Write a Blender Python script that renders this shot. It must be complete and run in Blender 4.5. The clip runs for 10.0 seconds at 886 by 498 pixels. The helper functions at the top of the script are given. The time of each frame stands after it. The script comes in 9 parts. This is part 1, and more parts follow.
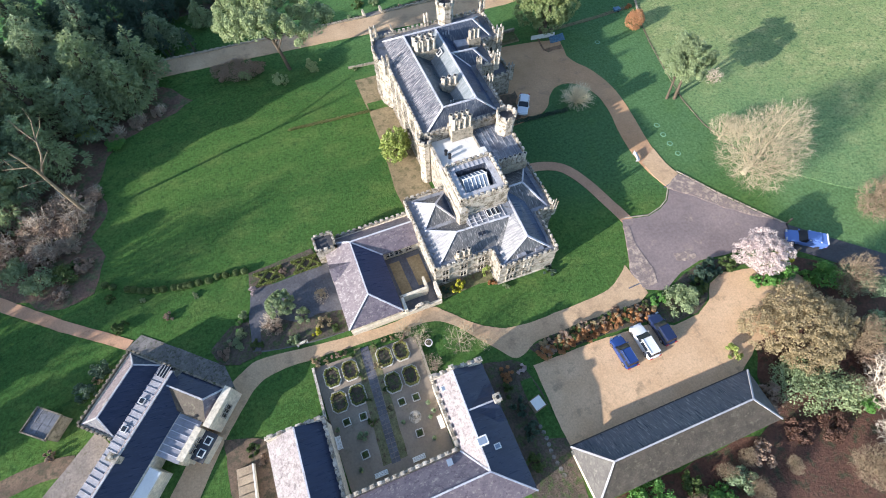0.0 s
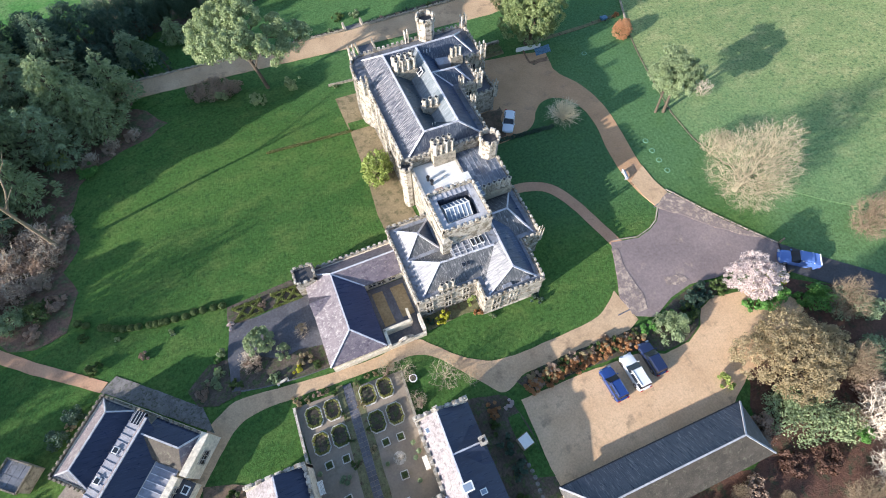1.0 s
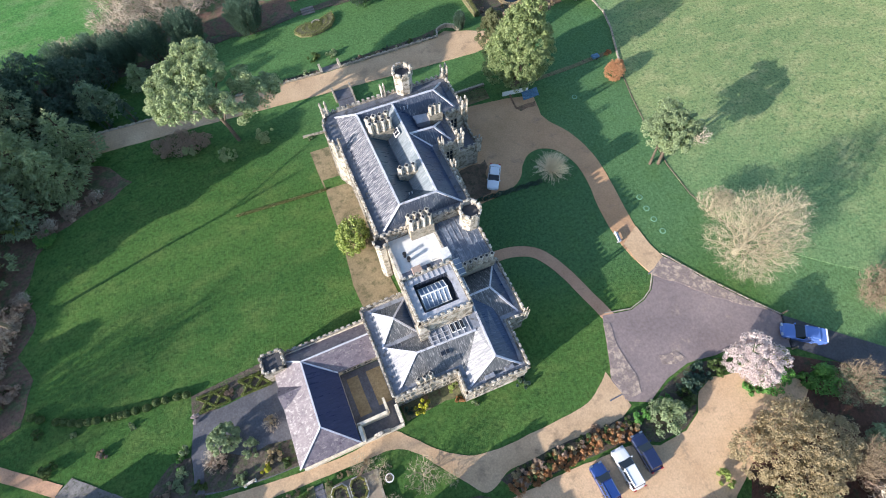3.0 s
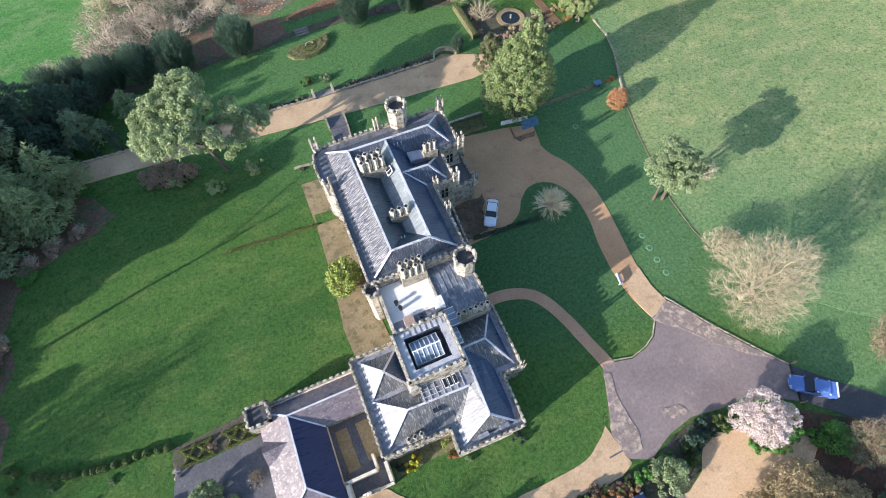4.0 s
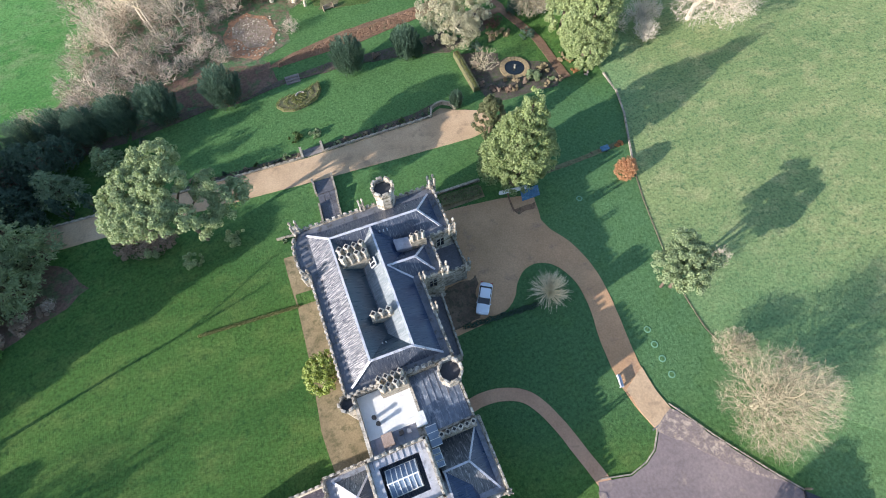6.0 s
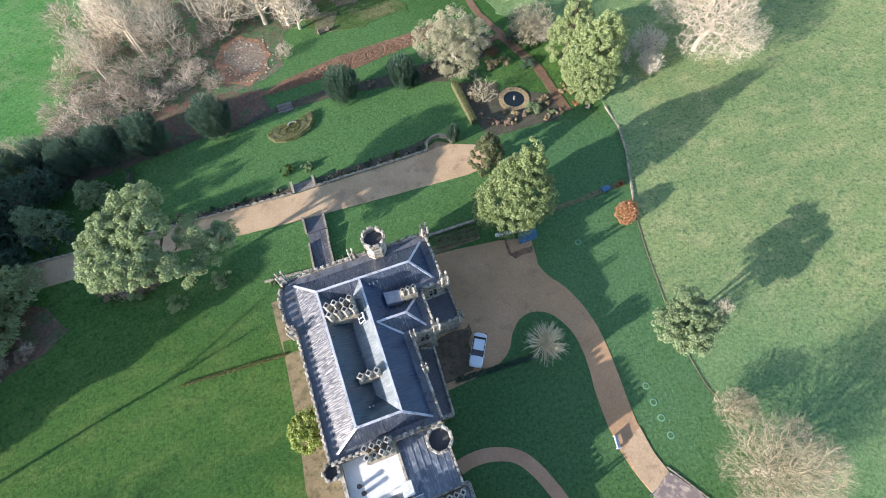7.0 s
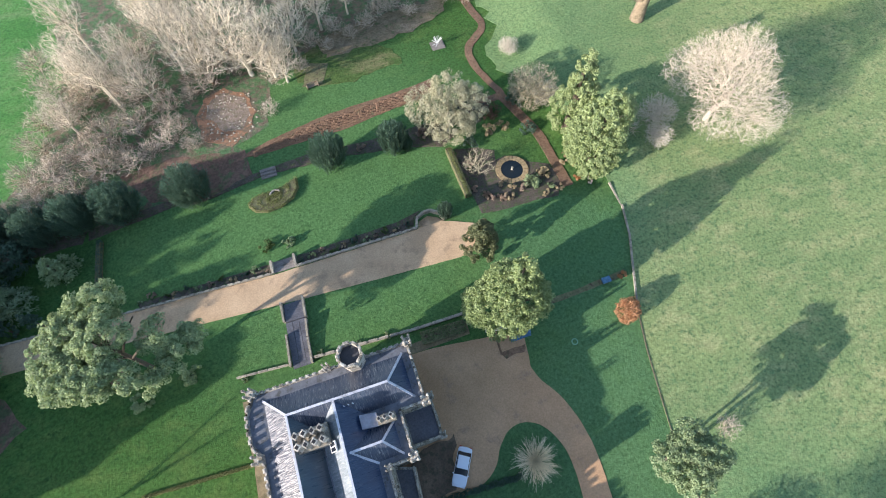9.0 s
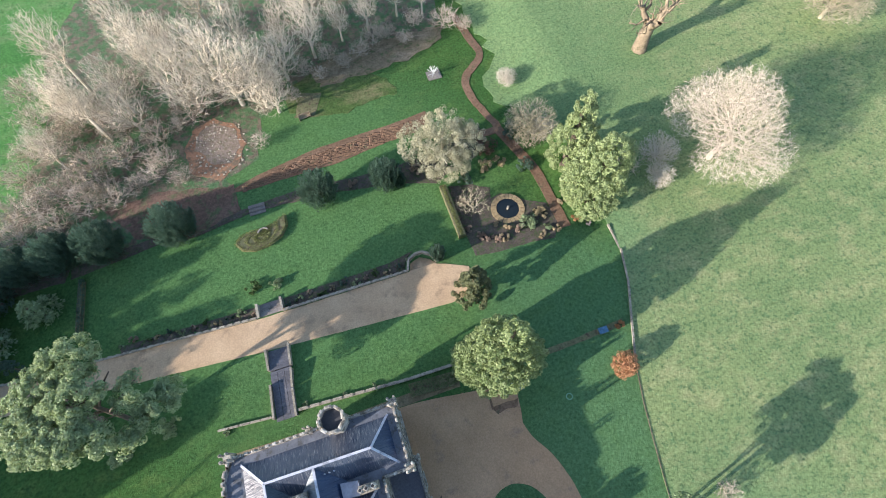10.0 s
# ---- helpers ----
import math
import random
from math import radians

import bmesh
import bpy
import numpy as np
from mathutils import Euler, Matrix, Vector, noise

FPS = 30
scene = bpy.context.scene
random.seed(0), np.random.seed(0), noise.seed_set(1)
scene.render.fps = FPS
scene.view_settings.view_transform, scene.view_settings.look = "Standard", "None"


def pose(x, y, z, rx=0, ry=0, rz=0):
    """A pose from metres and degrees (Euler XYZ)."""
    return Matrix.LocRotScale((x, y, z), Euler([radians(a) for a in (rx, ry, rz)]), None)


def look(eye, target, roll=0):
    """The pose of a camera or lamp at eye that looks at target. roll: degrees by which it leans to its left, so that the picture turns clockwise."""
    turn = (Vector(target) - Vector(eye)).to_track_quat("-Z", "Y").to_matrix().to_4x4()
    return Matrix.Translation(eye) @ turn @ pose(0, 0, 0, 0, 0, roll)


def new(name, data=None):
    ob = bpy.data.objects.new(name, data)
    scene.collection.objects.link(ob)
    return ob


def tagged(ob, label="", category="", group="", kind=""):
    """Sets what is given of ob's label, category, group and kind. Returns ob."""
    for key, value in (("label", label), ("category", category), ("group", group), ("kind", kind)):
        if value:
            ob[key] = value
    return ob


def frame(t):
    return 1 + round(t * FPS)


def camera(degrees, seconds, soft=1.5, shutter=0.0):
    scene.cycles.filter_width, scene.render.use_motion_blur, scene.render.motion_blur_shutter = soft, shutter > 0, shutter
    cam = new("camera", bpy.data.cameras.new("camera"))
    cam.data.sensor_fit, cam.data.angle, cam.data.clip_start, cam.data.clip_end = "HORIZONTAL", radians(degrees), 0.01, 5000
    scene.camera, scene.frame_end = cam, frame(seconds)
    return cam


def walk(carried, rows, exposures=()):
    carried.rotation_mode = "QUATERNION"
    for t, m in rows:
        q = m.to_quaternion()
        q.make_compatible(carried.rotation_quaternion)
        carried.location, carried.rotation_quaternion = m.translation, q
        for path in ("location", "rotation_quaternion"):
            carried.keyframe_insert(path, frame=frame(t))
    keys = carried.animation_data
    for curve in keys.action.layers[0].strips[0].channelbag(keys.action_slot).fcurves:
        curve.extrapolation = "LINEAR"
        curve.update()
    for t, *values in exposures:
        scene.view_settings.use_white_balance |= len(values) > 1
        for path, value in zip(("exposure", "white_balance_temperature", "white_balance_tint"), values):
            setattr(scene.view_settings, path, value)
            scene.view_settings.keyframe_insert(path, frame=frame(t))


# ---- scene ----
cam = camera(85.78, 10.0, 1.0)
ROWS = [  # seconds, place, turn
    (0.0, 0.639, -0.646, 59.317, 29.049, 0.416, -21.748),
    (0.5, 2.366, 1.354, 59.597, 28.667, 0.502, -22.571),
    (1.0, 4.174, 3.517, 59.932, 28.206, 0.595, -23.018),
    (1.5, 5.951, 5.694, 60.183, 28.052, 0.666, -23.329),
    (2.0, 7.881, 8.033, 60.537, 27.767, 0.831, -23.500),
    (2.5, 9.722, 10.714, 60.918, 27.439, 0.920, -23.659),
    (3.0, 11.510, 13.516, 61.240, 27.179, 0.970, -23.688),
    (3.5, 13.285, 16.377, 61.503, 26.981, 0.992, -23.575),
    (4.0, 15.083, 19.236, 61.710, 26.839, 0.996, -23.311),
    (4.5, 16.943, 22.033, 61.860, 26.747, 0.993, -22.886),
    (5.0, 18.938, 25.013, 62.178, 26.505, 1.102, -22.458),
    (5.5, 21.044, 28.031, 62.672, 26.174, 1.351, -22.017),
    (6.0, 23.008, 31.223, 63.190, 25.846, 1.356, -21.615),
    (6.5, 24.842, 34.502, 63.685, 25.571, 1.212, -21.242),
    (7.0, 26.557, 37.785, 64.107, 25.401, 1.008, -20.888),
    (7.5, 28.162, 40.989, 64.410, 25.388, 0.827, -20.547),
    (8.0, 30.167, 44.402, 64.904, 25.053, 0.862, -20.065),
    (8.5, 32.074, 47.962, 65.428, 24.620, 0.835, -19.714),
    (9.0, 33.827, 51.097, 65.629, 24.647, 0.750, -19.399),
    (9.5, 35.742, 54.265, 65.949, 24.588, 0.747, -19.074),
    (10.0, 37.698, 57.121, 66.139, 24.707, 0.846, -18.669),
]
walk(cam, [(t, pose(x, y, z, rx, ry, rz)) for t, x, y, z, rx, ry, rz in ROWS])

import mathutils.geometry

# ---- light ----
SUN_HEADING, SUN_HEIGHT = 12.6, 17.8   # degrees: where shadows point (from east towards north), and height
sx, sy = math.cos(radians(SUN_HEADING)), math.sin(radians(SUN_HEADING))
sun = new("sun", bpy.data.lights.new("sun", "SUN"))
sun.data.energy, sun.data.angle, sun.data.color = 4.4, radians(0.6), (1.0, 0.915, 0.85)
sun.matrix_world = look((-sx * math.cos(radians(SUN_HEIGHT)), -sy * math.cos(radians(SUN_HEIGHT)), math.sin(radians(SUN_HEIGHT))), (0, 0, 0))
world = bpy.data.worlds.new("sky")
scene.world = world
world.use_nodes = True
sky = world.node_tree.nodes.new("ShaderNodeTexSky")
sky.sky_type, sky.sun_disc = "NISHITA", False
sky.air_density, sky.dust_density, sky.ozone_density = 1.0, 0.9, 1.8
sky.sun_elevation, sky.sun_rotation = radians(SUN_HEIGHT), math.atan2(-sx, -sy)
world.node_tree.links.new(sky.outputs[0], world.node_tree.nodes["Background"].inputs[0])
world.node_tree.nodes["Background"].inputs[1].default_value = 0.15
scene.view_settings.exposure = 1.11


# ---- materials ----
def mat(name, a, b, scale=0.5, rough=0.85, bump=0.3, fine=6.0, c=None, cover=0.62, stretch=None, vary=0.0, metal=0.0, grit=0.35, relief=0.05):
    """Two colours in large patches, a fine grain over them, a third colour in spots, and relief."""
    m = bpy.data.materials.new(name)
    m.use_nodes = True
    nt = m.node_tree
    n, l = nt.nodes, nt.links
    bsdf = n["Principled BSDF"]
    bsdf.inputs["Roughness"].default_value, bsdf.inputs["Metallic"].default_value = rough, metal
    where = n.new("ShaderNodeNewGeometry").outputs["Position"]
    if stretch:
        mp = n.new("ShaderNodeMapping")
        mp.inputs["Scale"].default_value = stretch
        l.new(where, mp.inputs[0])
        where = mp.outputs[0]

    def speckle(s, detail=4.0, r=0.6):
        t = n.new("ShaderNodeTexNoise")
        t.inputs["Scale"].default_value, t.inputs["Detail"].default_value, t.inputs["Roughness"].default_value = s, detail, r
        l.new(where, t.inputs["Vector"])
        return t.outputs[0]

    def ramp(v, lo, hi):
        r = n.new("ShaderNodeMapRange")
        r.inputs["From Min"].default_value, r.inputs["From Max"].default_value = lo, hi
        l.new(v, r.inputs["Value"])
        return r.outputs[0]

    def mix(f, p, q, kind="MIX"):
        x = n.new("ShaderNodeMix")
        x.data_type, x.blend_type = "RGBA", kind
        for k, v in ((0, f), (6, p), (7, q)):
            if hasattr(v, "links"):
                l.new(v, x.inputs[k])
            else:
                x.inputs[k].default_value = v if k == 0 else (*v, 1)
        return x.outputs[2]

    col = mix(ramp(speckle(scale), 0.33, 0.67), a, b)
    grain = speckle(scale * fine, 5.0, 0.7)
    if c:
        col = mix(ramp(speckle(scale * 2.3, 6.0, 0.7), cover - 0.06, cover + 0.06), col, c)
    g = n.new("ShaderNodeMapRange")
    g.inputs["From Min"].default_value, g.inputs["From Max"].default_value = 0.25, 0.75
    g.inputs["To Min"].default_value, g.inputs["To Max"].default_value = 1 - grit, 1 + grit
    l.new(grain, g.inputs["Value"])
    grey = n.new("ShaderNodeCombineColor")
    for k in range(3):
        l.new(g.outputs[0], grey.inputs[k])
    col = mix(1.0, col, grey.outputs[0], "MULTIPLY")
    if vary:
        hsv = n.new("ShaderNodeHueSaturation")
        rnd = n.new("ShaderNodeObjectInfo").outputs["Random"]
        v = n.new("ShaderNodeMapRange")
        v.inputs["To Min"].default_value, v.inputs["To Max"].default_value = 1 - vary, 1 + vary
        l.new(rnd, v.inputs["Value"])
        l.new(v.outputs[0], hsv.inputs["Value"])
        l.new(col, hsv.inputs["Color"])
        col = hsv.outputs[0]
    l.new(col, bsdf.inputs["Base Color"])
    if bump:
        b2 = n.new("ShaderNodeBump")
        b2.inputs["Strength"].default_value, b2.inputs["Distance"].default_value = bump, relief
        l.new(grain, b2.inputs["Height"])
        l.new(b2.outputs[0], bsdf.inputs["Normal"])
    return m


def leafy(name, a, b, rough=0.6, shine=0.0):
    """Leaves: each a shade of its own, a little light let through."""
    m = bpy.data.materials.new(name)
    m.use_nodes = True
    n, l = m.node_tree.nodes, m.node_tree.links
    bsdf = n["Principled BSDF"]
    bsdf.inputs["Roughness"].default_value = rough
    geo = n.new("ShaderNodeNewGeometry")
    ns = n.new("ShaderNodeTexNoise")
    ns.inputs["Scale"].default_value = 0.6
    l.new(geo.outputs["Position"], ns.inputs["Vector"])
    add = n.new("ShaderNodeMath")
    add.operation = "ADD"
    l.new(geo.outputs["Random Per Island"], add.inputs[0])
    l.new(ns.outputs[0], add.inputs[1])
    half = n.new("ShaderNodeMath")
    half.operation, half.inputs[1].default_value = "MULTIPLY", 0.5
    l.new(add.outputs[0], half.inputs[0])
    x = n.new("ShaderNodeMix")
    x.data_type = "RGBA"
    x.inputs[6].default_value, x.inputs[7].default_value = (*a, 1), (*b, 1)
    l.new(half.outputs[0], x.inputs[0])
    l.new(x.outputs[2], bsdf.inputs["Base Color"])
    tr = n.new("ShaderNodeBsdfTranslucent")
    l.new(x.outputs[2], tr.inputs[0])
    mx = n.new("ShaderNodeMixShader")
    mx.inputs[0].default_value = 0.35
    l.new(bsdf.outputs[0], mx.inputs[1])
    l.new(tr.outputs[0], mx.inputs[2])
    l.new(mx.outputs[0], n["Material Output"].inputs[0])
    return m


def plain(name, col, rough=0.5, metal=0.0):
    m = bpy.data.materials.new(name)
    m.use_nodes = True
    p = m.node_tree.nodes["Principled BSDF"].inputs
    p["Base Color"].default_value, p["Roughness"].default_value, p["Metallic"].default_value = (*col, 1), rough, metal
    return m


def turf(name, a, b, pale, deep, patchy=1.0, lush_and_shade=(), speck=0.45):
    """Grass: broad soft bands, patches, tufts and blades."""
    m = bpy.data.materials.new(name)
    m.use_nodes = True
    n, l = m.node_tree.nodes, m.node_tree.links
    bsdf = n["Principled BSDF"]
    bsdf.inputs["Roughness"].default_value = 0.9
    bsdf.inputs["Specular IOR Level"].default_value = 0.0
    where = n.new("ShaderNodeNewGeometry").outputs["Position"]

    def field(scale, lo, hi, detail=4.0, rough=0.6, stretch=None, to=(0.0, 1.0)):
        v = where
        if stretch:
            mp = n.new("ShaderNodeMapping")
            mp.inputs["Scale"].default_value, mp.inputs["Rotation"].default_value = stretch, (0, 0, radians(12))
            l.new(where, mp.inputs[0])
            v = mp.outputs[0]
        t = n.new("ShaderNodeTexNoise")
        t.inputs["Scale"].default_value, t.inputs["Detail"].default_value, t.inputs["Roughness"].default_value = scale, detail, rough
        l.new(v, t.inputs["Vector"])
        r = n.new("ShaderNodeMapRange")
        for key, val in (("From Min", lo), ("From Max", hi), ("To Min", to[0]), ("To Max", to[1])):
            r.inputs[key].default_value = val
        l.new(t.outputs[0], r.inputs["Value"])
        return r.outputs[0], t.outputs[0]

    def blend(f, p, q, kind="MIX"):
        x = n.new("ShaderNodeMix")
        x.data_type, x.blend_type = "RGBA", kind
        for k, v in ((0, f), (6, p), (7, q)):
            if hasattr(v, "links"):
                l.new(v, x.inputs[k])
            else:
                x.inputs[k].default_value = v if k == 0 else (*v, 1)
        return x.outputs[2]

    col = blend(field(0.03, 0.36, 0.64, 3.0, 0.5, (0.5, 1.6, 1.0))[0], a, b)
    col = blend(field(0.24, 0.47, 0.68, 5.0, 0.62, (0.8, 1.3, 1.0), (0, 0.8 * patchy))[0], col, pale)
    col = blend(field(0.95, 0.54, 0.68, 4.0, 0.62, None, (0, 0.85 * patchy))[0], col, deep)
    for tint, at, near, far in lush_and_shade:   # tints round some places: greener ground, and bluish shade on a lawn
        far_from = n.new("ShaderNodeVectorMath")
        far_from.operation = "DISTANCE"
        far_from.inputs[1].default_value = (*at, 0.0)
        l.new(where, far_from.inputs[0])
        r = n.new("ShaderNodeMapRange")
        r.interpolation_type = "SMOOTHSTEP"
        for key, val in (("From Min", near), ("From Max", far), ("To Min", 0.85), ("To Max", 0.0)):
            r.inputs[key].default_value = val
        l.new(far_from.outputs["Value"], r.inputs["Value"])
        col = blend(r.outputs[0], col, tint)
    if lush_and_shade:
        col = blend(field(0.35, 0.5, 0.72, 4.0, 0.6, None, (0, 0.25))[0], col, b)
        col = blend(field(0.9, 0.56, 0.76, 4.0, 0.65, None, (0, 0.42))[0], col, deep)
    col = blend(field(1.9, 0.585, 0.66, 3.0, 0.55, (0.8, 1.25, 1.0), (0, speck))[0], col, deep)
    tuft, raw = field(2.4, 0.27, 0.73, 6.0, 0.80, None, (0.42, 1.58))
    grey = n.new("ShaderNodeCombineColor")
    for k in range(3):
        l.new(tuft, grey.inputs[k])
    col = blend(1.0, col, grey.outputs[0], "MULTIPLY")
    l.new(col, bsdf.inputs["Base Color"])
    bp = n.new("ShaderNodeBump")
    bp.inputs["Strength"].default_value, bp.inputs["Distance"].default_value = 0.75, 0.18
    l.new(raw, bp.inputs["Height"])
    l.new(bp.outputs[0], bsdf.inputs["Normal"])
    return m


def slate(name, a, b, lichen, stretch, gloss=1.0, cover=0.66):
    """Damp slates: streaks down the slope that differ in colour and in gloss."""
    m = mat(name, a, b, 0.8, 0.4, 0.12, 4.0, lichen, cover, stretch=stretch, grit=0.2)
    n, l = m.node_tree.nodes, m.node_tree.links
    bsdf = n["Principled BSDF"]
    bsdf.inputs["IOR"].default_value = 1.5 + 0.5 * gloss
    mp = n.new("ShaderNodeMapping")
    mp.inputs["Scale"].default_value = stretch
    l.new(n.new("ShaderNodeNewGeometry").outputs["Position"], mp.inputs[0])
    t = n.new("ShaderNodeTexNoise")
    t.inputs["Scale"].default_value, t.inputs["Detail"].default_value, t.inputs["Roughness"].default_value = 1.1, 5.0, 0.65
    l.new(mp.outputs[0], t.inputs["Vector"])
    r = n.new("ShaderNodeMapRange")
    for key, val in (("From Min", 0.38), ("From Max", 0.62), ("To Min", 0.26), ("To Max", 0.54)):
        r.inputs[key].default_value = val
    l.new(t.outputs[0], r.inputs["Value"])
    l.new(r.outputs[0], bsdf.inputs["Roughness"])
    return m


# the (38, 42) tint puts the castle's bluish shade into the east lawn
GRASS = turf("lawn_grass", (0.050, 0.115, 0.034), (0.080, 0.157, 0.043), (0.124, 0.178, 0.056), (0.028, 0.076, 0.027), 0.75, [((0.094, 0.192, 0.074), (26, 98), 20, 44), ((0.100, 0.194, 0.090), (62, 46), 13, 30), ((0.086, 0.178, 0.080), (61, 73), 7, 19), ((0.068, 0.143, 0.064), (38, 42), 8, 18), ((0.140, 0.242, 0.108), (72, 15), 7, 15)], 0.28)
FIELD = turf("field_grass", (0.184, 0.258, 0.112), (0.262, 0.322, 0.140), (0.355, 0.360, 0.180), (0.100, 0.174, 0.080), 1.0, [((0.162, 0.255, 0.112), (72, 118), 12, 40), ((0.150, 0.258, 0.116), (62, 24), 9, 34), ((0.146, 0.252, 0.122), (66, 82), 5, 17)], 0.75)
PASTURE = turf("pasture_grass", (0.080, 0.210, 0.062), (0.125, 0.268, 0.090), (0.190, 0.272, 0.125), (0.060, 0.160, 0.055))
WOODFLOOR = mat("wood_floor", (0.115, 0.090, 0.062), (0.205, 0.162, 0.115), 0.25, 0.95, 0.8, 9.0, (0.07, 0.145, 0.058), 0.50, grit=0.55, relief=0.2)
DARKFLOOR = mat("dark_leaf_litter", (0.075, 0.036, 0.026), (0.125, 0.062, 0.044), 0.3, 0.95, 0.8, 9.0, (0.045, 0.05, 0.026), 0.57, grit=0.5, relief=0.2)
REDFLOOR = mat("red_leaf_litter", (0.12, 0.072, 0.052), (0.18, 0.11, 0.08), 0.25, 0.95, 0.8, 9.0, (0.09, 0.11, 0.05), 0.54, grit=0.5, relief=0.2)
FORECOURT = mat("forecourt_gravel", (0.41, 0.246, 0.136), (0.50, 0.308, 0.178), 0.18, 0.95, 0.5, 25.0, (0.34, 0.215, 0.14), 0.62, grit=0.24)
DARKGRAVEL = mat("dark_gravel", (0.105, 0.073, 0.052), (0.19, 0.132, 0.09), 0.5, 0.9, 0.5, 12.0, (0.08, 0.07, 0.045), 0.54, grit=0.4)
GRAVEL = mat("gravel", (0.417, 0.239, 0.148), (0.514, 0.309, 0.197), 0.18, 0.95, 0.5, 25.0, (0.291, 0.174, 0.111), 0.64, grit=0.2)
PALEGRAVEL = mat("pale_gravel", (0.53, 0.355, 0.215), (0.63, 0.445, 0.285), 0.2, 0.95, 0.5, 22.0, (0.35, 0.25, 0.16), 0.62, grit=0.22)
PATHGRAVEL = mat("path_gravel", (0.45, 0.312, 0.192), (0.55, 0.392, 0.25), 0.2, 0.95, 0.5, 22.0, (0.34, 0.24, 0.155), 0.60, grit=0.24)
TARMAC = mat("worn_tarmac", (0.185, 0.148, 0.15), (0.25, 0.20, 0.197), 0.16, 0.9, 0.3, 18.0, (0.30, 0.24, 0.21), 0.635, grit=0.26)
WORNEDGE = mat("stony_worn_tarmac", (0.30, 0.235, 0.20), (0.50, 0.40, 0.32), 0.5, 0.95, 0.4, 9.0, (0.22, 0.175, 0.165), 0.47, grit=0.35)
BLACKTOP = mat("road_tarmac", (0.05, 0.052, 0.06), (0.075, 0.076, 0.085), 0.3, 0.8, 0.3, 14.0)
SOIL = mat("bed_soil", (0.07, 0.056, 0.046), (0.115, 0.092, 0.074), 0.6, 0.95, 0.9, 7.0, (0.06, 0.09, 0.032), 0.55, grit=0.6, relief=0.15)
REDSOIL = mat("red_soil", (0.150, 0.088, 0.054), (0.225, 0.135, 0.085), 0.35, 0.95, 0.9, 8.0, (0.115, 0.10, 0.055), 0.62, grit=0.45, relief=0.12)
SCRUB = turf("scrub_grass", (0.17, 0.14, 0.09), (0.25, 0.20, 0.135), (0.34, 0.27, 0.19), (0.09, 0.12, 0.055))
DRYGRASS = turf("dry_grass", (0.075, 0.128, 0.042), (0.105, 0.15, 0.052), (0.20, 0.18, 0.10), (0.055, 0.10, 0.036))
PAVING = mat("stone_paving", (0.175, 0.155, 0.145), (0.25, 0.22, 0.20), 0.6, 0.85, 0.4, 8.0, (0.12, 0.11, 0.085), 0.6, vary=0.12)
YARDSTONE = mat("mossy_yard_stone", (0.13, 0.125, 0.125), (0.21, 0.20, 0.195), 0.9, 0.8, 0.5, 6.0, (0.075, 0.08, 0.055), 0.56, grit=0.4)
DARKPAVE = mat("dark_paving", (0.085, 0.085, 0.10), (0.13, 0.13, 0.15), 0.5, 0.55, 0.4, 8.0, (0.17, 0.16, 0.15), 0.64, vary=0.15)
SANDPAVE = mat("sand_paving", (0.29, 0.215, 0.115), (0.36, 0.27, 0.15), 0.4, 0.9, 0.3, 8.0, (0.26, 0.20, 0.12), 0.62)
STONE = mat("pale_limestone", (0.37, 0.335, 0.285), (0.52, 0.483, 0.425), 0.7, 0.9, 0.5, 6.0, (0.17, 0.148, 0.112), 0.535, vary=0.22, grit=0.32)
OLDSTONE = mat("weathered_stone", (0.30, 0.265, 0.21), (0.42, 0.375, 0.30), 0.9, 0.9, 0.6, 6.0, (0.16, 0.145, 0.11), 0.57, vary=0.15, grit=0.3)
MOSSSTONE = mat("mossy_parapet_stone", (0.17, 0.145, 0.115), (0.27, 0.235, 0.19), 1.1, 0.9, 0.6, 6.0, (0.09, 0.095, 0.05), 0.55, vary=0.25, grit=0.35)
RENDER_WALL = mat("cream_render", (0.60, 0.54, 0.43), (0.68, 0.62, 0.52), 0.3, 0.9, 0.2, 8.0, (0.48, 0.42, 0.33), 0.66)
# sunlit and shaded tones are put into the slates: pale west, dark east
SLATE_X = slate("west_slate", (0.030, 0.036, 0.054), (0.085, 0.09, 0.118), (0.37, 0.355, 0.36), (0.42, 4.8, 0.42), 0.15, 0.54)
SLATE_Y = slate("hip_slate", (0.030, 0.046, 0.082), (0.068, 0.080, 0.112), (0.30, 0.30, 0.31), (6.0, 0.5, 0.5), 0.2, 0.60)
SLATE_E = slate("shaded_east_slate", (0.012, 0.032, 0.080), (0.030, 0.056, 0.115), (0.085, 0.115, 0.18), (0.5, 5.0, 0.5), 0.0, 0.62)
SLATE_W = slate("sunlit_west_slate", (0.20, 0.205, 0.225), (0.36, 0.355, 0.365), (0.50, 0.49, 0.485), (0.6, 4.5, 0.6), 0.3, 0.55)
# navy carries the shade of the east slopes on cottage, stable and lodge
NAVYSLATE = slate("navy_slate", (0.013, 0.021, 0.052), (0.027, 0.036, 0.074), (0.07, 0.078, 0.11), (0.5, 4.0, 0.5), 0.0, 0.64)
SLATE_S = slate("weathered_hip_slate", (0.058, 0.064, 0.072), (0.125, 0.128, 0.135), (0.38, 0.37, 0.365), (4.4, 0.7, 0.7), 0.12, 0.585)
MAUVE_W = slate("sunlit_mauve_slate", (0.17, 0.142, 0.158), (0.25, 0.215, 0.225), (0.40, 0.37, 0.36), (1.2, 1.6, 1.2), 0.05, 0.58)
MAUVE_E = slate("shaded_mauve_slate", (0.022, 0.026, 0.070), (0.038, 0.042, 0.095), (0.09, 0.09, 0.12), (0.5, 3.0, 0.5), 0.0, 0.68)
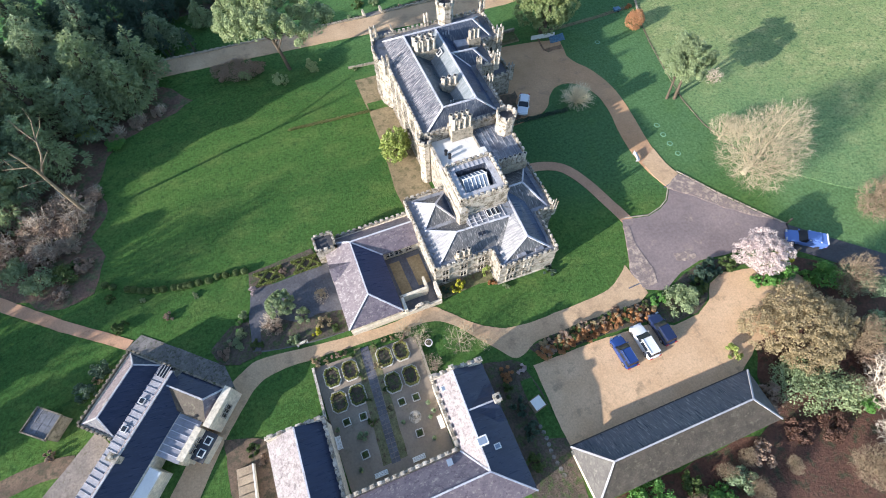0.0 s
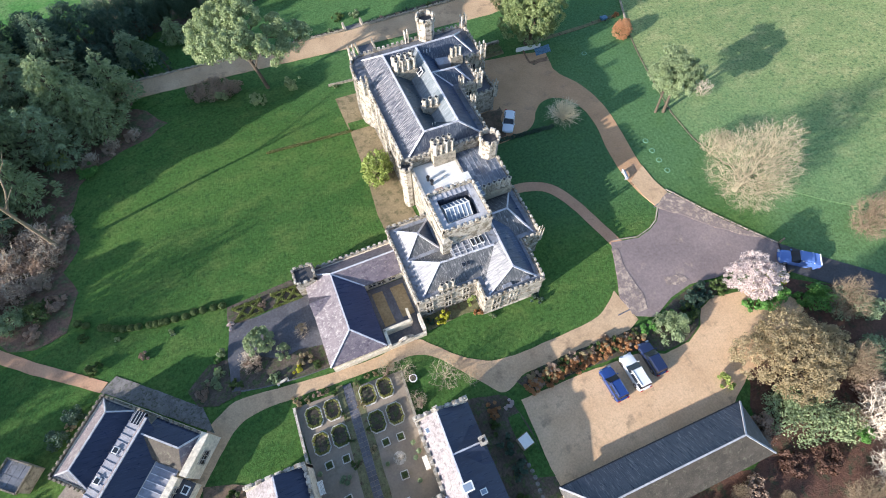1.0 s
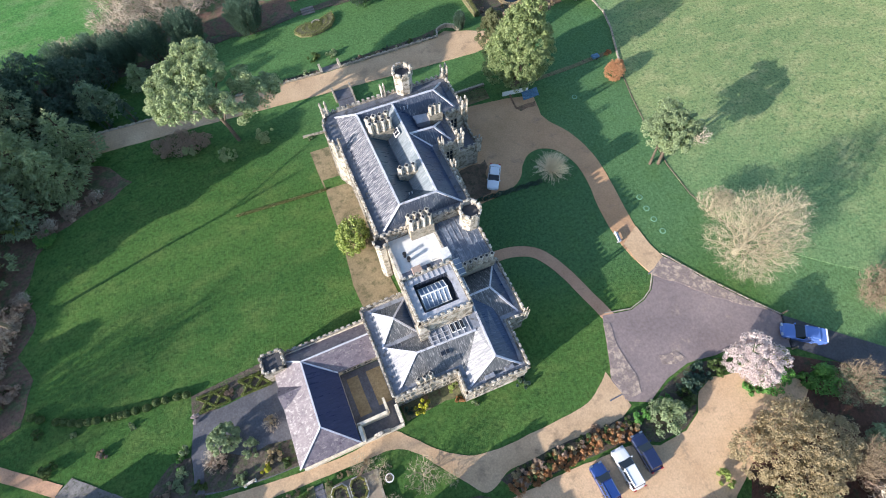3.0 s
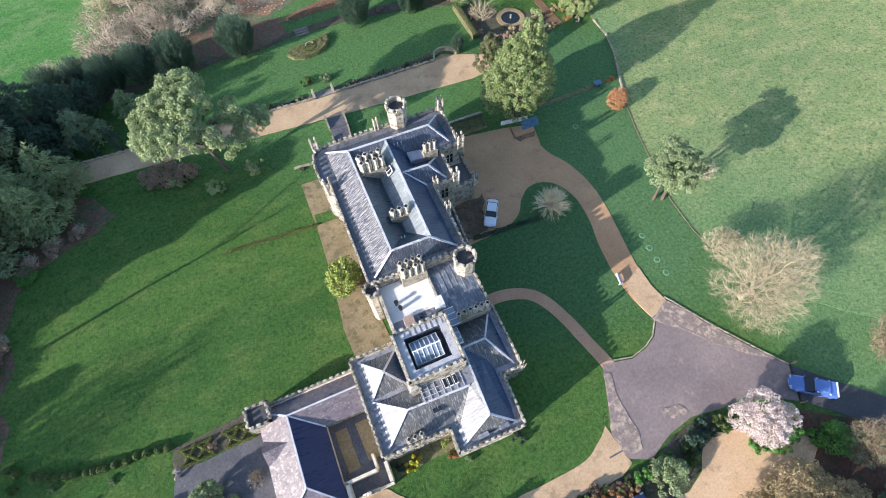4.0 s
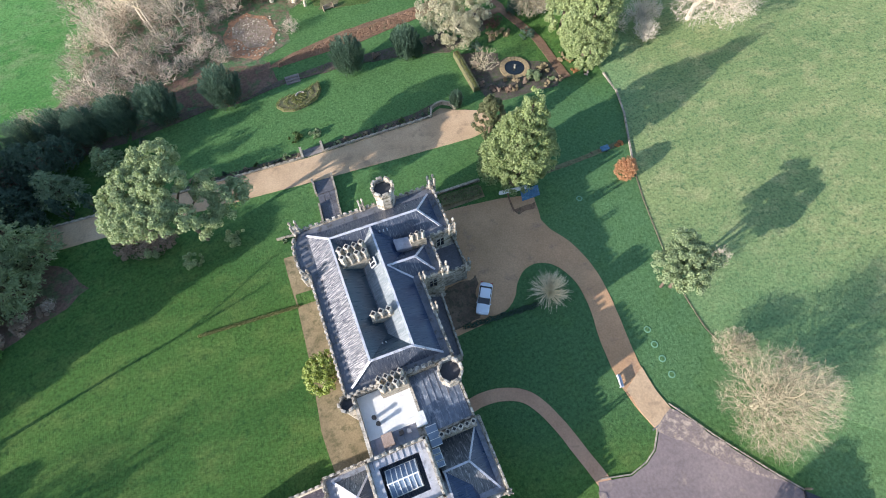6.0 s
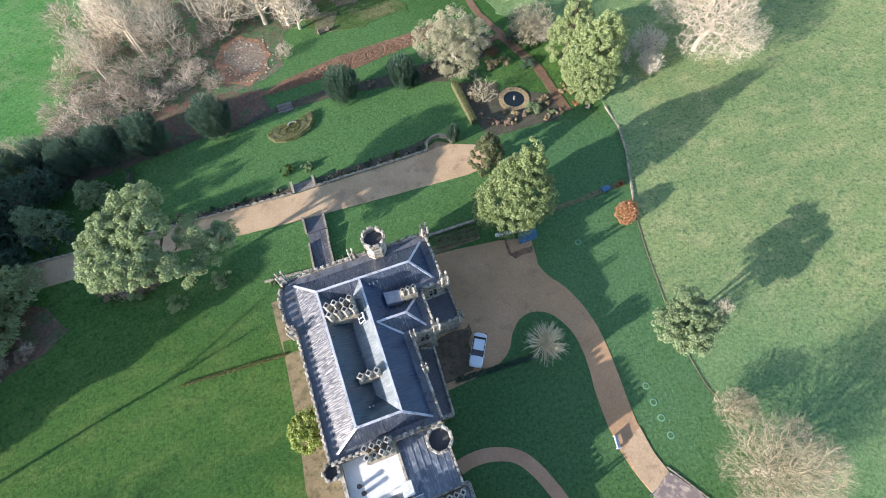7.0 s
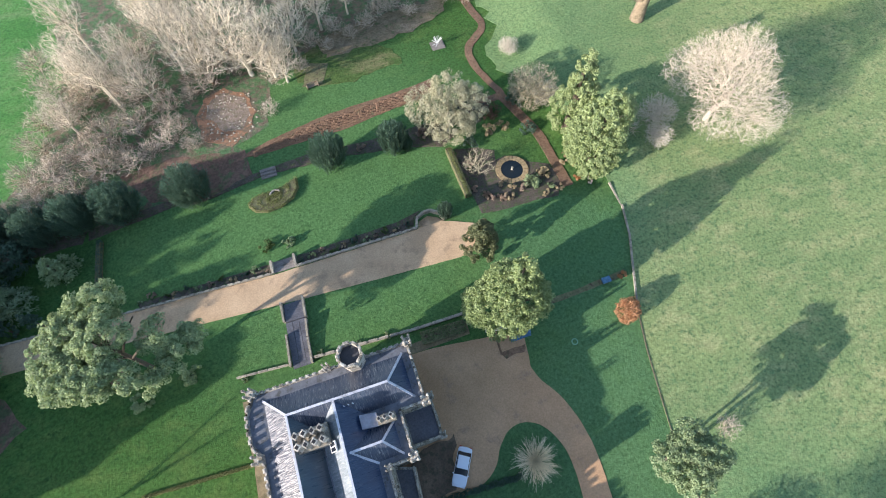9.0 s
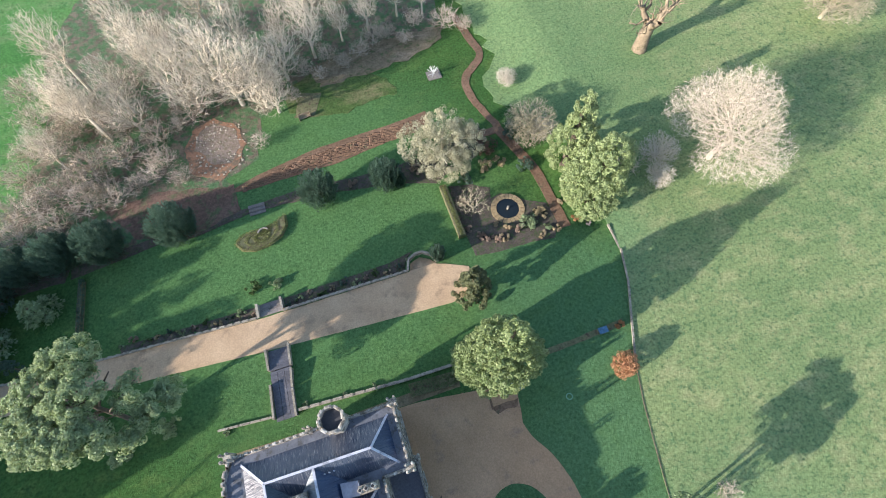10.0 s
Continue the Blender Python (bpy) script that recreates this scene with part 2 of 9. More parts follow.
BARNSLATE = mat("dull_slate", (0.085, 0.082, 0.08), (0.13, 0.125, 0.12), 1.2, 0.8, 0.4, 6.0, (0.19, 0.18, 0.165), 0.60, stretch=(2.0, 0.8, 0.8), grit=0.35)
BARNBLUE = slate("blue_barn_slate", (0.022, 0.032, 0.055), (0.05, 0.06, 0.088), (0.17, 0.175, 0.20), (4.5, 0.5, 0.5), 0.1, 0.60)
BARNBROWN = mat("brown_barn_slate", (0.05, 0.043, 0.036), (0.085, 0.073, 0.06), 0.9, 0.85, 0.4, 6.0, (0.12, 0.115, 0.085), 0.60, grit=0.35)
REDSLATE = slate("mauve_slate", (0.105, 0.088, 0.112), (0.17, 0.145, 0.168), (0.29, 0.265, 0.255), (1.2, 1.6, 1.2), 0.05, 0.60)
# inner valley slates, coloured for shade on one side, sun on the other
VALLEYSLATE = slate("shaded_valley_slate", (0.016, 0.040, 0.062), (0.036, 0.066, 0.090), (0.085, 0.12, 0.145), (0.5, 4.0, 0.5), 0.2, 0.62)
SUNLITVALLEY = slate("sunlit_valley_slate", (0.13, 0.16, 0.18), (0.235, 0.26, 0.28), (0.33, 0.345, 0.36), (0.5, 2.6, 0.5), 0.1, 0.60)
LEAD = mat("lead_sheet", (0.47, 0.48, 0.54), (0.62, 0.63, 0.69), 0.5, 0.45, 0.2, 6.0, (0.28, 0.28, 0.30), 0.60, grit=0.15)
DARKLEAD = mat("dark_gutter_lead", (0.10, 0.11, 0.13), (0.16, 0.17, 0.20), 0.6, 0.5, 0.2, 5.0, (0.07, 0.07, 0.07), 0.58, grit=0.25)
OLDLEAD = mat("stained_lead", (0.17, 0.185, 0.225), (0.27, 0.285, 0.325), 0.6, 0.45, 0.2, 5.0, (0.12, 0.12, 0.125), 0.58, grit=0.25)
POOLLEAD = slate("wet_lead_sheet", (0.06, 0.085, 0.13), (0.16, 0.19, 0.24), (0.36, 0.38, 0.42), (1.0, 0.5, 1.0), 0.6, 0.58)
SEAMLEAD = mat("grey_seamed_lead", (0.21, 0.22, 0.265), (0.31, 0.32, 0.37), 0.6, 0.5, 0.2, 5.0, (0.24, 0.24, 0.255), 0.60, grit=0.2)
MEMBRANE = mat("white_roof_coating", (0.68, 0.68, 0.67), (0.76, 0.76, 0.75), 0.3, 0.6, 0.1, 6.0, (0.56, 0.55, 0.53), 0.66, grit=0.08)
CLAY = mat("chimney_stone", (0.42, 0.385, 0.33), (0.56, 0.52, 0.455), 1.2, 0.85, 0.3, 6.0, (0.22, 0.19, 0.145), 0.56, vary=0.2)
BARK = mat("bark", (0.09, 0.068, 0.05), (0.15, 0.115, 0.085), 1.2, 0.95, 0.7, 5.0, (0.08, 0.085, 0.05), 0.6)
PALESHOOT = mat("pale_shoots", (0.72, 0.62, 0.44), (0.82, 0.73, 0.55), 0.5, 0.9, 0.2, 5.0)
PALEBARK = mat("pale_bark", (0.56, 0.495, 0.41), (0.68, 0.61, 0.52), 0.5, 0.95, 0.4, 5.0, (0.42, 0.365, 0.28), 0.62)
OAKBARK = mat("pale_oak_bark", (0.50, 0.43, 0.34), (0.63, 0.555, 0.455), 0.5, 0.95, 0.4, 5.0, (0.34, 0.285, 0.205), 0.60)
GREYBARK = mat("grey_bark", (0.61, 0.53, 0.42), (0.74, 0.66, 0.54), 0.12, 0.95, 0.4, 5.0, (0.45, 0.40, 0.29), 0.58)
THICKETBARK = mat("thicket_bark", (0.44, 0.37, 0.295), (0.57, 0.49, 0.40), 0.12, 0.95, 0.4, 5.0, (0.38, 0.32, 0.235), 0.56)
MEADOWBARK = mat("lichened_bark", (0.325, 0.285, 0.195), (0.43, 0.38, 0.27), 0.4, 0.95, 0.4, 5.0, (0.26, 0.235, 0.15), 0.58)
BROWNBARK = mat("brown_bark", (0.215, 0.165, 0.112), (0.30, 0.235, 0.16), 0.4, 0.95, 0.4, 5.0, (0.14, 0.115, 0.07), 0.58)
WOOD = mat("weathered_wood", (0.22, 0.17, 0.12), (0.31, 0.25, 0.18), 1.0, 0.9, 0.4, 6.0, vary=0.15)
RUSTBOX = mat("rusty_roof_box", (0.30, 0.22, 0.18), (0.38, 0.29, 0.25), 1.2, 0.8, 0.2, 6.0)
WALKLEAD = mat("pale_walk_lead", (0.38, 0.385, 0.42), (0.50, 0.505, 0.54), 0.7, 0.5, 0.2, 5.0, (0.27, 0.27, 0.29), 0.60, grit=0.2)
WATER = plain("pond_water", (0.012, 0.018, 0.022), 0.06)
GLASS = plain("dark_glass", (0.02, 0.025, 0.035), 0.08)
# roof panes: the reflected sky is put into the pale blue base
SKYGLASS = plain("sky_tinted_glass", (0.22, 0.28, 0.37), 0.08)
WHITE = mat("white_paint", (0.74, 0.74, 0.72), (0.80, 0.80, 0.78), 1.0, 0.6, 0.1, 6.0, grit=0.06)
BLACK = plain("black_plastic", (0.015, 0.015, 0.017), 0.5)
RUBBER = plain("tyre_rubber", (0.02, 0.02, 0.022), 0.9)
CHROME = plain("bright_metal", (0.65, 0.66, 0.68), 0.3, 1.0)
BLUETARP = mat("blue_tarpaulin", (0.04, 0.12, 0.22), (0.07, 0.19, 0.32), 1.5, 0.5, 0.6, 4.0, (0.16, 0.24, 0.32), 0.6, relief=0.1)
BUFF = mat("buff_gravel", (0.205, 0.160, 0.092), (0.285, 0.225, 0.135), 0.35, 0.95, 0.4, 12.0, (0.14, 0.12, 0.065), 0.55, grit=0.3)
MOSS = mat("mossy_soil", (0.12, 0.13, 0.06), (0.18, 0.17, 0.09), 0.6, 0.95, 0.7, 7.0, (0.09, 0.06, 0.04), 0.58, grit=0.5, relief=0.12)
L_PINE = leafy("pine_needles", (0.20, 0.275, 0.125), (0.49, 0.57, 0.315))
L_OAK = leafy("evergreen_oak_leaves", (0.140, 0.200, 0.072), (0.385, 0.462, 0.215), 0.5)
L_LIME = leafy("yellow_green_leaves", (0.20, 0.262, 0.105), (0.48, 0.56, 0.28), 0.5)
L_BAY = leafy("bay_leaves", (0.19, 0.265, 0.06), (0.49, 0.57, 0.18), 0.45)
L_YEW = leafy("yew_needles", (0.035, 0.075, 0.055), (0.115, 0.19, 0.13))
L_DARK = leafy("dark_conifer_needles", (0.138, 0.212, 0.115), (0.37, 0.47, 0.28))
L_GREYGREEN = leafy("grey_green_leaves", (0.18, 0.25, 0.13), (0.37, 0.455, 0.25))
L_BOX = leafy("box_leaves", (0.045, 0.09, 0.025), (0.15, 0.215, 0.065))
L_OLIVE = leafy("olive_brown_leaves", (0.27, 0.215, 0.12), (0.50, 0.42, 0.255))
L_WILLOW = leafy("willow_shoots", (0.38, 0.36, 0.235), (0.64, 0.61, 0.445))
L_BLOSSOM = leafy("pink_white_blossom", (0.55, 0.45, 0.45), (0.80, 0.72, 0.70))
L_GREEN = leafy("bright_green_leaves", (0.062, 0.202, 0.046), (0.186, 0.403, 0.093))
L_YELLOW = leafy("yellow_leaves", (0.35, 0.36, 0.03), (0.62, 0.60, 0.08))
L_RUST = leafy("rust_leaves", (0.33, 0.155, 0.062), (0.54, 0.30, 0.145))
DARKRED = leafy("dark_red_leaves", (0.10, 0.055, 0.04), (0.20, 0.115, 0.085))
L_COPPER = leafy("copper_leaves", (0.42, 0.21, 0.10), (0.62, 0.36, 0.20))
L_PLUME = leafy("yew_plumes", (0.040, 0.085, 0.060), (0.155, 0.245, 0.170))
L_HEATH = leafy("brown_heather", (0.26, 0.185, 0.14), (0.47, 0.36, 0.28))
L_DRY = leafy("dry_leaves", (0.341, 0.264, 0.155), (0.589, 0.480, 0.310))


# ---- building blocks ----
def mesh_of(name, verts, faces, material, smooth=False):
    me = bpy.data.meshes.new(name)
    me.from_pydata(verts, [], faces)
    for m in (material if isinstance(material, (list, tuple)) else (material,)):
        me.materials.append(m)
    if smooth:
        me.shade_smooth()
    return me


def thing(name, at=(0, 0, 0), label="", category="", group="", kind="", turn=0.0):
    ob = new(name)
    ob.empty_display_size = 0.3
    ob.matrix_basis = pose(*at, 0, 0, turn)
    return tagged(ob, label, category, group, kind)


def part(name, bm, material, parent=None, label="", world_place=False):
    """Links a bmesh (or a mesh) as one object under its thing."""
    if isinstance(bm, bmesh.types.BMesh):
        me = bpy.data.meshes.new(name)
        bmesh.ops.recalc_face_normals(bm, faces=bm.faces)
        bm.to_mesh(me)
        bm.free()
        for m in (material if isinstance(material, (list, tuple)) else (material,)):
            me.materials.append(m)
    else:
        me = bm
    ob = new(name, me)
    if parent:
        ob.parent = parent
        if world_place:
            ob.matrix_parent_inverse = parent.matrix_basis.inverted()
    if label:
        ob["label"] = label
    return ob


def box(bm, x0, y0, z0, x1, y1, z1, top=1.0):
    """A box; top: how much the upper face is drawn in."""
    cx, cy = (x0 + x1) / 2, (y0 + y1) / 2
    lo = [bm.verts.new((x, y, z0)) for x, y in ((x0, y0), (x1, y0), (x1, y1), (x0, y1))]
    hi = [bm.verts.new((cx + (x - cx) * top, cy + (y - cy) * top, z1)) for x, y in ((x0, y0), (x1, y0), (x1, y1), (x0, y1))]
    bm.faces.new(lo[::-1]), bm.faces.new(hi)
    for k in range(4):
        bm.faces.new((lo[k], lo[k - 3], hi[k - 3], hi[k]))


def prism(bm, pts, z0, z1, top=1.0):
    cx, cy = sum(p[0] for p in pts) / len(pts), sum(p[1] for p in pts) / len(pts)
    lo = [bm.verts.new((x, y, z0)) for x, y in pts]
    hi = [bm.verts.new((cx + (x - cx) * top, cy + (y - cy) * top, z1)) for x, y in pts]
    bm.faces.new(lo[::-1]), bm.faces.new(hi)
    for k in range(len(pts)):
        j = (k + 1) % len(pts)
        bm.faces.new((lo[k], lo[j], hi[j], hi[k]))


def ring(n, r, cx=0.0, cy=0.0, turn=0.0, ry=None):
    return [(cx + r * math.cos(turn + 2 * math.pi * k / n), cy + (ry or r) * math.sin(turn + 2 * math.pi * k / n)) for k in range(n)]


def bar(bm, p, q, w, h=None):
    """A square bar from p to q."""
    p, q = Vector(p), Vector(q)
    d = (q - p).normalized()
    s = d.cross(Vector((0, 0, 1)))
    s = (s if s.length > 1e-3 else Vector((1, 0, 0))).normalized()
    u = s.cross(d).normalized()
    h = h or w
    a = [bm.verts.new(p + s * i * w / 2 + u * j * h / 2) for i, j in ((-1, -1), (1, -1), (1, 1), (-1, 1))]
    b = [bm.verts.new(q + s * i * w / 2 + u * j * h / 2) for i, j in ((-1, -1), (1, -1), (1, 1), (-1, 1))]
    bm.faces.new(a[::-1]), bm.faces.new(b)
    for k in range(4):
        bm.faces.new((a[k], a[k - 3], b[k - 3], b[k]))


def slab(bm, pts, thick=0.14):
    """A sloping roof face with thickness; slopes to the west, to north or south, and to the east take their own slates:
    sunlit tones to the west, shaded ones to the east.
    """
    up = [bm.verts.new(p) for p in pts]
    dn = [bm.verts.new((p[0], p[1], p[2] - thick)) for p in pts]
    f = bm.faces.new(up)
    f.normal_update()
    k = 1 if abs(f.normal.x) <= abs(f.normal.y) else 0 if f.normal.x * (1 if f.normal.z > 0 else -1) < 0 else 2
    fs = [f, bm.faces.new(dn[::-1])]
    for i in range(len(pts)):
        j = (i + 1) % len(pts)
        fs.append(bm.faces.new((up[i], dn[i], dn[j], up[j])))
    for g in fs:
        g.material_index = k


def roof(parent, slopes, ridges=(), world_place=False, slates=None, cap=None, capw=0.34, label="", other=()):
    """Slopes and ridge caps, each a part of its own; the first slope carries the caps. other: slopes of another sheet, by their place in the list."""
    first = None
    for k, s in enumerate(slopes):
        bm = bmesh.new()
        slab(bm, s)
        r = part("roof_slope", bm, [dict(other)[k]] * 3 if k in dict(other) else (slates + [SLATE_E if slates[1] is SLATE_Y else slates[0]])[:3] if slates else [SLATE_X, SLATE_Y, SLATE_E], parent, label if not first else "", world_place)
        first = first or r
    for p, q in ridges:
        bm = bmesh.new()
        bar(bm, Vector(p) + Vector((0, 0, 0.05)), Vector(q) + Vector((0, 0, 0.05)), capw, 0.14)
        part("ridge_cap", bm, cap or LEAD, first)
    return first


BLOCK = bmesh.new()
box(BLOCK, -0.5, -0.5, 0.0, 0.5, 0.5, 0.8)
box(BLOCK, -0.56, -0.56, 0.8, 0.56, 0.56, 0.92)
box(BLOCK, -0.5, -0.5, 0.92, 0.5, 0.5, 1.0, 0.6)
BLOCK_MESHES = {}


def block_mesh(material):
    if material.name not in BLOCK_MESHES:
        me = bpy.data.meshes.new("merlon")
        BLOCK.to_mesh(me)
        me.materials.append(material)
        BLOCK_MESHES[material.name] = me
    return BLOCK_MESHES[material.name]


def battlement(parent, pts, z, closed=False, thick=0.23, low=0.24, high=0.4, width=0.40, gap=0.36, material=None, world_place=False):
    """A parapet along a line: a low wall, and merlons on it as pieces of their own."""
    material = material or STONE
    lines = list(zip(pts, pts[1:] + pts[:1])) if closed else list(zip(pts, pts[1:]))
    for p, q in lines:
        bm = bmesh.new()
        d = (Vector(q) - Vector(p)).normalized() * thick * 0.5
        bar(bm, (p[0] - d.x, p[1] - d.y, z + low / 2), (q[0] + d.x * 0.98, q[1] + d.y * 0.98, z + low / 2), thick, low)
        wall = part("parapet", bm, material, parent, "", world_place)
        v = Vector(q) - Vector(p)
        n = max(1, round((v.length - gap) / (width + gap)))
        step = v.length / n
        for k in range(n):
            ob = new("merlon", block_mesh(material))
            ob.parent = wall
            c = Vector(p) + v * ((k + 0.5) / n)
            ob.matrix_basis = Matrix.LocRotScale((c.x, c.y, z + low), Euler((0, 0, math.atan2(v.y, v.x))), (step * width / (width + gap) * random.uniform(0.94, 1.05), thick * 1.1, high * random.uniform(0.92, 1.06)))
    return wall


def window(parent, at, w, h, turn, world_place=False, panes=2):
    """A stone-framed window set in a wall; turn: degrees, 0 faces south."""
    m = pose(*at, 0, 0, turn)
    bm = bmesh.new()
    rows = []
    for y, o in ((-0.12, 0.14), (0.12, 0.14), (0.12, 0.0), (-0.12, 0.0)):
        rows.append([bm.verts.new((x, y, z)) for x, z in ((-w / 2 - o, -o), (w / 2 + o, -o), (w / 2 + o, h + o), (-w / 2 - o, h + o))])
    for lo, hi in zip(rows, rows[1:] + rows[:1]):
        for k in range(4):
            bm.faces.new((lo[k], lo[(k + 1) % 4], hi[(k + 1) % 4], hi[k]))
    bm.transform(m)
    f = part("window", bm, STONE, parent, "", world_place)
    for k in range(1, panes):
        x = -w / 2 + w * k / panes
        bm = bmesh.new()
        box(bm, x - 0.05, -0.1, 0, x + 0.05, 0.1, h)
        bm.transform(m)
        part("mullion", bm, STONE, f)
    bm = bmesh.new()
    box(bm, -w / 2, -0.09, h * 0.6 - 0.04, w / 2, 0.09, h * 0.6 + 0.04)
    bm.transform(m)
    part("transom", bm, STONE, f)
    bm = bmesh.new()
    box(bm, -w / 2, -0.03, 0, w / 2, 0.02, h)
    bm.transform(m)
    part("pane", bm, GLASS, f)
    return f


def smooth01(a, b, v):
    t = min(1.0, max(0.0, (v - a) / (b - a)))
    return t * t * (3 - 2 * t)


def land(x, y):
    """The ground's height: level round the house, falling in terraces to the garden behind it."""
    back = 0.06 * max(0.0, 18 - x)
    terraced = -0.7 * smooth01(70.5, 79.0, y) - 0.9 * smooth01(84.75 + back, 85.3 + back, y)
    gentle = -1.6 * smooth01(74, 92, y)
    near = 1 - smooth01(46.5, 50, x)
    z = terraced * near + gentle * (1 - near)
    return z * (1 - smooth01(67, 80, x)) + 0.25 * noise.noise((x * 0.02, y * 0.02, 3.0)) * smooth01(75, 120, x)


def edge_line(pts, step=0.9, wob=0.12, seed=0):
    """A closed outline, smoothed and a little uneven."""
    out = []
    n = len(pts)
    for k in range(n):
        p, q = Vector(pts[k]), Vector(pts[(k + 1) % n])
        d = q - p
        m = max(1, int(d.length / step))
        for i in range(m):
            c = p + d * (i / m)
            o = noise.noise_vector((c.x * 0.55, c.y * 0.55, seed)) * wob
            out.append((c.x + o.x, c.y + o.y))
    return out


def curve_line(pts, each=5):
    """A smooth line through open points."""
    out = []
    for k in range(len(pts) - 1):
        p0, p1, p2, p3 = (Vector(pts[max(0, min(len(pts) - 1, i))]) for i in (k - 1, k, k + 1, k + 2))
        for i in range(each):
            t = i / each
            out.append(tuple(0.5 * ((2 * p1) + (p2 - p0) * t + (2 * p0 - 5 * p1 + 4 * p2 - p3) * t * t + (3 * p1 - p0 - 3 * p2 + p3) * t ** 3)))
    return out + [tuple(pts[-1])]


def patch(name, pts, lift, material, label, category, wob=0.12, seed=0, step=0.9):
    """A sheet on the ground that follows its height."""
    bm = bmesh.new()
    lift += seed * 0.0011
    line = edge_line(pts, step, wob, seed)
    xs_, ys_ = [p[0] for p in line], [p[1] for p in line]
    grid = max(2.0, math.sqrt((max(xs_) - min(xs_)) * (max(ys_) - min(ys_)) / 9000))
    inner = [Vector((min(xs_) + grid * (i + 0.37), min(ys_) + grid * (k + 0.41))) for i in range(int((max(xs_) - min(xs_)) / grid)) for k in range(int((max(ys_) - min(ys_)) / grid))]
    co, _, tris = mathutils.geometry.delaunay_2d_cdt([Vector(p) for p in line] + inner, [], [list(range(len(line)))], 1, 1e-4)[:3]
    vs = [bm.verts.new((p.x, p.y, 0)) for p in co]
    for t in tris:
        bm.faces.new([vs[k] for k in t])
    bmesh.ops.delete(bm, geom=[v for v in bm.verts if not v.link_faces], context="VERTS")
    for v in bm.verts:
        v.co.z = land(v.co.x, v.co.y) + lift
    rim = [e for e in bm.edges if e.is_boundary]
    got = bmesh.ops.extrude_edge_only(bm, edges=rim)["geom"]
    for v in got:
        if isinstance(v, bmesh.types.BMVert):
            v.co.z -= 0.08
    ob = part(name, bm, material)
    bm = bmesh.new()
    bm.from_mesh(ob.data)
    down = [f for f in bm.faces if f.normal.z < -0.2]
    bmesh.ops.reverse_faces(bm, faces=down)
    bm.to_mesh(ob.data)
    bm.free()
    return tagged(ob, label, category, kind="structure")


def strip(name, mid, width, lift, material, label, category, each=5, wob=0.1, seed=0):
    """A path of even width along a line."""
    line = [Vector(p) for p in curve_line(mid, each)]
    left, right = [], []
    for k, p in enumerate(line):
        d = (line[min(k + 1, len(line) - 1)] - line[max(k - 1, 0)]).normalized()
        s = Vector((-d.y, d.x)) * width / 2
        left.append(p + s), right.append(p - s)
    return patch(name, [tuple(p) for p in left + right[::-1]], lift, material, label, category, wob, seed)


# ---- the ground and what is laid on it ----
xs = [-420, -300, -200, -130, -90] + [v * 2.5 for v in range(-26, 61)] + [170, 190, 230, 300, 420, 560]
ys = [-420, -300, -200, -120, -70, -45] + [v * 2.5 for v in range(-12, 27)] + [v * 0.75 for v in range(92, 128)] + [v * 2.5 for v in range(39, 68)] + [185, 210, 260, 340, 480, 620]
gv = [(x, y, land(x, y)) for y in ys for x in xs]
nx = len(xs)
gf = [(j * nx + i, j * nx + i + 1, (j + 1) * nx + i + 1, (j + 1) * nx + i) for j in range(len(ys) - 1) for i in range(nx - 1)]
ground = tagged(new("ground", mesh_of("ground", gv, gf, GRASS, True)), "rolling green grassland round the castle", "grass", kind="structure")

FENCE = [(72.2, 82.0), (72.0, 77.5), (70.6, 72.5), (68.2, 67.0), (65.9, 61.5), (64.3, 56.0), (62.6, 48.5), (61.3, 42.0), (61.2, 36.0), (62.5, 30.0), (66.5, 23.5), (72, 18), (80, 12), (90, 6)]
patch("field", FENCE + [(130, -5), (200, -10), (280, 60), (280, 200), (120, 190), (75, 150), (74, 128), (73, 112), (74, 100)], 0.06, FIELD, "pale mottled meadow grass beyond the low boundary wall", "meadow", 0.3, 1, 3.0)
patch("meadow_edge", [(67.6, 110), (69, 104), (73, 99), (79, 98.5), (84, 104), (82, 113), (84, 122), (86, 136), (84, 150), (68, 150), (67.4, 136), (68.4, 128), (68.6, 121), (65, 117.5), (64.2, 113)], 0.066, FIELD, "rough green grass between garden and meadow", "grass", 1.6, 40, 1.5)
patch("pasture", [(-160, 98), (-60, 104), (-30, 106), (-5, 113), (-2, 150), (0, 200), (-160, 220)], 0.012, PASTURE, "bright green pasture beyond the bare wood", "pasture", 0.2, 2, 3.0)
patch("wood_floor", [(-24, 104.4), (-20, 103.5), (-8, 102.3), (5, 103.4), (16, 104.8), (17.5, 108), (16, 111), (22, 113.5), (24, 122), (29, 125.5), (40, 128), (52, 130.5), (62, 134), (64, 150), (40, 175), (5, 190), (-14, 152), (-12.4, 140), (-13.8, 128), (-19, 116), (-27, 108)], 0.03, WOODFLOOR, "brown leaf litter under the bare winter wood", "woodland floor", 0.6, 3, 2.0)
patch("wood_floor", [(16, -6.2), (39.5, -6.4), (42, -1), (46, 5), (51, 8.5), (56, 12), (64, 6), (75, -2), (70, -30), (0, -30), (4, -6)], 0.02, DARKFLOOR, "dark leaf-strewn ground in the south-east wood", "woodland floor", 0.8, 4, 2.0)
patch("wood_floor", [(-70, 104), (-55, 96), (-42, 92), (-27, 97), (-20, 100.5), (-10, 100.6), (-9, 102.4), (-24, 104.8), (-40, 102)], 0.05, SOIL, "dark shaded soil under the row of yews", "bed", 0.6, 5, 1.5)
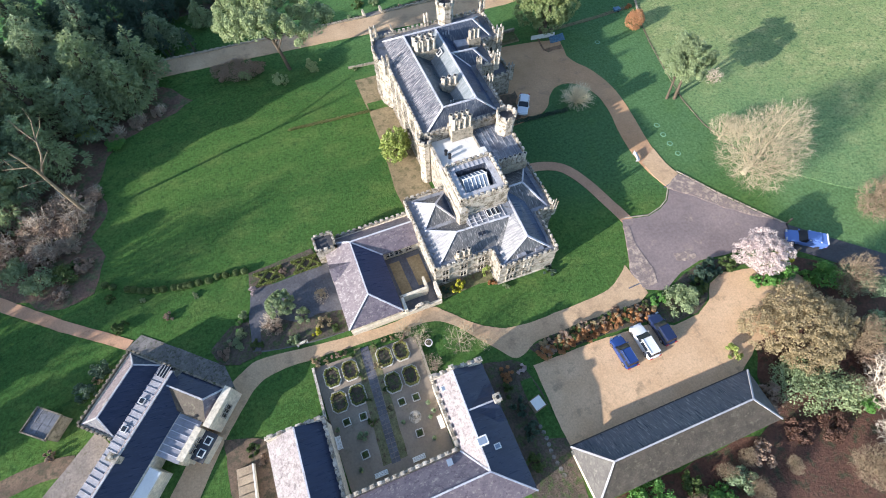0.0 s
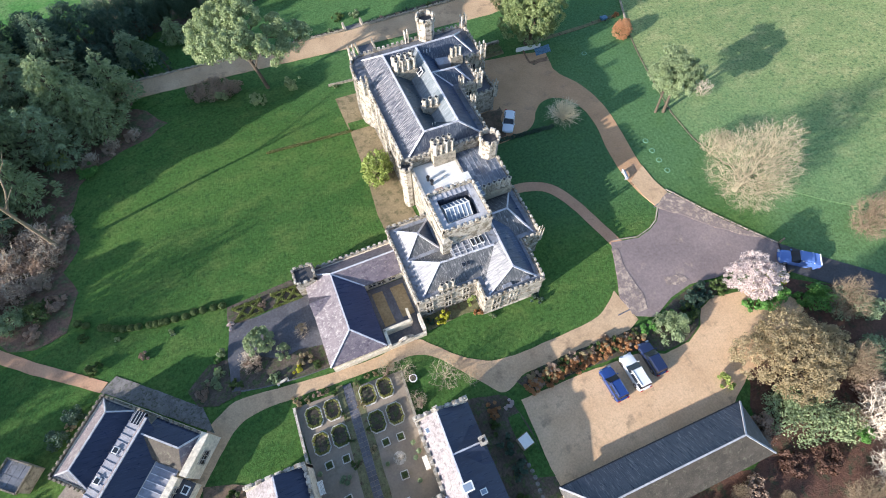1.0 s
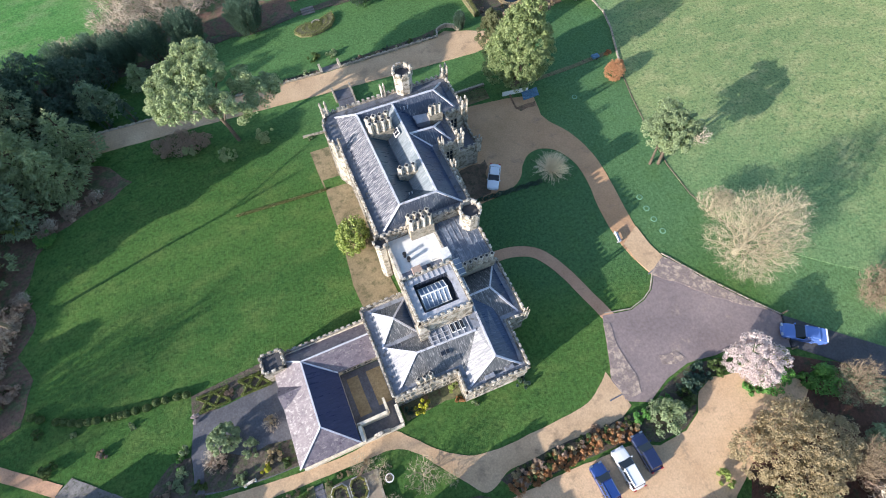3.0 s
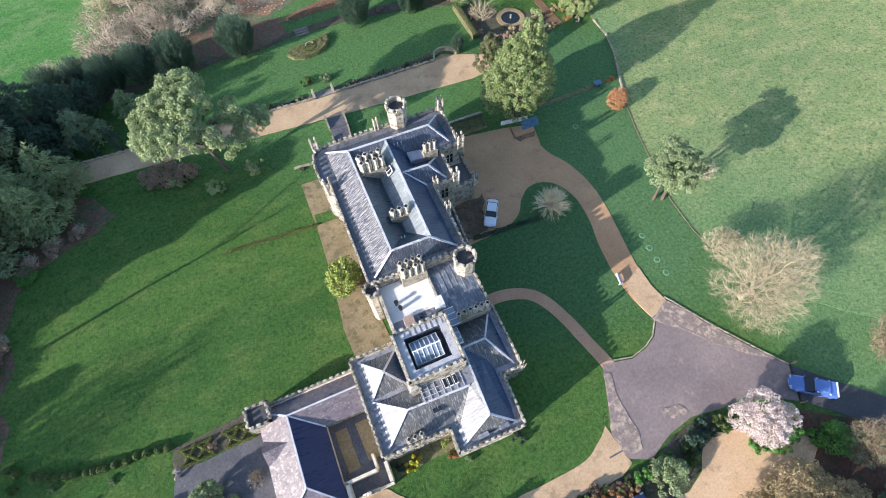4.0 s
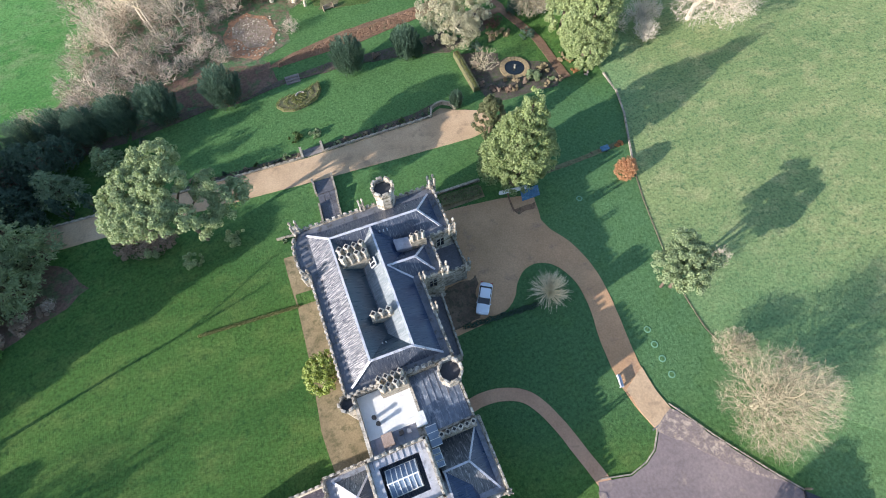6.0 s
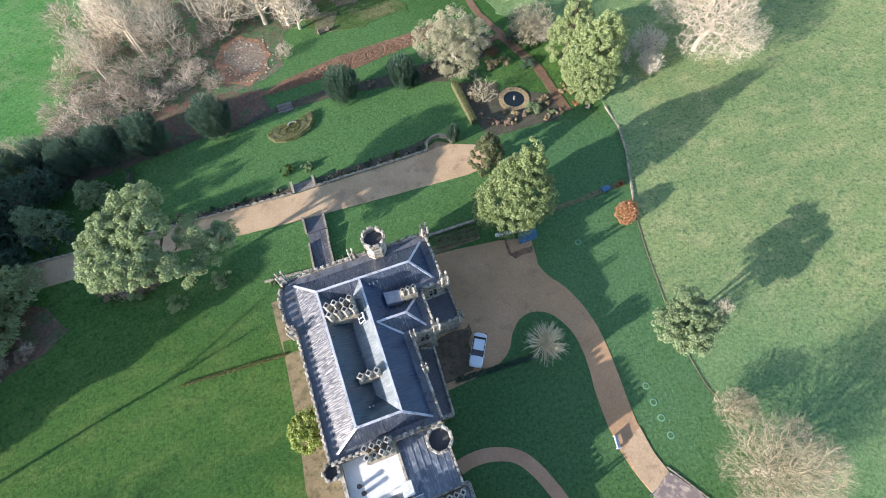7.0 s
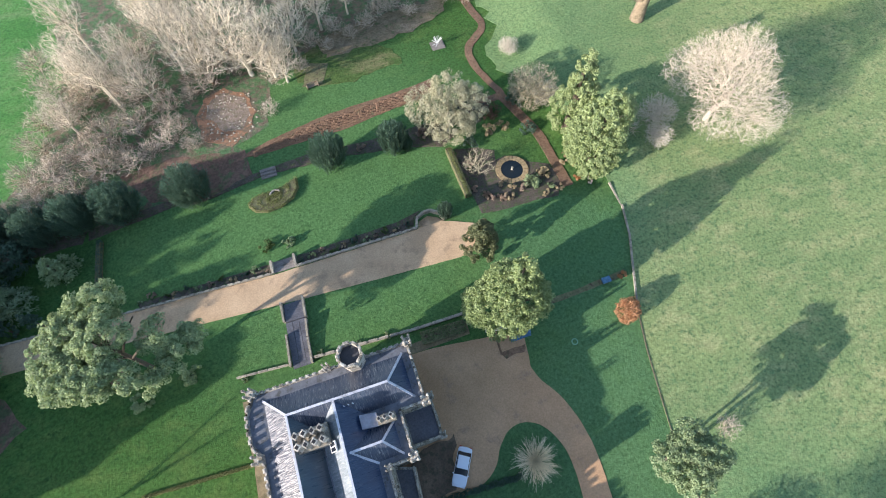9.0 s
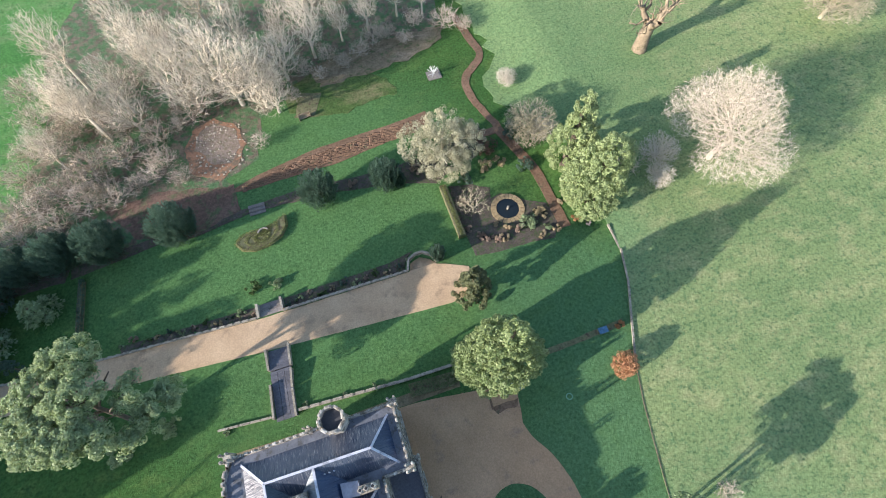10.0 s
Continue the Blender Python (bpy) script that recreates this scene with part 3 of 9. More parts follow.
patch("shrubbery_floor", [(-70, 40), (-47, 45.6), (-38, 40.2), (-34, 41.5), (-32.5, 47), (-34, 51), (-31.5, 55), (-33, 60), (-31, 66), (-28, 69), (-20, 71.8), (-17, 74), (-20, 79), (-40, 90), (-70, 92)], 0.03, REDFLOOR, "brown leafy floor of the western shrubbery", "bed", 0.7, 6, 1.5)

# drive, forecourt, roads and paths
patch("forecourt", [(33.4, 66.2), (37, 66.0), (44.5, 64.9), (49.3, 63.6)] + curve_line([(48.4, 59.2), (48.9, 57.3), (50.3, 55.0), (51.5, 51.4), (51.9, 47.2), (51.6, 43.2), (51.0, 39.0), (50.5, 35.0), (50.6, 31.6), (51.2, 28.6)], 6)
      + curve_line([(48.4, 26.4), (47.3, 30.1), (46.9, 34.5), (47.3, 39.5), (48.3, 44.3), (48.4, 48.0), (47.2, 51.2), (45.0, 52.9), (42.6, 52.7), (40.7, 51.3), (39.5, 49.5), (37.6, 48.2), (34.4, 47.6), (30.0, 47.3)], 6) + [(27.8, 47.6), (27.8, 58)], 0.05, FORECOURT, "brown gravel forecourt and curving drive", "drive", 0.07, 7, 0.6)
patch("turning_area", [(38.6, 24.8), (42.6, 23.9), (45.0, 24.4), (46.7, 25.2), (48.2, 26.9), (51.0, 28.9), (51.8, 28.1), (54.4, 23.6), (58.3, 17.8), (60.3, 15.2), (58.6, 11.2), (53.0, 14.3), (48.9, 14.4), (45.0, 15.0), (41.5, 14.4), (38.0, 12.9), (35.6, 14.0), (35.0, 17), (36.0, 18.8), (37.5, 22.2)], 0.07, TARMAC, "worn pinkish-grey tarmac turning area", "tarmac", 0.1, 8)
patch("worn_edge", [(47.9, 27.4), (51.0, 28.85), (51.7, 28.2), (54.4, 23.7), (58.2, 17.9), (59.2, 16.7), (57.4, 17.6), (54.6, 20.3), (51.7, 23.5), (49.6, 25.4)], 0.078, WORNEDGE, "pale stony worn edge of the turning area", "gravel", 0.35, 44, 0.6)
patch("worn_edge", [(35.4, 14.4), (37.6, 14.2), (38.4, 16.4), (38.0, 19.6), (38.9, 23.4), (38.2, 23.8), (36.2, 19.0), (35.2, 17.2)], 0.078, WORNEDGE, "pale stony worn edge of the turning area", "gravel", 0.3, 45, 0.6)
patch("worn_edge", [(42.2, 17.3), (44.4, 16.9), (45.3, 15.6), (43.6, 15.5), (42.0, 16.2)], 0.078, WORNEDGE, "pale worn patch in the tarmac", "gravel", 0.35, 46, 0.5)
patch("drive_mouth", [(47.5, 29.7), (47.2, 32.8), (50.5, 34.6), (50.65, 31.6), (51.15, 28.75), (48.3, 26.9)], 0.066, PATHGRAVEL, "sandy gravel mouth of the drive", "drive", 0.12, 47, 0.6)
patch("road", [(60.35, 15.2), (65.2, 10.4), (70, 5.9), (82, -5), (100, -20), (97, -23), (78, -9), (67.5, 2.6), (62.4, 7.6), (58.65, 11.2)], 0.06, BLACKTOP, "dark tarmac access road leaving past the gate", "road", 0.05, 9)
# darker gravel laid along the foot of the east wall
patch("damp_verge", [(29.3, 53.0), (31.2, 54.3), (34.6, 54.2), (35.6, 54.8), (35.4, 53.4), (34.6, 52.0), (34.8, 50.5), (33.6, 48.6), (29.6, 48.0), (29.4, 44.2), (28.2, 44.2), (28.2, 52.8)], 0.062, DARKGRAVEL, "dark gravel along the east wall", "gravel", 0.5, 41, 0.5)
patch("soil_spill", [(45.2, 62.3), (45.9, 61.2), (47.2, 61.5), (48.6, 61.4), (48.9, 62.2), (47.4, 62.4), (46.4, 62.2)], 0.062, REDSOIL, "spilled red soil on the forecourt gravel", "soil", 0.3, 48, 0.4)
strip("drain_scar", [(45.8, 66.0), (45.5, 64.0), (45.3, 62.0)], 0.28, 0.063, REDSOIL, "narrow dug trench line in the forecourt gravel", "soil", 4, 0.1, 49)
strip("footpath", [(27.6, 38.2), (29.4, 38.5), (32.4, 38.1), (35.3, 36.4), (37.15, 32.7), (38.5, 27.7), (39.4, 24.2)], 1.65, 0.055, GRAVEL, "narrow curving brown gravel footpath", "path", 5, 0.06, 10)
patch("south_path", curve_line([(35.6, 13.5), (33.6, 12.7), (31.3, 12.6), (27.5, 12.8), (24.8, 13.1), (21.5, 12.9), (18.8, 13.1), (16.6, 12.2), (15.3, 12.0), (14.3, 12.8), (13.1, 14.4), (11.0, 17.2), (8.7, 19.8), (6.5, 20.7), (4.3, 20.8), (-4.4, 21.2), (-12.1, 21.6), (-15.6, 20.9), (-18.4, 18.3), (-21.6, 14.5), (-27.5, 6), (-34, -3)], 4) + curve_line([(-38, -1), (-30.6, 8.0), (-23.0, 17.4), (-19.4, 21.6), (-17.0, 23.3), (-14.4, 23.9), (-7.1, 23.0), (0.9, 22.3), (7.4, 22.5), (9.3, 21.2), (11.3, 19.0), (13.6, 17.2), (16.2, 16.0), (19.2, 15.6), (22.5, 15.6), (27, 15.6), (30.9, 15.9), (33.5, 17.2), (34.9, 18.2)], 4), 0.05, PATHGRAVEL, "sandy gravel path round the south front", "path", 0.1, 11)
patch("car_park", [(16.7, 10.4), (21, 10.3), (26.1, 10.2), (33, 9.7), (36.2, 8.3), (40, 8.4), (42.6, 9.6), (44.2, 11.6), (46.9, 12.3), (50.6, 11.4), (55, 10.5), (57, 6.5), (51, 3), (44.6, 2.4), (41, 0.4), (39.4, -0.45), (16.2, -0.25), (16.6, 5)], 0.045, PALEGRAVEL, "broad pale gravel car park before the barn", "car park", 0.15, 12)
patch("terrace_walk", [(-26, 82.8), (-1.5, 81.2), (21.5, 79.4), (45.2, 77.9), (49.2, 78.4), (49.4, 82.6), (46.4, 84.0), (44.9, 84.5), (44.3, 86.0), (42.8, 86.8), (41.2, 86.3), (40.5, 84.6), (18, 84.6), (-1.2, 85.7), (-26, 87.1)], 0.05, PATHGRAVEL, "wide sandy gravel terrace walk behind the castle", "path", 0.08, 13)
patch("west_track", [(-75, 65), (-60, 54.4), (-46.1, 45.6), (-38, 38.8), (-29.6, 32.5), (-30.6, 31.5), (-38.6, 37.4), (-46.6, 43.8), (-60, 52.6), (-75, 63)], 0.05, GRAVEL, "narrow beige gravel track across the west lawn", "path", 0.08, 14)
# dark gravel puts the trees' shade into the track's colour
strip("west_track", [(-60, 17), (-47, 19.5), (-40.5, 20.2), (-37.2, 19.6)], 2.2, 0.05, DARKGRAVEL, "track up to the lodge yard, shade put into its colour", "path", 4, 0.08, 15)
patch("house_apron", [(10.6, 67.6), (14.6, 67.5), (22, 67.3), (36, 67.6), (42.4, 68.2), (42.2, 66.2), (33.6, 66.2), (33.4, 65.2), (14.6, 65.4), (13.8, 61), (14.8, 58), (14.6, 43), (15, 36.6), (9.8, 37.2), (9.5, 42.5), (10.3, 50.0), (10.7, 59.3), (10.6, 61.8)], 0.045, BUFF, "buff gravel and stone apron along the castle walls", "terrace", 0.05, 16)
patch("apron_grass", [(10.9, 59.6), (14.6, 59.4), (14.6, 61.2), (10.9, 61.4)], 0.075, GRASS, "strip of lawn running up to the castle wall", "grass", 0.05, 17)
patch("lodge_yard", [(-30.6, 31.6), (-28.6, 32.9), (-24.0, 29.0), (-19.2, 24.8), (-18.4, 21.2), (-28.9, 30.2)], 0.06, YARDSTONE, "mossy stone-paved yard behind the lodge", "paving", 0.08, 18)
patch("compost_yard", [(-20.7, 15.9), (-18.6, 15.4), (-16.3, 14.4), (-15.3, 13.6), (-15.3, -4), (-19.6, -4), (-20.4, 6), (-20.9, 11)], 0.045, DARKGRAVEL, "dark trodden earth beside the stable", "ground", 0.25, 43)
patch("lodge_yard", [(-34.5, 22.5), (-41, 17), (-52, 6), (-44, -2), (-30.5, 9), (-29, 14)], 0.06, PAVING, "speckled worn tarmac yard beside the lodge", "paving", 0.15, 19)
patch("lake_bed", [(-14.2, 34.0), (-11, 33.7), (-3.3, 34.2), (-3.2, 23.4), (-8, 23.6), (-12.0, 24.2), (-15.6, 25.0), (-15.2, 29.5)], 0.05, DARKPAVE, "dark slate-paved sunken garden court", "paving", 0.1, 20)
patch("flower_bed", [(-20.6, 27.4), (-17.6, 29.6), (-15.3, 29.6), (-15.5, 25.2), (-12, 24.3), (-3.3, 23.3), (-3.3, 26.5), (-6.5, 27.2), (-9.2, 26.9), (-11.5, 28.4), (-14.0, 28.2), (-14.6, 24.6), (-17.5, 24.2), (-19.6, 25.0)], 0.07, SOIL, "leafy brown flower bed beside the path", "bed", 0.15, 21)
patch("garden_gravel", [(-8.9, 20.3), (4.3, 19.5), (3.9, 4.9), (-8.4, 4.8)], 0.05, mat("garden_grit", (0.235, 0.195, 0.155), (0.30, 0.25, 0.20), 0.3, 0.95, 0.3, 12.0, (0.22, 0.19, 0.14), 0.6, grit=0.15), "fine grit surface of the walled garden", "gravel", 0.05, 22)
patch("garden_border", [(-3.6, 20.7), (-2.8, 20.7), (-3.2, 6.4), (-4.3, 6.4)], 0.065, MOSS, "mossy border beside the garden path", "bed", 0.1, 23)
patch("garden_border", [(-1.6, 20.4), (-0.8, 20.4), (-1.3, 6.4), (-2.2, 6.4)], 0.065, MOSS, "mossy border beside the garden path", "bed", 0.1, 24)
patch("service_yard", [(10.4, 13.0), (14.4, 12.1), (15.4, 11.4), (16.2, 8), (16.4, 0.4), (15.6, -6), (9.9, -6), (10.3, 6)], 0.045, SOIL, "shaded damp earth behind the cottage", "ground", 0.15, 25)
patch("service_lawn", [(14.3, 9.2), (15.8, 9.2), (16.5, 1.4), (14.2, 2.2)], 0.06, GRASS, "small rough lawn beside the cottage", "grass", 0.15, 26)
patch("hedge_bed", [(17.2, 12.6), (20, 13.0), (24.8, 13.1), (31.3, 12.7), (34.0, 12.8), (38.0, 12.6), (41.5, 14.0), (45, 14.6), (48.8, 14.0), (50.5, 12.2), (46.9, 12.5), (44.0, 11.7), (42.4, 9.8), (40, 8.6), (36.4, 8.6), (33.0, 10.1), (26, 10.6), (18.4, 10.9)], 0.055, SOIL, "long planted bank between drive and car park", "bed", 0.15, 27)
patch("front_bed", [(9.6, 24.9), (17.2, 24.9), (17.2, 22.9), (15, 23.2), (9.8, 22.9)], 0.05, MOSS, "mossy front bed under the castle wall", "bed", 0.08, 28)
patch("terrace_bed", [(-2.5, 85.6), (17.4, 85.35), (17.4, 87.0), (8, 87.2), (-2.2, 87.4)], 0.05, SOIL, "shrubby brown border below the terrace wall", "bed", 0.12, 29)
patch("terrace_bed", [(21.6, 85.35), (40, 85.3), (40.8, 87.2), (42, 88.2), (38, 87.4), (21.6, 87.0)], 0.05, SOIL, "shrubby brown border below the terrace wall", "bed", 0.12, 30)
patch("yew_border", [(-9, 100.6), (5, 102.4), (8.5, 101.6), (19.7, 103.4), (28, 103.0), (31, 102.9), (39, 101.6), (43.5, 100.8), (49.5, 98.8), (53.5, 100.6), (50, 104.5), (38, 104.3), (27.4, 105.2), (19, 104.4), (6, 104.0), (-9, 102.6)], 0.05, SOIL, "dark soil border along the yews", "bed", 0.2, 31)
patch("pond_garden", [(51.2, 97.6), (55.1, 96.5), (57.7, 95.0), (57.1, 93.1), (58.8, 93.5), (61.0, 92.4), (62.2, 90.9), (65.3, 89.3), (65.4, 85.2), (63.8, 82.8), (59.7, 83.3), (54.1, 83.4), (51.0, 84.0), (50.8, 88.4)], 0.02, SOIL, "brown planted beds round the pond", "bed", 0.15, 32)
patch("north_bed", [(54, 101.5), (57.6, 101.6), (60.6, 104.6), (60.2, 108), (56, 108), (51.5, 105)], 0.05, SOIL, "bare brown shrub bed", "bed", 0.2, 33)
patch("kitchen_plot", [(16.4, 108.6), (18.8, 107.8), (35.1, 108.2), (46.2, 110.0), (52, 111.0), (52.5, 114), (46.7, 113.2), (32.2, 112.4), (22, 110.4)], 0.05, REDSOIL, "dug red-brown vegetable plot in ridges", "plot", 0.15, 34)
patch("wood_floor", [(-3.7, 111.4), (4.7, 112.3), (17.5, 109.4), (17.6, 104.3), (10.9, 102.3), (1.2, 104.2)], 0.06, REDFLOOR, "red-brown leaf litter at the wood edge", "woodland floor", 0.8, 37, 1.2)
patch("shelter_ground", [(29.6, 120.2), (33.4, 119.6), (35.6, 124.4), (31.8, 125.6)], 0.06, MOSS, "olive trodden ground behind the timber bench", "ground", 0.35, 42)
patch("scrub_grass", [(36, 125.5), (41, 126.2), (48, 126.2), (54, 127.6), (60, 129.5), (62, 133), (54, 134), (44, 133), (35, 131.5)], 0.045, SCRUB, "rough brown grass and bramble at the wood edge", "grass", 1.2, 36, 1.2)
patch("dry_lawn", [(29.6, 127.4), (35, 129.8), (41, 127.4), (47.8, 124), (49.2, 119.9), (44, 119.4), (38.6, 118.4), (33, 119.4), (29.5, 121.4)], 0.03, DRYGRASS, "thin dry brown-green grass at the wood edge", "grass", 0.9, 35)
patch("bonfire_ground", [(10.1, 119.6), (12.0, 123.6), (16.0, 125.0), (19.4, 122.4), (20.4, 117.4), (18.6, 113.2), (15.2, 111.4), (11.6, 113.6)], 0.05, mat("burnt_earth", (0.25, 0.13, 0.075), (0.36, 0.20, 0.12), 0.4, 0.95, 0.7, 9.0, (0.16, 0.12, 0.08), 0.54, grit=0.4, relief=0.1), "scorched red earth ring with rubble", "earth", 0.7, 35, 0.8)
patch("ash_heap", [(12.0, 119.2), (13.4, 123.0), (16.2, 123.8), (19.0, 121.4), (19.4, 117.4), (17.6, 114.4), (14.6, 114.6)], 0.062, mat("ash_and_rubble", (0.215, 0.162, 0.128), (0.31, 0.24, 0.195), 0.6, 0.95, 0.8, 9.0, (0.18, 0.15, 0.10), 0.52, grit=0.5, relief=0.15), "pale ash and rubble inside the bonfire ring", "earth", 0.6, 50, 0.7)
strip("garden_path", [(65.2, 136), (66.2, 128), (66.4, 123.2), (62.0, 119.0), (61.4, 114.5), (62.6, 109.5), (63.2, 106.0), (58.6, 106.2)], 1.45, 0.06, REDSOIL, "reddish trodden garden path", "path", 5, 0.25, 36)
strip("garden_path", [(63.2, 106.0), (65.0, 100), (66.2, 94.8), (66.2, 84.0)], 1.7, 0.058, REDSOIL, "reddish trodden garden path", "path", 5, 0.1, 37)
patch("east_bed", [(47.0, 66.4), (56.0, 66.3), (66.4, 66.7), (67.2, 67.6), (56.5, 67.1), (47, 67.2)], 0.05, MOSS, "narrow brown bed across the east lawn", "bed", 0.15, 38)
patch("south_border", [(-14, 36.6), (-5, 37.2), (-4.3, 34.4), (-8.9, 34.1), (-12.7, 33.7), (-14.4, 34.2)], 0.055, SOIL, "bed below the lattice hedges", "bed", 0.08, 39)


# ---- the castle ----
castle = thing("castle", (20, 44, 0), "pale limestone castle with battlements and slate roofs", "castle")
W = dict(world_place=True)
Z = 8.5


def solid(name, pts, z0, z1, material=STONE, parent=castle, label="", **k):
    bm = bmesh.new()
    prism(bm, pts, z0, z1)
    return part(name, bm, material, parent, label, **({"world_place": parent is castle} | k))


MAIN = [(14.8, 43.2), (27.6, 43.2), (27.6, 53.4), (30.5, 53.4), (30.5, 58.6), (33.5, 58.6), (33.5, 65.8), (14.8, 65.8), (14.35, 65.0), (13.8, 63.9), (13.7, 62.2), (13.8, 60.4), (14.35, 59.3), (14.8, 58.6)]
solid("main_wall", MAIN, -0.6, Z)


def courses(line, rows, high):
    """String courses and a plinth round a wall."""
    for z, w in rows:
        for k in range(len(line)):
            bm = bmesh.new()
            bar(bm, (*line[k], z), (*line[(k + 1) % len(line)], z), w, high)
            part("string_course", bm, STONE, castle, **W)


courses(MAIN, ((4.3, 0.22), (Z - 0.15, 0.3), (0.3, 0.34)), 0.18)
battlement(castle, MAIN, Z, True, **W)

E0, R0 = 8.15, 10.65   # eaves and ridges
A, B, C, D, G, J, E = (18.6, 62.0, R0), (18.7, 45.6, R0), (23.75, 45.5, R0), (21.5, 48.5, 8.5), (21.3, 59.4, 8.5), (23.85, 61.8, R0), (30.2, 61.8, R0)
nw, ne, e2, v1, se, sw = (15.4, 65.2, E0), (32.9, 65.2, E0), (32.9, 59.2, E0), (27.1, 59.2, E0), (27.1, 43.9, E0), (15.4, 43.9, E0)
gr, gi = (27.8, 56.0, 10.0), (24.2, 56.0, 10.25)
# slopes 6 and 8 take the shaded valley tone, 7 the sunlit one
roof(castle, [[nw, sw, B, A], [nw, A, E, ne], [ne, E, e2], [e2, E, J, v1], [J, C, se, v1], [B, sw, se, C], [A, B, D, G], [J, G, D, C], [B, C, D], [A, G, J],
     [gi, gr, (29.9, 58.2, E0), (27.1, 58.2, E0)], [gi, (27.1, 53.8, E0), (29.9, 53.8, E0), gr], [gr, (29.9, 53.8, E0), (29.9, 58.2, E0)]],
     [(A, B), (A, E), (J, C), (B, C), (nw, A), (ne, E), (e2, E), (B, sw), (C, se), (gi, gr), (gr, (29.9, 58.2, E0)), (gr, (29.9, 53.8, E0)), (gi, (27.1, 53.8, E0))], True, capw=0.25, label="double-ridged slate roof with lead-capped ridges", other=((6, VALLEYSLATE), (7, SUNLITVALLEY), (8, VALLEYSLATE)))
bm = bmesh.new()    # lead gutters behind the parapet
prism(bm, [(15.0, 43.4), (27.4, 43.4), (27.4, 53.6), (30.3, 53.6), (30.3, 58.8), (33.3, 58.8), (33.3, 65.6), (15.0, 65.6), (14.0, 63.6), (13.95, 60.6), (15, 58.8)], 8.0, 8.53)
part("gutter", bm, DARKLEAD, castle, **W)
bm = bmesh.new()
prism(bm, [(26.0, 57.9), (27.9, 57.7), (27.9, 59.2), (26.0, 59.5)], 8.2, 9.5)
part("lead_flat", bm, SEAMLEAD, castle, **W)
bm = bmesh.new()
box(bm, 20.9, 49.0, 8.4, 22.0, 59.0, 8.56)
part("valley_gutter", bm, DARKLEAD, castle, **W)
bm = bmesh.new()    # roof light on the inner east slope
bm2 = Matrix.Translation((22.75, 57.2, 9.95)) @ Euler((0, radians(-45), 0)).to_matrix().to_4x4()
box(bm, -0.5, -0.55, 0, 0.5, 0.55, 0.18)
bm.transform(bm2)
rl = part("roof_light", bm, WHITE, castle, **W)
bm = bmesh.new()
for s in (-0.26, 0.26):
    box(bm, -0.4, s - 0.21, 0.18, 0.4, s + 0.21, 0.21)
bm.transform(bm2)
part("pane", bm, GLASS, rl)


def octagon_tower(x, y, r, z0, z1, n=8, name="turret", merlons=8, high=0.5):
    t = solid(name, ring(n, r, x, y, math.pi / 8), z0, z1 - 0.9)
    bm = bmesh.new()
    rows = [[bm.verts.new((*p, z)) for p in ring(n, r * f, x, y, math.pi / 8)] for f, z in ((1.0, z1 - 1.1), (1.14, z1 - 0.95), (1.14, z1 - 0.4), (0.9, z1 - 0.4), (0.9, z1 - 1.0))]
    for lo, hi in zip(rows, rows[1:] + rows[:1]):
        for k in range(n):
            bm.faces.new((lo[k], lo[(k + 1) % n], hi[(k + 1) % n], hi[k]))
    part("parapet", bm, STONE, t)
    bm = bmesh.new()
    prism(bm, ring(n, r * 0.92, x, y, math.pi / 8), z1 - 0.9, z1 - 0.86)
    part("turret_roof", bm, BLACKTOP, t)
    for k in range(merlons):
        a = 2 * math.pi * (k + 0.5) / merlons + math.pi / 8
        ob = new("merlon", block_mesh(STONE))
        ob.parent = t
        ob.matrix_basis = Matrix.LocRotScale((x + r * 0.98 * math.cos(a), y + r * 0.98 * math.sin(a), z1 - 0.42), Euler((0, 0, a + math.pi / 2)), (0.5 * r, 0.3, high))
    return t


octagon_tower(27.05, 65.75, 1.35, 0, 12.4)
octagon_tower(26.55, 41.45, 1.3, 0, 10.7)
octagon_tower(14.75, 42.6, 0.85, 0, 9.2, merlons=6, high=0.4)


def pinnacle(x, y, z, s=1.0):
    """A corner pier with four small turrets."""
    p = solid("pinnacle", [(x - 0.5 * s, y - 0.5 * s), (x + 0.5 * s, y - 0.5 * s), (x + 0.5 * s, y + 0.5 * s), (x - 0.5 * s, y + 0.5 * s)], z - 1.2, z + 0.7)
    for i, j in ((-1, -1), (1, -1), (1, 1), (-1, 1)):
        bm = bmesh.new()
        cx, cy = x + 0.42 * i * s, y + 0.42 * j * s
        prism(bm, ring(6, 0.17 * s, cx, cy), z - 0.9, z + 1.5)
        prism(bm, ring(6, 0.24 * s, cx, cy), z + 1.5, z + 1.62)
        prism(bm, ring(6, 0.2 * s, cx, cy), z + 1.62, z + 1.95, 0.5)
        part("finial", bm, STONE, p)


for x, y in ((14.75, 65.9), (33.6, 65.8), (33.6, 58.6), (30.6, 53.4), (14.5, 58.7), (27.7, 49.2), (23.8, 65.9), (27.7, 53.3)):
    pinnacle(x, y, Z + 0.2, 0.85 if x != 23.8 and x != 27.7 else 0.6)


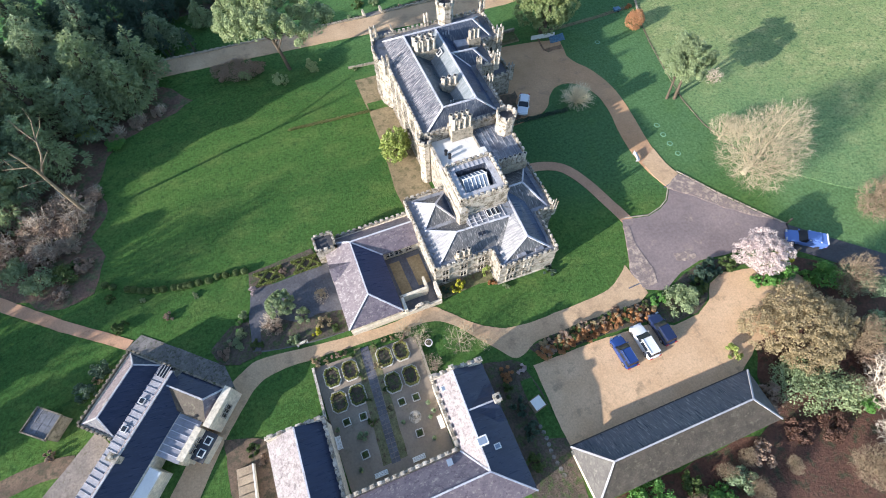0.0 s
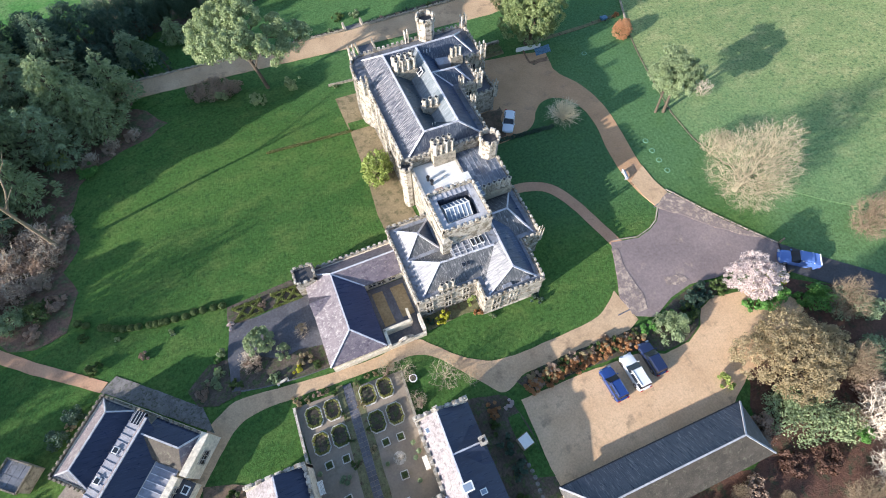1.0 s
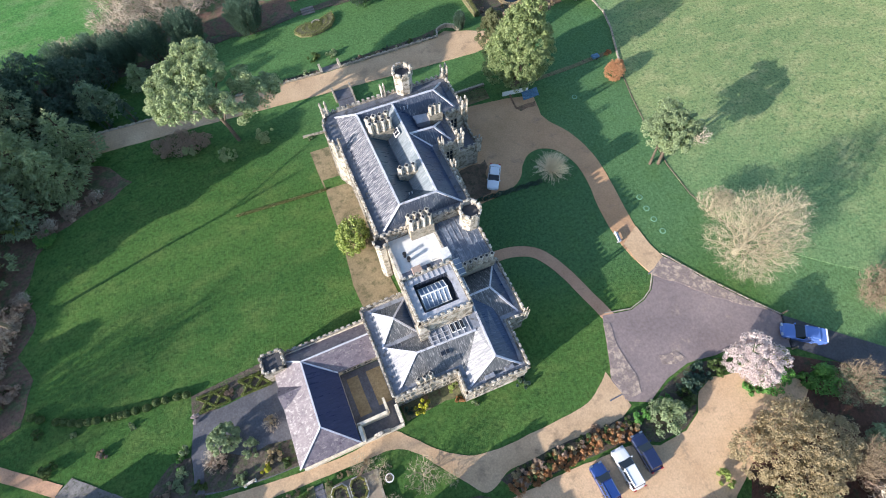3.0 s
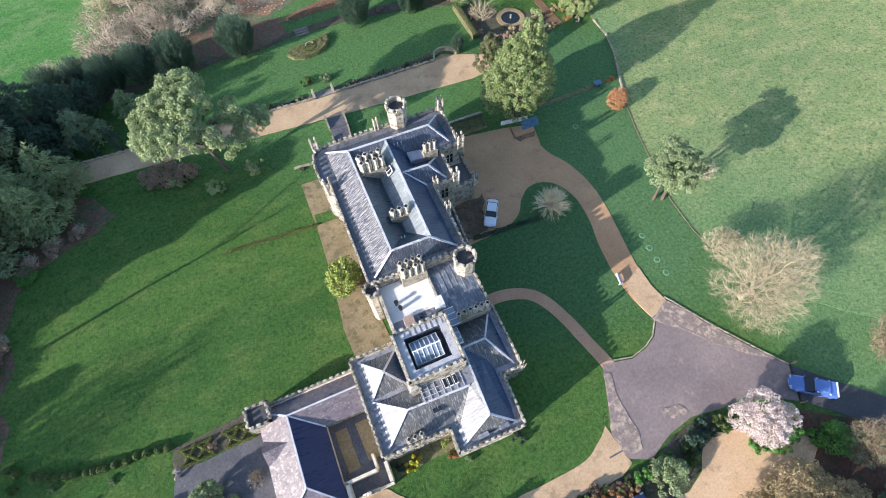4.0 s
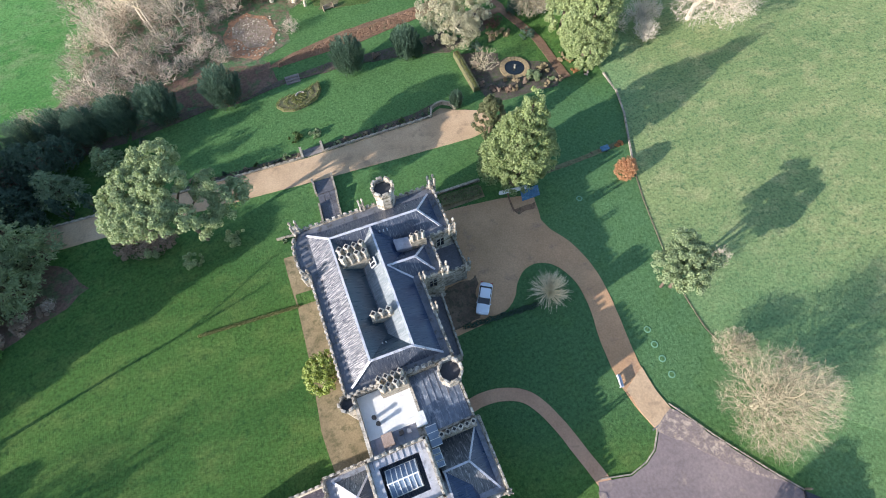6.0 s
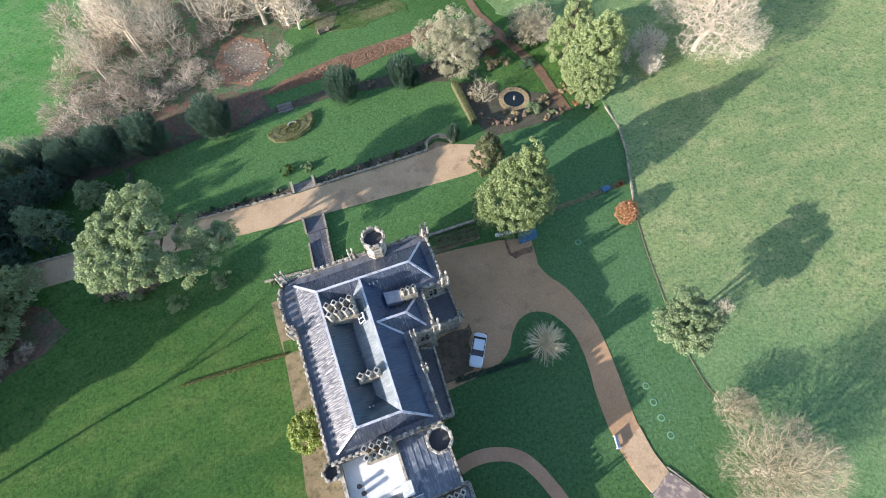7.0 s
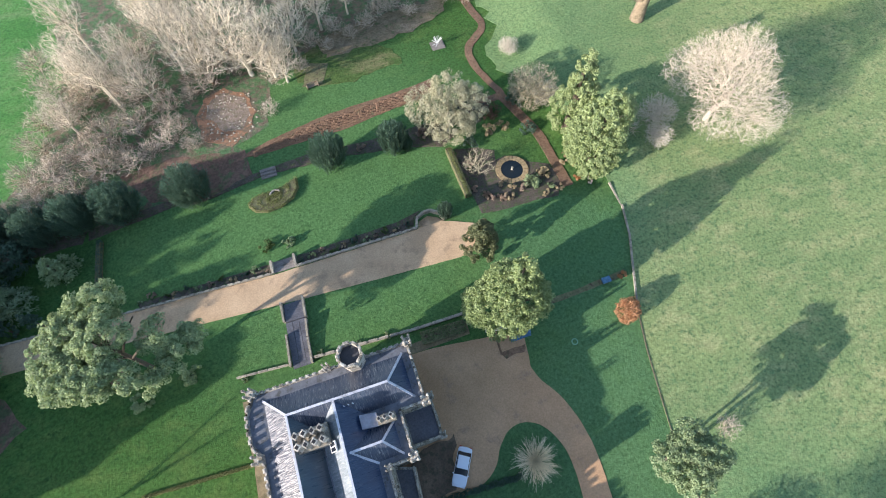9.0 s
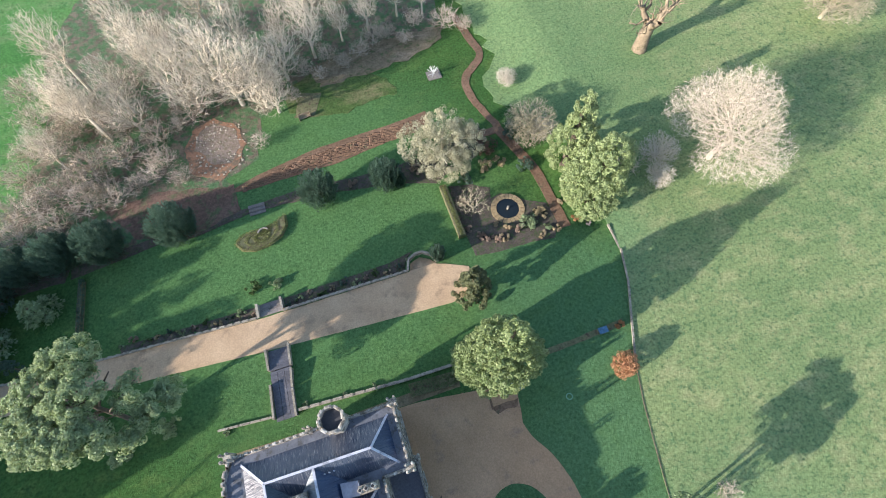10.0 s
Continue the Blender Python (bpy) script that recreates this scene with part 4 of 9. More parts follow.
def chimney_stack(x0, y0, x1, y1, z0, z1, nx, ny, tall, turned=True):
    st = solid("chimney_base", [(x0, y0), (x1, y0), (x1, y1), (x0, y1)], z0, z1, OLDSTONE)
    for i in range(nx):
        for j in range(ny):
            cx, cy = x0 + (x1 - x0) * (i + 0.5) / nx, y0 + (y1 - y0) * (j + 0.5) / ny
            r = min((x1 - x0) / nx, (y1 - y0) / ny) * 0.46
            h = tall * random.uniform(0.93, 1.05)
            bm = bmesh.new()
            n, t0 = (4, 0.0) if turned else (8, math.pi / 8)
            prism(bm, ring(n, r * 1.12, cx, cy, t0), z1, z1 + 0.18)
            prism(bm, ring(n, r * 0.9, cx, cy, t0), z1 + 0.18, z1 + h - 0.3)
            prism(bm, ring(n, r * 1.15, cx, cy, t0), z1 + h - 0.3, z1 + h - 0.12)
            prism(bm, ring(n, r * 0.95, cx, cy, t0), z1 + h - 0.12, z1 + h)
            ch = part("chimney", bm, CLAY, st)
            bm = bmesh.new()
            prism(bm, ring(n, r * 0.62, cx, cy, t0), z1 + h, z1 + h + 0.02)
            part("flue", bm, BLACK, ch)
    return st


chimney_stack(19.0, 57.6, 22.6, 59.9, 8.4, 10.3, 4, 2, 1.9)
chimney_stack(20.3, 50.0, 23.0, 51.0, 8.4, 9.9, 3, 1, 1.3)
chimney_stack(18.6, 41.9, 21.8, 43.8, 7.4, 9.4, 4, 2, 1.9)
chimney_stack(27.9, 57.7, 29.9, 58.6, 8.3, 10.2, 3, 1, 1.6)
for x in (20.6, 21.0, 24.8, 25.3, 25.8):
    bm = bmesh.new()
    y, z = (47.3, 9.5) if x < 22 else (60.9, 10.0)
    prism(bm, ring(8, 0.07, x, y), z - 0.4, z + 0.35)
    part("vent_pipe", bm, WHITE if x < 22 else LEAD, castle, **W)

# windows and doors of the main block
for y in (45.2, 48.0, 51.2, 54.4, 57.2):
    for z in (1.0, 5.1):
        window(castle, (14.8, y, z), 1.3, 2.3, -90, True, 3)
for y, z in ((62.1, 1.0), (62.1, 5.1)):
    window(castle, (13.72, y, z), 1.9, 2.4, -90, True, 4)
for x in (17.5, 20.5, 30.6):
    for z in (1.0, 5.1):
        window(castle, (x, 65.8, z), 1.2, 2.2, 180, True, 3)
for y in (46.5, 50.8):
    window(castle, (27.6, y, 5.1), 1.2, 2.2, 90, True, 3)
window(castle, (30.5, 56.0, 5.1), 1.4, 2.2, 90, True, 3)
window(castle, (33.5, 62.2, 5.1), 1.4, 2.2, 90, True, 3)
window(castle, (33.5, 62.2, 1.0), 1.4, 2.2, 90, True, 3)
window(castle, (29.0, 53.4, 5.1), 1.0, 2.0, 0, True, 2)
window(castle, (32.0, 58.6, 5.1), 1.0, 2.0, 0, True, 2)

# east porch and passage
solid("porch_wall", [(30.5, 54.6), (34.3, 54.6), (34.3, 59.6), (33.5, 59.6), (33.5, 58.6), (30.5, 58.6)], 0, 4.2)
bm = bmesh.new()
prism(bm, [(30.6, 54.9), (34.0, 54.9), (34.0, 58.5), (30.6, 58.5)], 4.2, 4.26)
part("porch_roof", bm, DARKPAVE, castle, **W)
battlement(castle, [(30.6, 54.7), (34.2, 54.7), (34.2, 59.5)], 4.2, low=0.3, high=0.4, **W)
pinnacle(34.3, 54.7, 4.3, 0.7)
pinnacle(34.3, 59.5, 4.3, 0.6)
window(castle, (34.3, 57.0, 0.1), 1.6, 2.6, 90, True, 2)
solid("passage_wall", [(27.6, 44.0), (29.3, 44.0), (29.9, 52.6), (27.6, 53.4)], 0, 3.0)
bm = bmesh.new()
prism(bm, [(27.7, 44.3), (29.0, 44.3), (29.6, 52.4), (27.7, 53.0)], 3.0, 3.06)
part("passage_roof", bm, DARKPAVE, castle, **W)
battlement(castle, [(29.2, 44.1), (29.8, 52.6)], 3.0, low=0.2, high=0.3, **W)

# link block with its two flat roofs
solid("link_wall", [(15.3, 36.2), (27.5, 36.4), (27.5, 43.2), (15.3, 43.2)], 0, 7.1)
bm = bmesh.new()
prism(bm, [(15.7, 38.2), (21.7, 38.2), (21.7, 43.1), (15.7, 43.1)], 7.1, 7.2)
part("flat_roof", bm, MEMBRANE, castle, "white coated flat roof", **W)
bm = bmesh.new()
prism(bm, [(15.7, 36.4), (21.0, 36.4), (21.0, 38.2), (15.7, 38.2)], 7.0, 7.16)
ls = part("lead_strip", bm, SEAMLEAD, castle, **W)
for k in range(6):
    bm = bmesh.new()
    bar(bm, (16.2 + k * 0.8, 36.45, 7.2), (16.2 + k * 0.8, 38.1, 7.2), 0.07, 0.1)
    part("seam", bm, OLDLEAD, ls)
for x0, y0, x1, y1, z, stuff in ((17.0, 36.9, 18.3, 38.3, 7.75, RUSTBOX), (19.0, 37.5, 19.5, 38.0, 7.5, BLACK), (19.9, 37.4, 20.4, 37.9, 7.5, OLDLEAD)):
    bm = bmesh.new()
    box(bm, x0, y0, 7.14, x1, y1, z, 0.94)
    part("roof_box", bm, stuff, castle, **W)
bm = bmesh.new()
box(bm, 21.85, 35.0, 7.0, 23.1, 37.3, 7.45)
gl = part("glazed_roof", bm, SKYGLASS, castle, "pale blue glazed roof between tower and flat roof", **W)
for k in range(4):
    bm = bmesh.new()
    bar(bm, (21.85, 35.05 + k * 0.73, 7.48), (23.1, 35.05 + k * 0.73, 7.48), 0.07, 0.06)
    part("glazing_bar", bm, WHITE, gl)
for k in range(3):
    bm = bmesh.new()
    box(bm, 21.66, 32.95 + k * 0.68, 5.5, 22.6, 33.55 + k * 0.68, 6.9)
    g = part("roof_light", bm, WHITE, castle, **W)
    bm = bmesh.new()
    box(bm, 21.74, 33.02 + k * 0.68, 6.9, 22.52, 33.48 + k * 0.68, 6.93)
    part("pane", bm, SKYGLASS, g)
for kerb in ((15.3, 36.4, 7.1, 15.68, 43.2, 7.75), (21.72, 36.4, 7.1, 22.0, 43.1, 7.4)):
    bm = bmesh.new()
    box(bm, *kerb)
    part("roof_kerb", bm, STONE, castle, **W)
bm = bmesh.new()
prism(bm, [(22.0, 36.6), (27.2, 36.6), (27.2, 43.1), (22.0, 43.1)], 7.1, 7.14)
fr = part("flat_roof", bm, POOLLEAD, castle, "wet blue-grey lead flat roof", **W)
for k in range(7):
    bm = bmesh.new()
    bar(bm, (22.6 + k * 0.75, 36.8, 7.17), (22.6 + k * 0.75, 43.0, 7.17), 0.05, 0.07)
    part("seam", bm, SEAMLEAD, fr)
battlement(castle, [(27.35, 36.6), (27.35, 40.2)], 7.1, low=0.25, high=0.4, **W)
battlement(castle, [(15.2, 43.4), (25.2, 43.4)], 8.4, low=0.3, high=0.45, **W)
for x, y in ((17.0, 40.3), (17.25, 39.5)):
    bm = bmesh.new()
    prism(bm, ring(12, 0.2, x, y), 7.2, 7.9)
    prism(bm, ring(12, 0.26, x, y), 7.9, 8.05)
    part("roof_vent", bm, BLACK, castle, **W)
bm = bmesh.new()
box(bm, 21.1, 37.5, 7.15, 22.3, 39.0, 8.1)
box(bm, 19.9, 38.3, 7.2, 21.1, 38.7, 7.6)
part("roof_hatch", bm, MEMBRANE, castle, **W)
chimney_stack(22.9, 35.5, 27.4, 36.3, 5.0, 6.6, 6, 1, 1.5)

# central tower
TX0, TX1, TY0, TY1, TZ = 15.0, 21.6, 30.2, 36.2, 9.85
bm = bmesh.new()
for x0, y0, x1, y1 in ((TX0, TY0, TX1, TY0 + 1.1), (TX0, TY1 - 1.1, TX1, TY1), (TX0, TY0 + 1.1, TX0 + 1.1, TY1 - 1.1), (TX1 - 1.1, TY0 + 1.1, TX1, TY1 - 1.1)):
    box(bm, x0, y0, 0, x1, y1, TZ)
part("tower_wall", bm, STONE, castle, **W)
courses([(TX0, TY0), (TX1, TY0), (TX1, TY1), (TX0, TY1)], ((TZ - 0.25, 0.3), (7.0, 0.3)), 0.2)
battlement(castle, [(TX0 + 0.12, TY0 + 0.12), (TX1 - 0.12, TY0 + 0.12), (TX1 - 0.12, TY1 - 0.12), (TX0 + 0.12, TY1 - 0.12)], TZ, True, low=0.26, high=0.4, width=0.42, gap=0.34, **W)
bm = bmesh.new()
for x0, y0, x1, y1 in ((TX0 + 0.3, TY0 + 0.3, TX1 - 0.3, TY0 + 1.15), (TX0 + 0.3, TY1 - 1.15, TX1 - 0.3, TY1 - 0.3), (TX0 + 0.3, TY0 + 1.15, TX0 + 1.15, TY1 - 1.15), (TX1 - 1.15, TY0 + 1.15, TX1 - 0.3, TY1 - 1.15)):
    box(bm, x0, y0, TZ, x1, y1, TZ + 0.06)
wk = part("roof_walk", bm, WALKLEAD, castle, **W)
for k in range(9):
    bm = bmesh.new()
    x = TX0 + 0.7 + k * 0.65
    bar(bm, (x, TY1 - 1.15, TZ + 0.09), (x, TY1 - 0.32, TZ + 0.09), 0.06, 0.07)
    part("seam", bm, OLDLEAD, wk)
# dark blue sheet over the well's floor and walls
bm = bmesh.new()
box(bm, TX0 + 1.1, TY0 + 1.1, 7.6, TX1 - 1.1, TY1 - 1.1, 8.1)
for x0, y0, x1, y1 in ((TX0 + 1.1, TY0 + 1.1, TX1 - 1.1, TY0 + 1.16), (TX0 + 1.1, TY1 - 1.16, TX1 - 1.1, TY1 - 1.1), (TX0 + 1.1, TY0 + 1.16, TX0 + 1.16, TY1 - 1.16), (TX1 - 1.16, TY0 + 1.16, TX1 - 1.1, TY1 - 1.16)):
    box(bm, x0, y0, 8.1, x1, y1, TZ + 0.02)
part("well_lining", bm, SLATE_Y, castle, "dark blue lining of the tower well", **W)
SK = thing("skylight", (18.15, 33.3, 8.7), "white-framed gabled glass roof lantern in the tower well", "skylight")
bm = bmesh.new()
box(bm, -1.7, -1.38, -0.6, 1.7, 1.38, 0.35)
part("kerb", bm, WHITE, SK)
for s in (-1, 1):
    for k in range(6):
        x0, x1 = -1.6 + k * 3.2 / 6, -1.6 + (k + 1) * 3.2 / 6
        bm = bmesh.new()
        slab(bm, [(x0 + 0.05, 1.3 * s, 0.4), (x1 - 0.05, 1.3 * s, 0.4), (x1 - 0.05, 0.05 * s, 1.35), (x0 + 0.05, 0.05 * s, 1.35)], 0.04)
        part("pane", bm, [SKYGLASS, SKYGLASS], SK)
    for k in range(7):
        x = -1.6 + k * 3.2 / 6
        bm = bmesh.new()
        bar(bm, (x, 1.32 * s, 0.42), (x, 0, 1.42), 0.09, 0.09)
        part("glazing_bar", bm, WHITE, SK)
bm = bmesh.new()
bar(bm, (-1.7, 0, 1.42), (1.7, 0, 1.42), 0.14, 0.1)
part("ridge_bar", bm, WHITE, SK)
for s in (-1, 1):
    bm = bmesh.new()
    v = [bm.verts.new(p) for p in ((1.6 * s, -1.3, 0.35), (1.6 * s, 1.3, 0.35), (1.6 * s, 0, 1.38), (1.54 * s, -1.3, 0.35), (1.54 * s, 1.3, 0.35), (1.54 * s, 0, 1.38))]
    for q in ((0, 1, 2), (5, 4, 3), (0, 3, 4, 1), (1, 4, 5, 2), (2, 5, 3, 0)):
        bm.faces.new([v[i] for i in q])
    part("gable", bm, WHITE, SK)
bm = bmesh.new()
box(bm, 14.75, 29.75, 0, 15.9, 30.9, 8.2)
box(bm, 14.6, 29.6, 8.2, 16.0, 31.0, 8.45)
box(bm, 14.75, 29.75, 8.45, 15.9, 30.9, 9.0, 0.3)
part("tower_buttress", bm, STONE, castle, **W)

# south ranges
SOUTH = [(9.4, 25.0), (17.4, 25.0), (17.3, 22.2), (25.3, 22.0), (25.5, 28.1), (28.0, 28.0), (28.1, 36.5), (9.3, 36.7)]
SZ = 4.75
solid("south_wall", SOUTH, 0, SZ)
courses(SOUTH, ((SZ - 0.12, 0.28), (2.45, 0.2), (0.25, 0.3)), 0.16)
for line in ([(28.0, 36.3), (28.0, 28.0), (25.5, 28.1), (25.3, 22.0), (17.3, 22.2), (17.4, 25.0), (9.4, 25.0), (9.3, 36.7), (14.9, 36.7)],):
    battlement(castle, line, SZ, low=0.26, high=0.38, width=0.4, gap=0.32, **W)
pinnacle(28.0, 28.0, SZ - 0.2, 0.5)
bm = bmesh.new()
prism(bm, [(9.7, 25.3), (17.7, 25.3), (17.6, 22.5), (25.0, 22.3), (25.2, 28.4), (27.7, 28.3), (27.8, 36.2), (9.6, 36.4)], SZ - 0.4, SZ + 0.03)
part("gutter", bm, OLDLEAD, castle, **W)
e, r = 4.6, 6.5
ap = (12.7, 33.5, 6.5)
p1, p2, p3, p4 = (10.2, 36.1, e), (15.0, 36.1, e), (15.0, 31.2, e), (10.2, 31.2, e)
q1, q2 = (13.7, 28.5, 6.35), (21.2, 28.2, 6.35)
s1, s2 = (22.2, 32.4, r), (21.9, 24.5, r)
t1 = (25.1, 32.4, r)
# west slopes coloured as sunlit, east slopes as shaded
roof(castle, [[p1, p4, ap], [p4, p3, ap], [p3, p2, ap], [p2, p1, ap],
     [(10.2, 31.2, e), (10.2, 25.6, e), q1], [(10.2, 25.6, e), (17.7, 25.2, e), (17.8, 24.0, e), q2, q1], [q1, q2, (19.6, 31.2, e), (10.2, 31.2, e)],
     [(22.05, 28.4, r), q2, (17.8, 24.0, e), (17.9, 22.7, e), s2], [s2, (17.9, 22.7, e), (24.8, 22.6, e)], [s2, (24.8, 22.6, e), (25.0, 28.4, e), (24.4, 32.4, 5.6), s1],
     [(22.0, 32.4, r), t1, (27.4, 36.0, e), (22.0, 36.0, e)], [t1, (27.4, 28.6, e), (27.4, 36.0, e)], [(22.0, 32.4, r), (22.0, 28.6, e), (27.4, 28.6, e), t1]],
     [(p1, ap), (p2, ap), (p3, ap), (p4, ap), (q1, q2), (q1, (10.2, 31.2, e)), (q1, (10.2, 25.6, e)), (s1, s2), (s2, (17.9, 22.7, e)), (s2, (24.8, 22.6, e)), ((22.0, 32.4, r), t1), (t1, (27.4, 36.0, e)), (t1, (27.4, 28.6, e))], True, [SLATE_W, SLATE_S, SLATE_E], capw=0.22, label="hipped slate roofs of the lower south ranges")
bm = bmesh.new()
prism(bm, [(15.7, 28.4), (22.0, 28.3), (22.15, 31.6), (20.9, 31.4), (20.9, 30.2), (15.7, 30.2)], 5.4, 6.45)
ld = part("lead_roof", bm, OLDLEAD, castle, **W)
for k in range(7):
    bm = bmesh.new()
    bar(bm, (15.9 + k * 0.8, 28.4, 6.5), (15.9 + k * 0.8, 30.2, 6.5), 0.09, 0.1)
    part("seam", bm, WALKLEAD, ld)
for y in (28.9, 29.5):
    bm = bmesh.new()
    bar(bm, (15.75, y, 6.5), (18.4, y, 6.5), 0.08, 0.09)
    part("seam", bm, WALKLEAD, ld)
for x in (16.25, 16.9):
    bm = bmesh.new()
    box(bm, x, 27.0, 5.4, x + 0.5, 27.6, 6.0)
    g = part("roof_light", bm, DARKLEAD, castle, **W)
    bm = bmesh.new()
    box(bm, x + 0.06, 27.06, 6.0, x + 0.44, 27.54, 6.02)
    part("pane", bm, GLASS, g)
for k in range(3):
    bm = bmesh.new()
    box(bm, 18.5 + k * 0.62, 28.9, 6.45, 18.98 + k * 0.62, 30.1, 6.6)
    g = part("roof_light", bm, WHITE, castle, **W)
    bm = bmesh.new()
    box(bm, 18.56 + k * 0.62, 29.0, 6.6, 18.92 + k * 0.62, 30.0, 6.62)
    part("pane", bm, GLASS, g)
chimney_stack(12.4, 25.2, 14.6, 25.9, 4.6, 5.5, 3, 1, 1.2)
for x in (18.9, 21.3, 23.7):
    for z in (0.7, 2.75):
        window(castle, (x, 22.15, z), 0.9, 1.35, 0, True, 2)
for x in (10.8, 13.4, 15.9):
    for z in (0.7, 2.75):
        window(castle, (x, 25.0, z), 0.8, 1.3, 0, True, 2)
for y in (24.2, 26.6):
    window(castle, (25.4, y, 2.7), 0.9, 1.35, 90, True, 2)
for y in (29.8, 32.6, 35.0):
    window(castle, (28.05, y, 2.7), 0.9, 1.35, 90, True, 2)
for x0, x1 in ((19.9, 21.1), (22.5, 23.6)):
    bm = bmesh.new()
    box(bm, x0, 22.6, 4.7, x1, 23.1, 5.25)
    part("roof_vent", bm, OLDLEAD, castle, **W)

# west wing: two arms round a small court
wing = thing("west_wing", (0.5, 30, 0), "low stone service wing with mauve slate roof", "building")
solid("wing_wall", [(-3.1, 22.8), (3.9, 22.8), (3.9, 31.5), (9.3, 31.5), (9.3, 36.4), (-3.1, 36.4)], 0, 1.95, RENDER_WALL, wing, world_place=True)
e, r = 1.95, 3.5
a1, a2, a3 = (0.45, 25.8, r), (0.45, 34.0, r), (9.3, 34.0, r)
# pale west and dark east slates put sun and shade into the colour
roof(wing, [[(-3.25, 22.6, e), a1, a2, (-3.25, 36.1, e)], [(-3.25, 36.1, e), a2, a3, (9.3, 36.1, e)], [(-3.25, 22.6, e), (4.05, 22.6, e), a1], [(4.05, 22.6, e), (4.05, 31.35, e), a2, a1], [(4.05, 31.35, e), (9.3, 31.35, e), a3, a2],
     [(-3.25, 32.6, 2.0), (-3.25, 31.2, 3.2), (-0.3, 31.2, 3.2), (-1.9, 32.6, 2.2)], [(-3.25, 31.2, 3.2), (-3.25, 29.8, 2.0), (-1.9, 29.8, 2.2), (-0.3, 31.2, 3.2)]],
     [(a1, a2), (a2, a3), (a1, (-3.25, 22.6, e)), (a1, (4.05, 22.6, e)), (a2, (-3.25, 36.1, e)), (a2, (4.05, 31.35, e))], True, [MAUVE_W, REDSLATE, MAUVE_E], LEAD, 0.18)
battlement(wing, [(-1.2, 36.4), (9.2, 36.4)], 1.95, low=0.3, high=0.35, **W)
bm = bmesh.new()
prism(bm, [(-3.3, 29.9), (-3.1, 29.9), (-3.1, 32.4), (-3.3, 32.4)], 0, 2.0)
part("dormer_wall", bm, RENDER_WALL, wing, **W)
for x in (5.0, 6.3, 7.8):
    window(wing, (x, 31.5, 0.6), 0.9, 1.0, 0, True, 2)
for run in ((-3.0, 22.45, 0, 9.3, 22.75, 1.0), (4.2, 22.5, 0, 4.6, 24.6, 1.9), (4.2, 24.4, 0, 8.0, 24.75, 1.9), (9.0, 22.8, 0, 9.4, 25.0, 1.9), (7.9, 24.6, 0, 8.2, 26.4, 1.6)):
    bm = bmesh.new()
    box(bm, *run)
    part("court_wall", bm, RENDER_WALL, wing, **W)
bm = bmesh.new()
for k in range(9):
    a0, a1_ = math.pi * k / 9, math.pi * (k + 1) / 9
    bar(bm, (6.6 + 0.9 * math.cos(a0), 22.6, 1.1 + 0.8 * math.sin(a0)), (6.6 + 0.9 * math.cos(a1_), 22.6, 1.1 + 0.8 * math.sin(a1_)), 0.4, 0.3)
part("gate_arch", bm, STONE, wing, **W)
patch("court_paving", [(3.9, 31.4), (9.3, 31.4), (9.3, 22.9), (3.9, 22.9)], 0.05, DARKPAVE, "dark paved service court", "paving", 0.02, 60)
patch("court_panel", [(4.5, 30.6), (6.0, 30.6), (6.2, 25.6), (4.7, 25.6)], 0.075, SANDPAVE, "sand-coloured panel in the service court", "paving", 0.05, 61)
patch("court_panel", [(7.1, 30.6), (9.0, 30.6), (9.0, 26.0), (7.3, 26.0)], 0.075, SANDPAVE, "sand-coloured panel in the service court", "paving", 0.05, 62)
tw = thing("corner_tower", (-2.8, 35.5, 0), "small square stone tower with flat dark roof", "tower")
solid("tower_wall", [(-4.2, 34.2), (-1.4, 34.2), (-1.4, 36.8), (-4.2, 36.8)], 0, 3.0, STONE, tw, world_place=True)
battlement(tw, [(-4.1, 34.3), (-1.5, 34.3), (-1.5, 36.7), (-4.1, 36.7)], 3.0, True, thick=0.26, low=0.25, high=0.35, width=0.4, gap=0.35, **W)
bm = bmesh.new()
box(bm, -3.9, 34.5, 3.0, -1.7, 36.5, 3.05)
part("tower_roof", bm, BLACKTOP, tw, **W)


# ---- the lodge, a cluster of roofs south-west of the castle ----
lodge = thing("lodge", (-18.1, 20.6, 0), "stone lodge with lead and slate roofs round small yards", "building", turn=-41.3)


def lodge_part(name, pts, z0, z1, material):
    bm = bmesh.new()
    prism(bm, pts, z0, z1)
    return part(name, bm, material, lodge)


def rect(x0, y0, x1, y1):
    return [(x0, y0), (x1, y0), (x1, y1), (x0, y1)]


lodge_part("west_wall", rect(-14.2, -9.4, -9.2, 0), 0, 2.7, RENDER_WALL)
lodge_part("middle_wall", rect(-9.2, -34, -4.0, 0), 0, 2.6, RENDER_WALL)
lodge_part("east_wall", rect(-6.8, -4.0, 0.2, 0), 0, 2.8, RENDER_WALL)
lodge_part("yard_wall", rect(-4.0, -9.0, -1.2, -4.0), 0, 2.3, RENDER_WALL)
lodge_part("yard_wall", rect(-4.0, -34, -2.4, -10.2), 0, 2.4, RENDER_WALL)
e, r = 2.8, 4.2
w1, w2 = (-11.6, -1.5, r), (-11.6, -7.8, r)
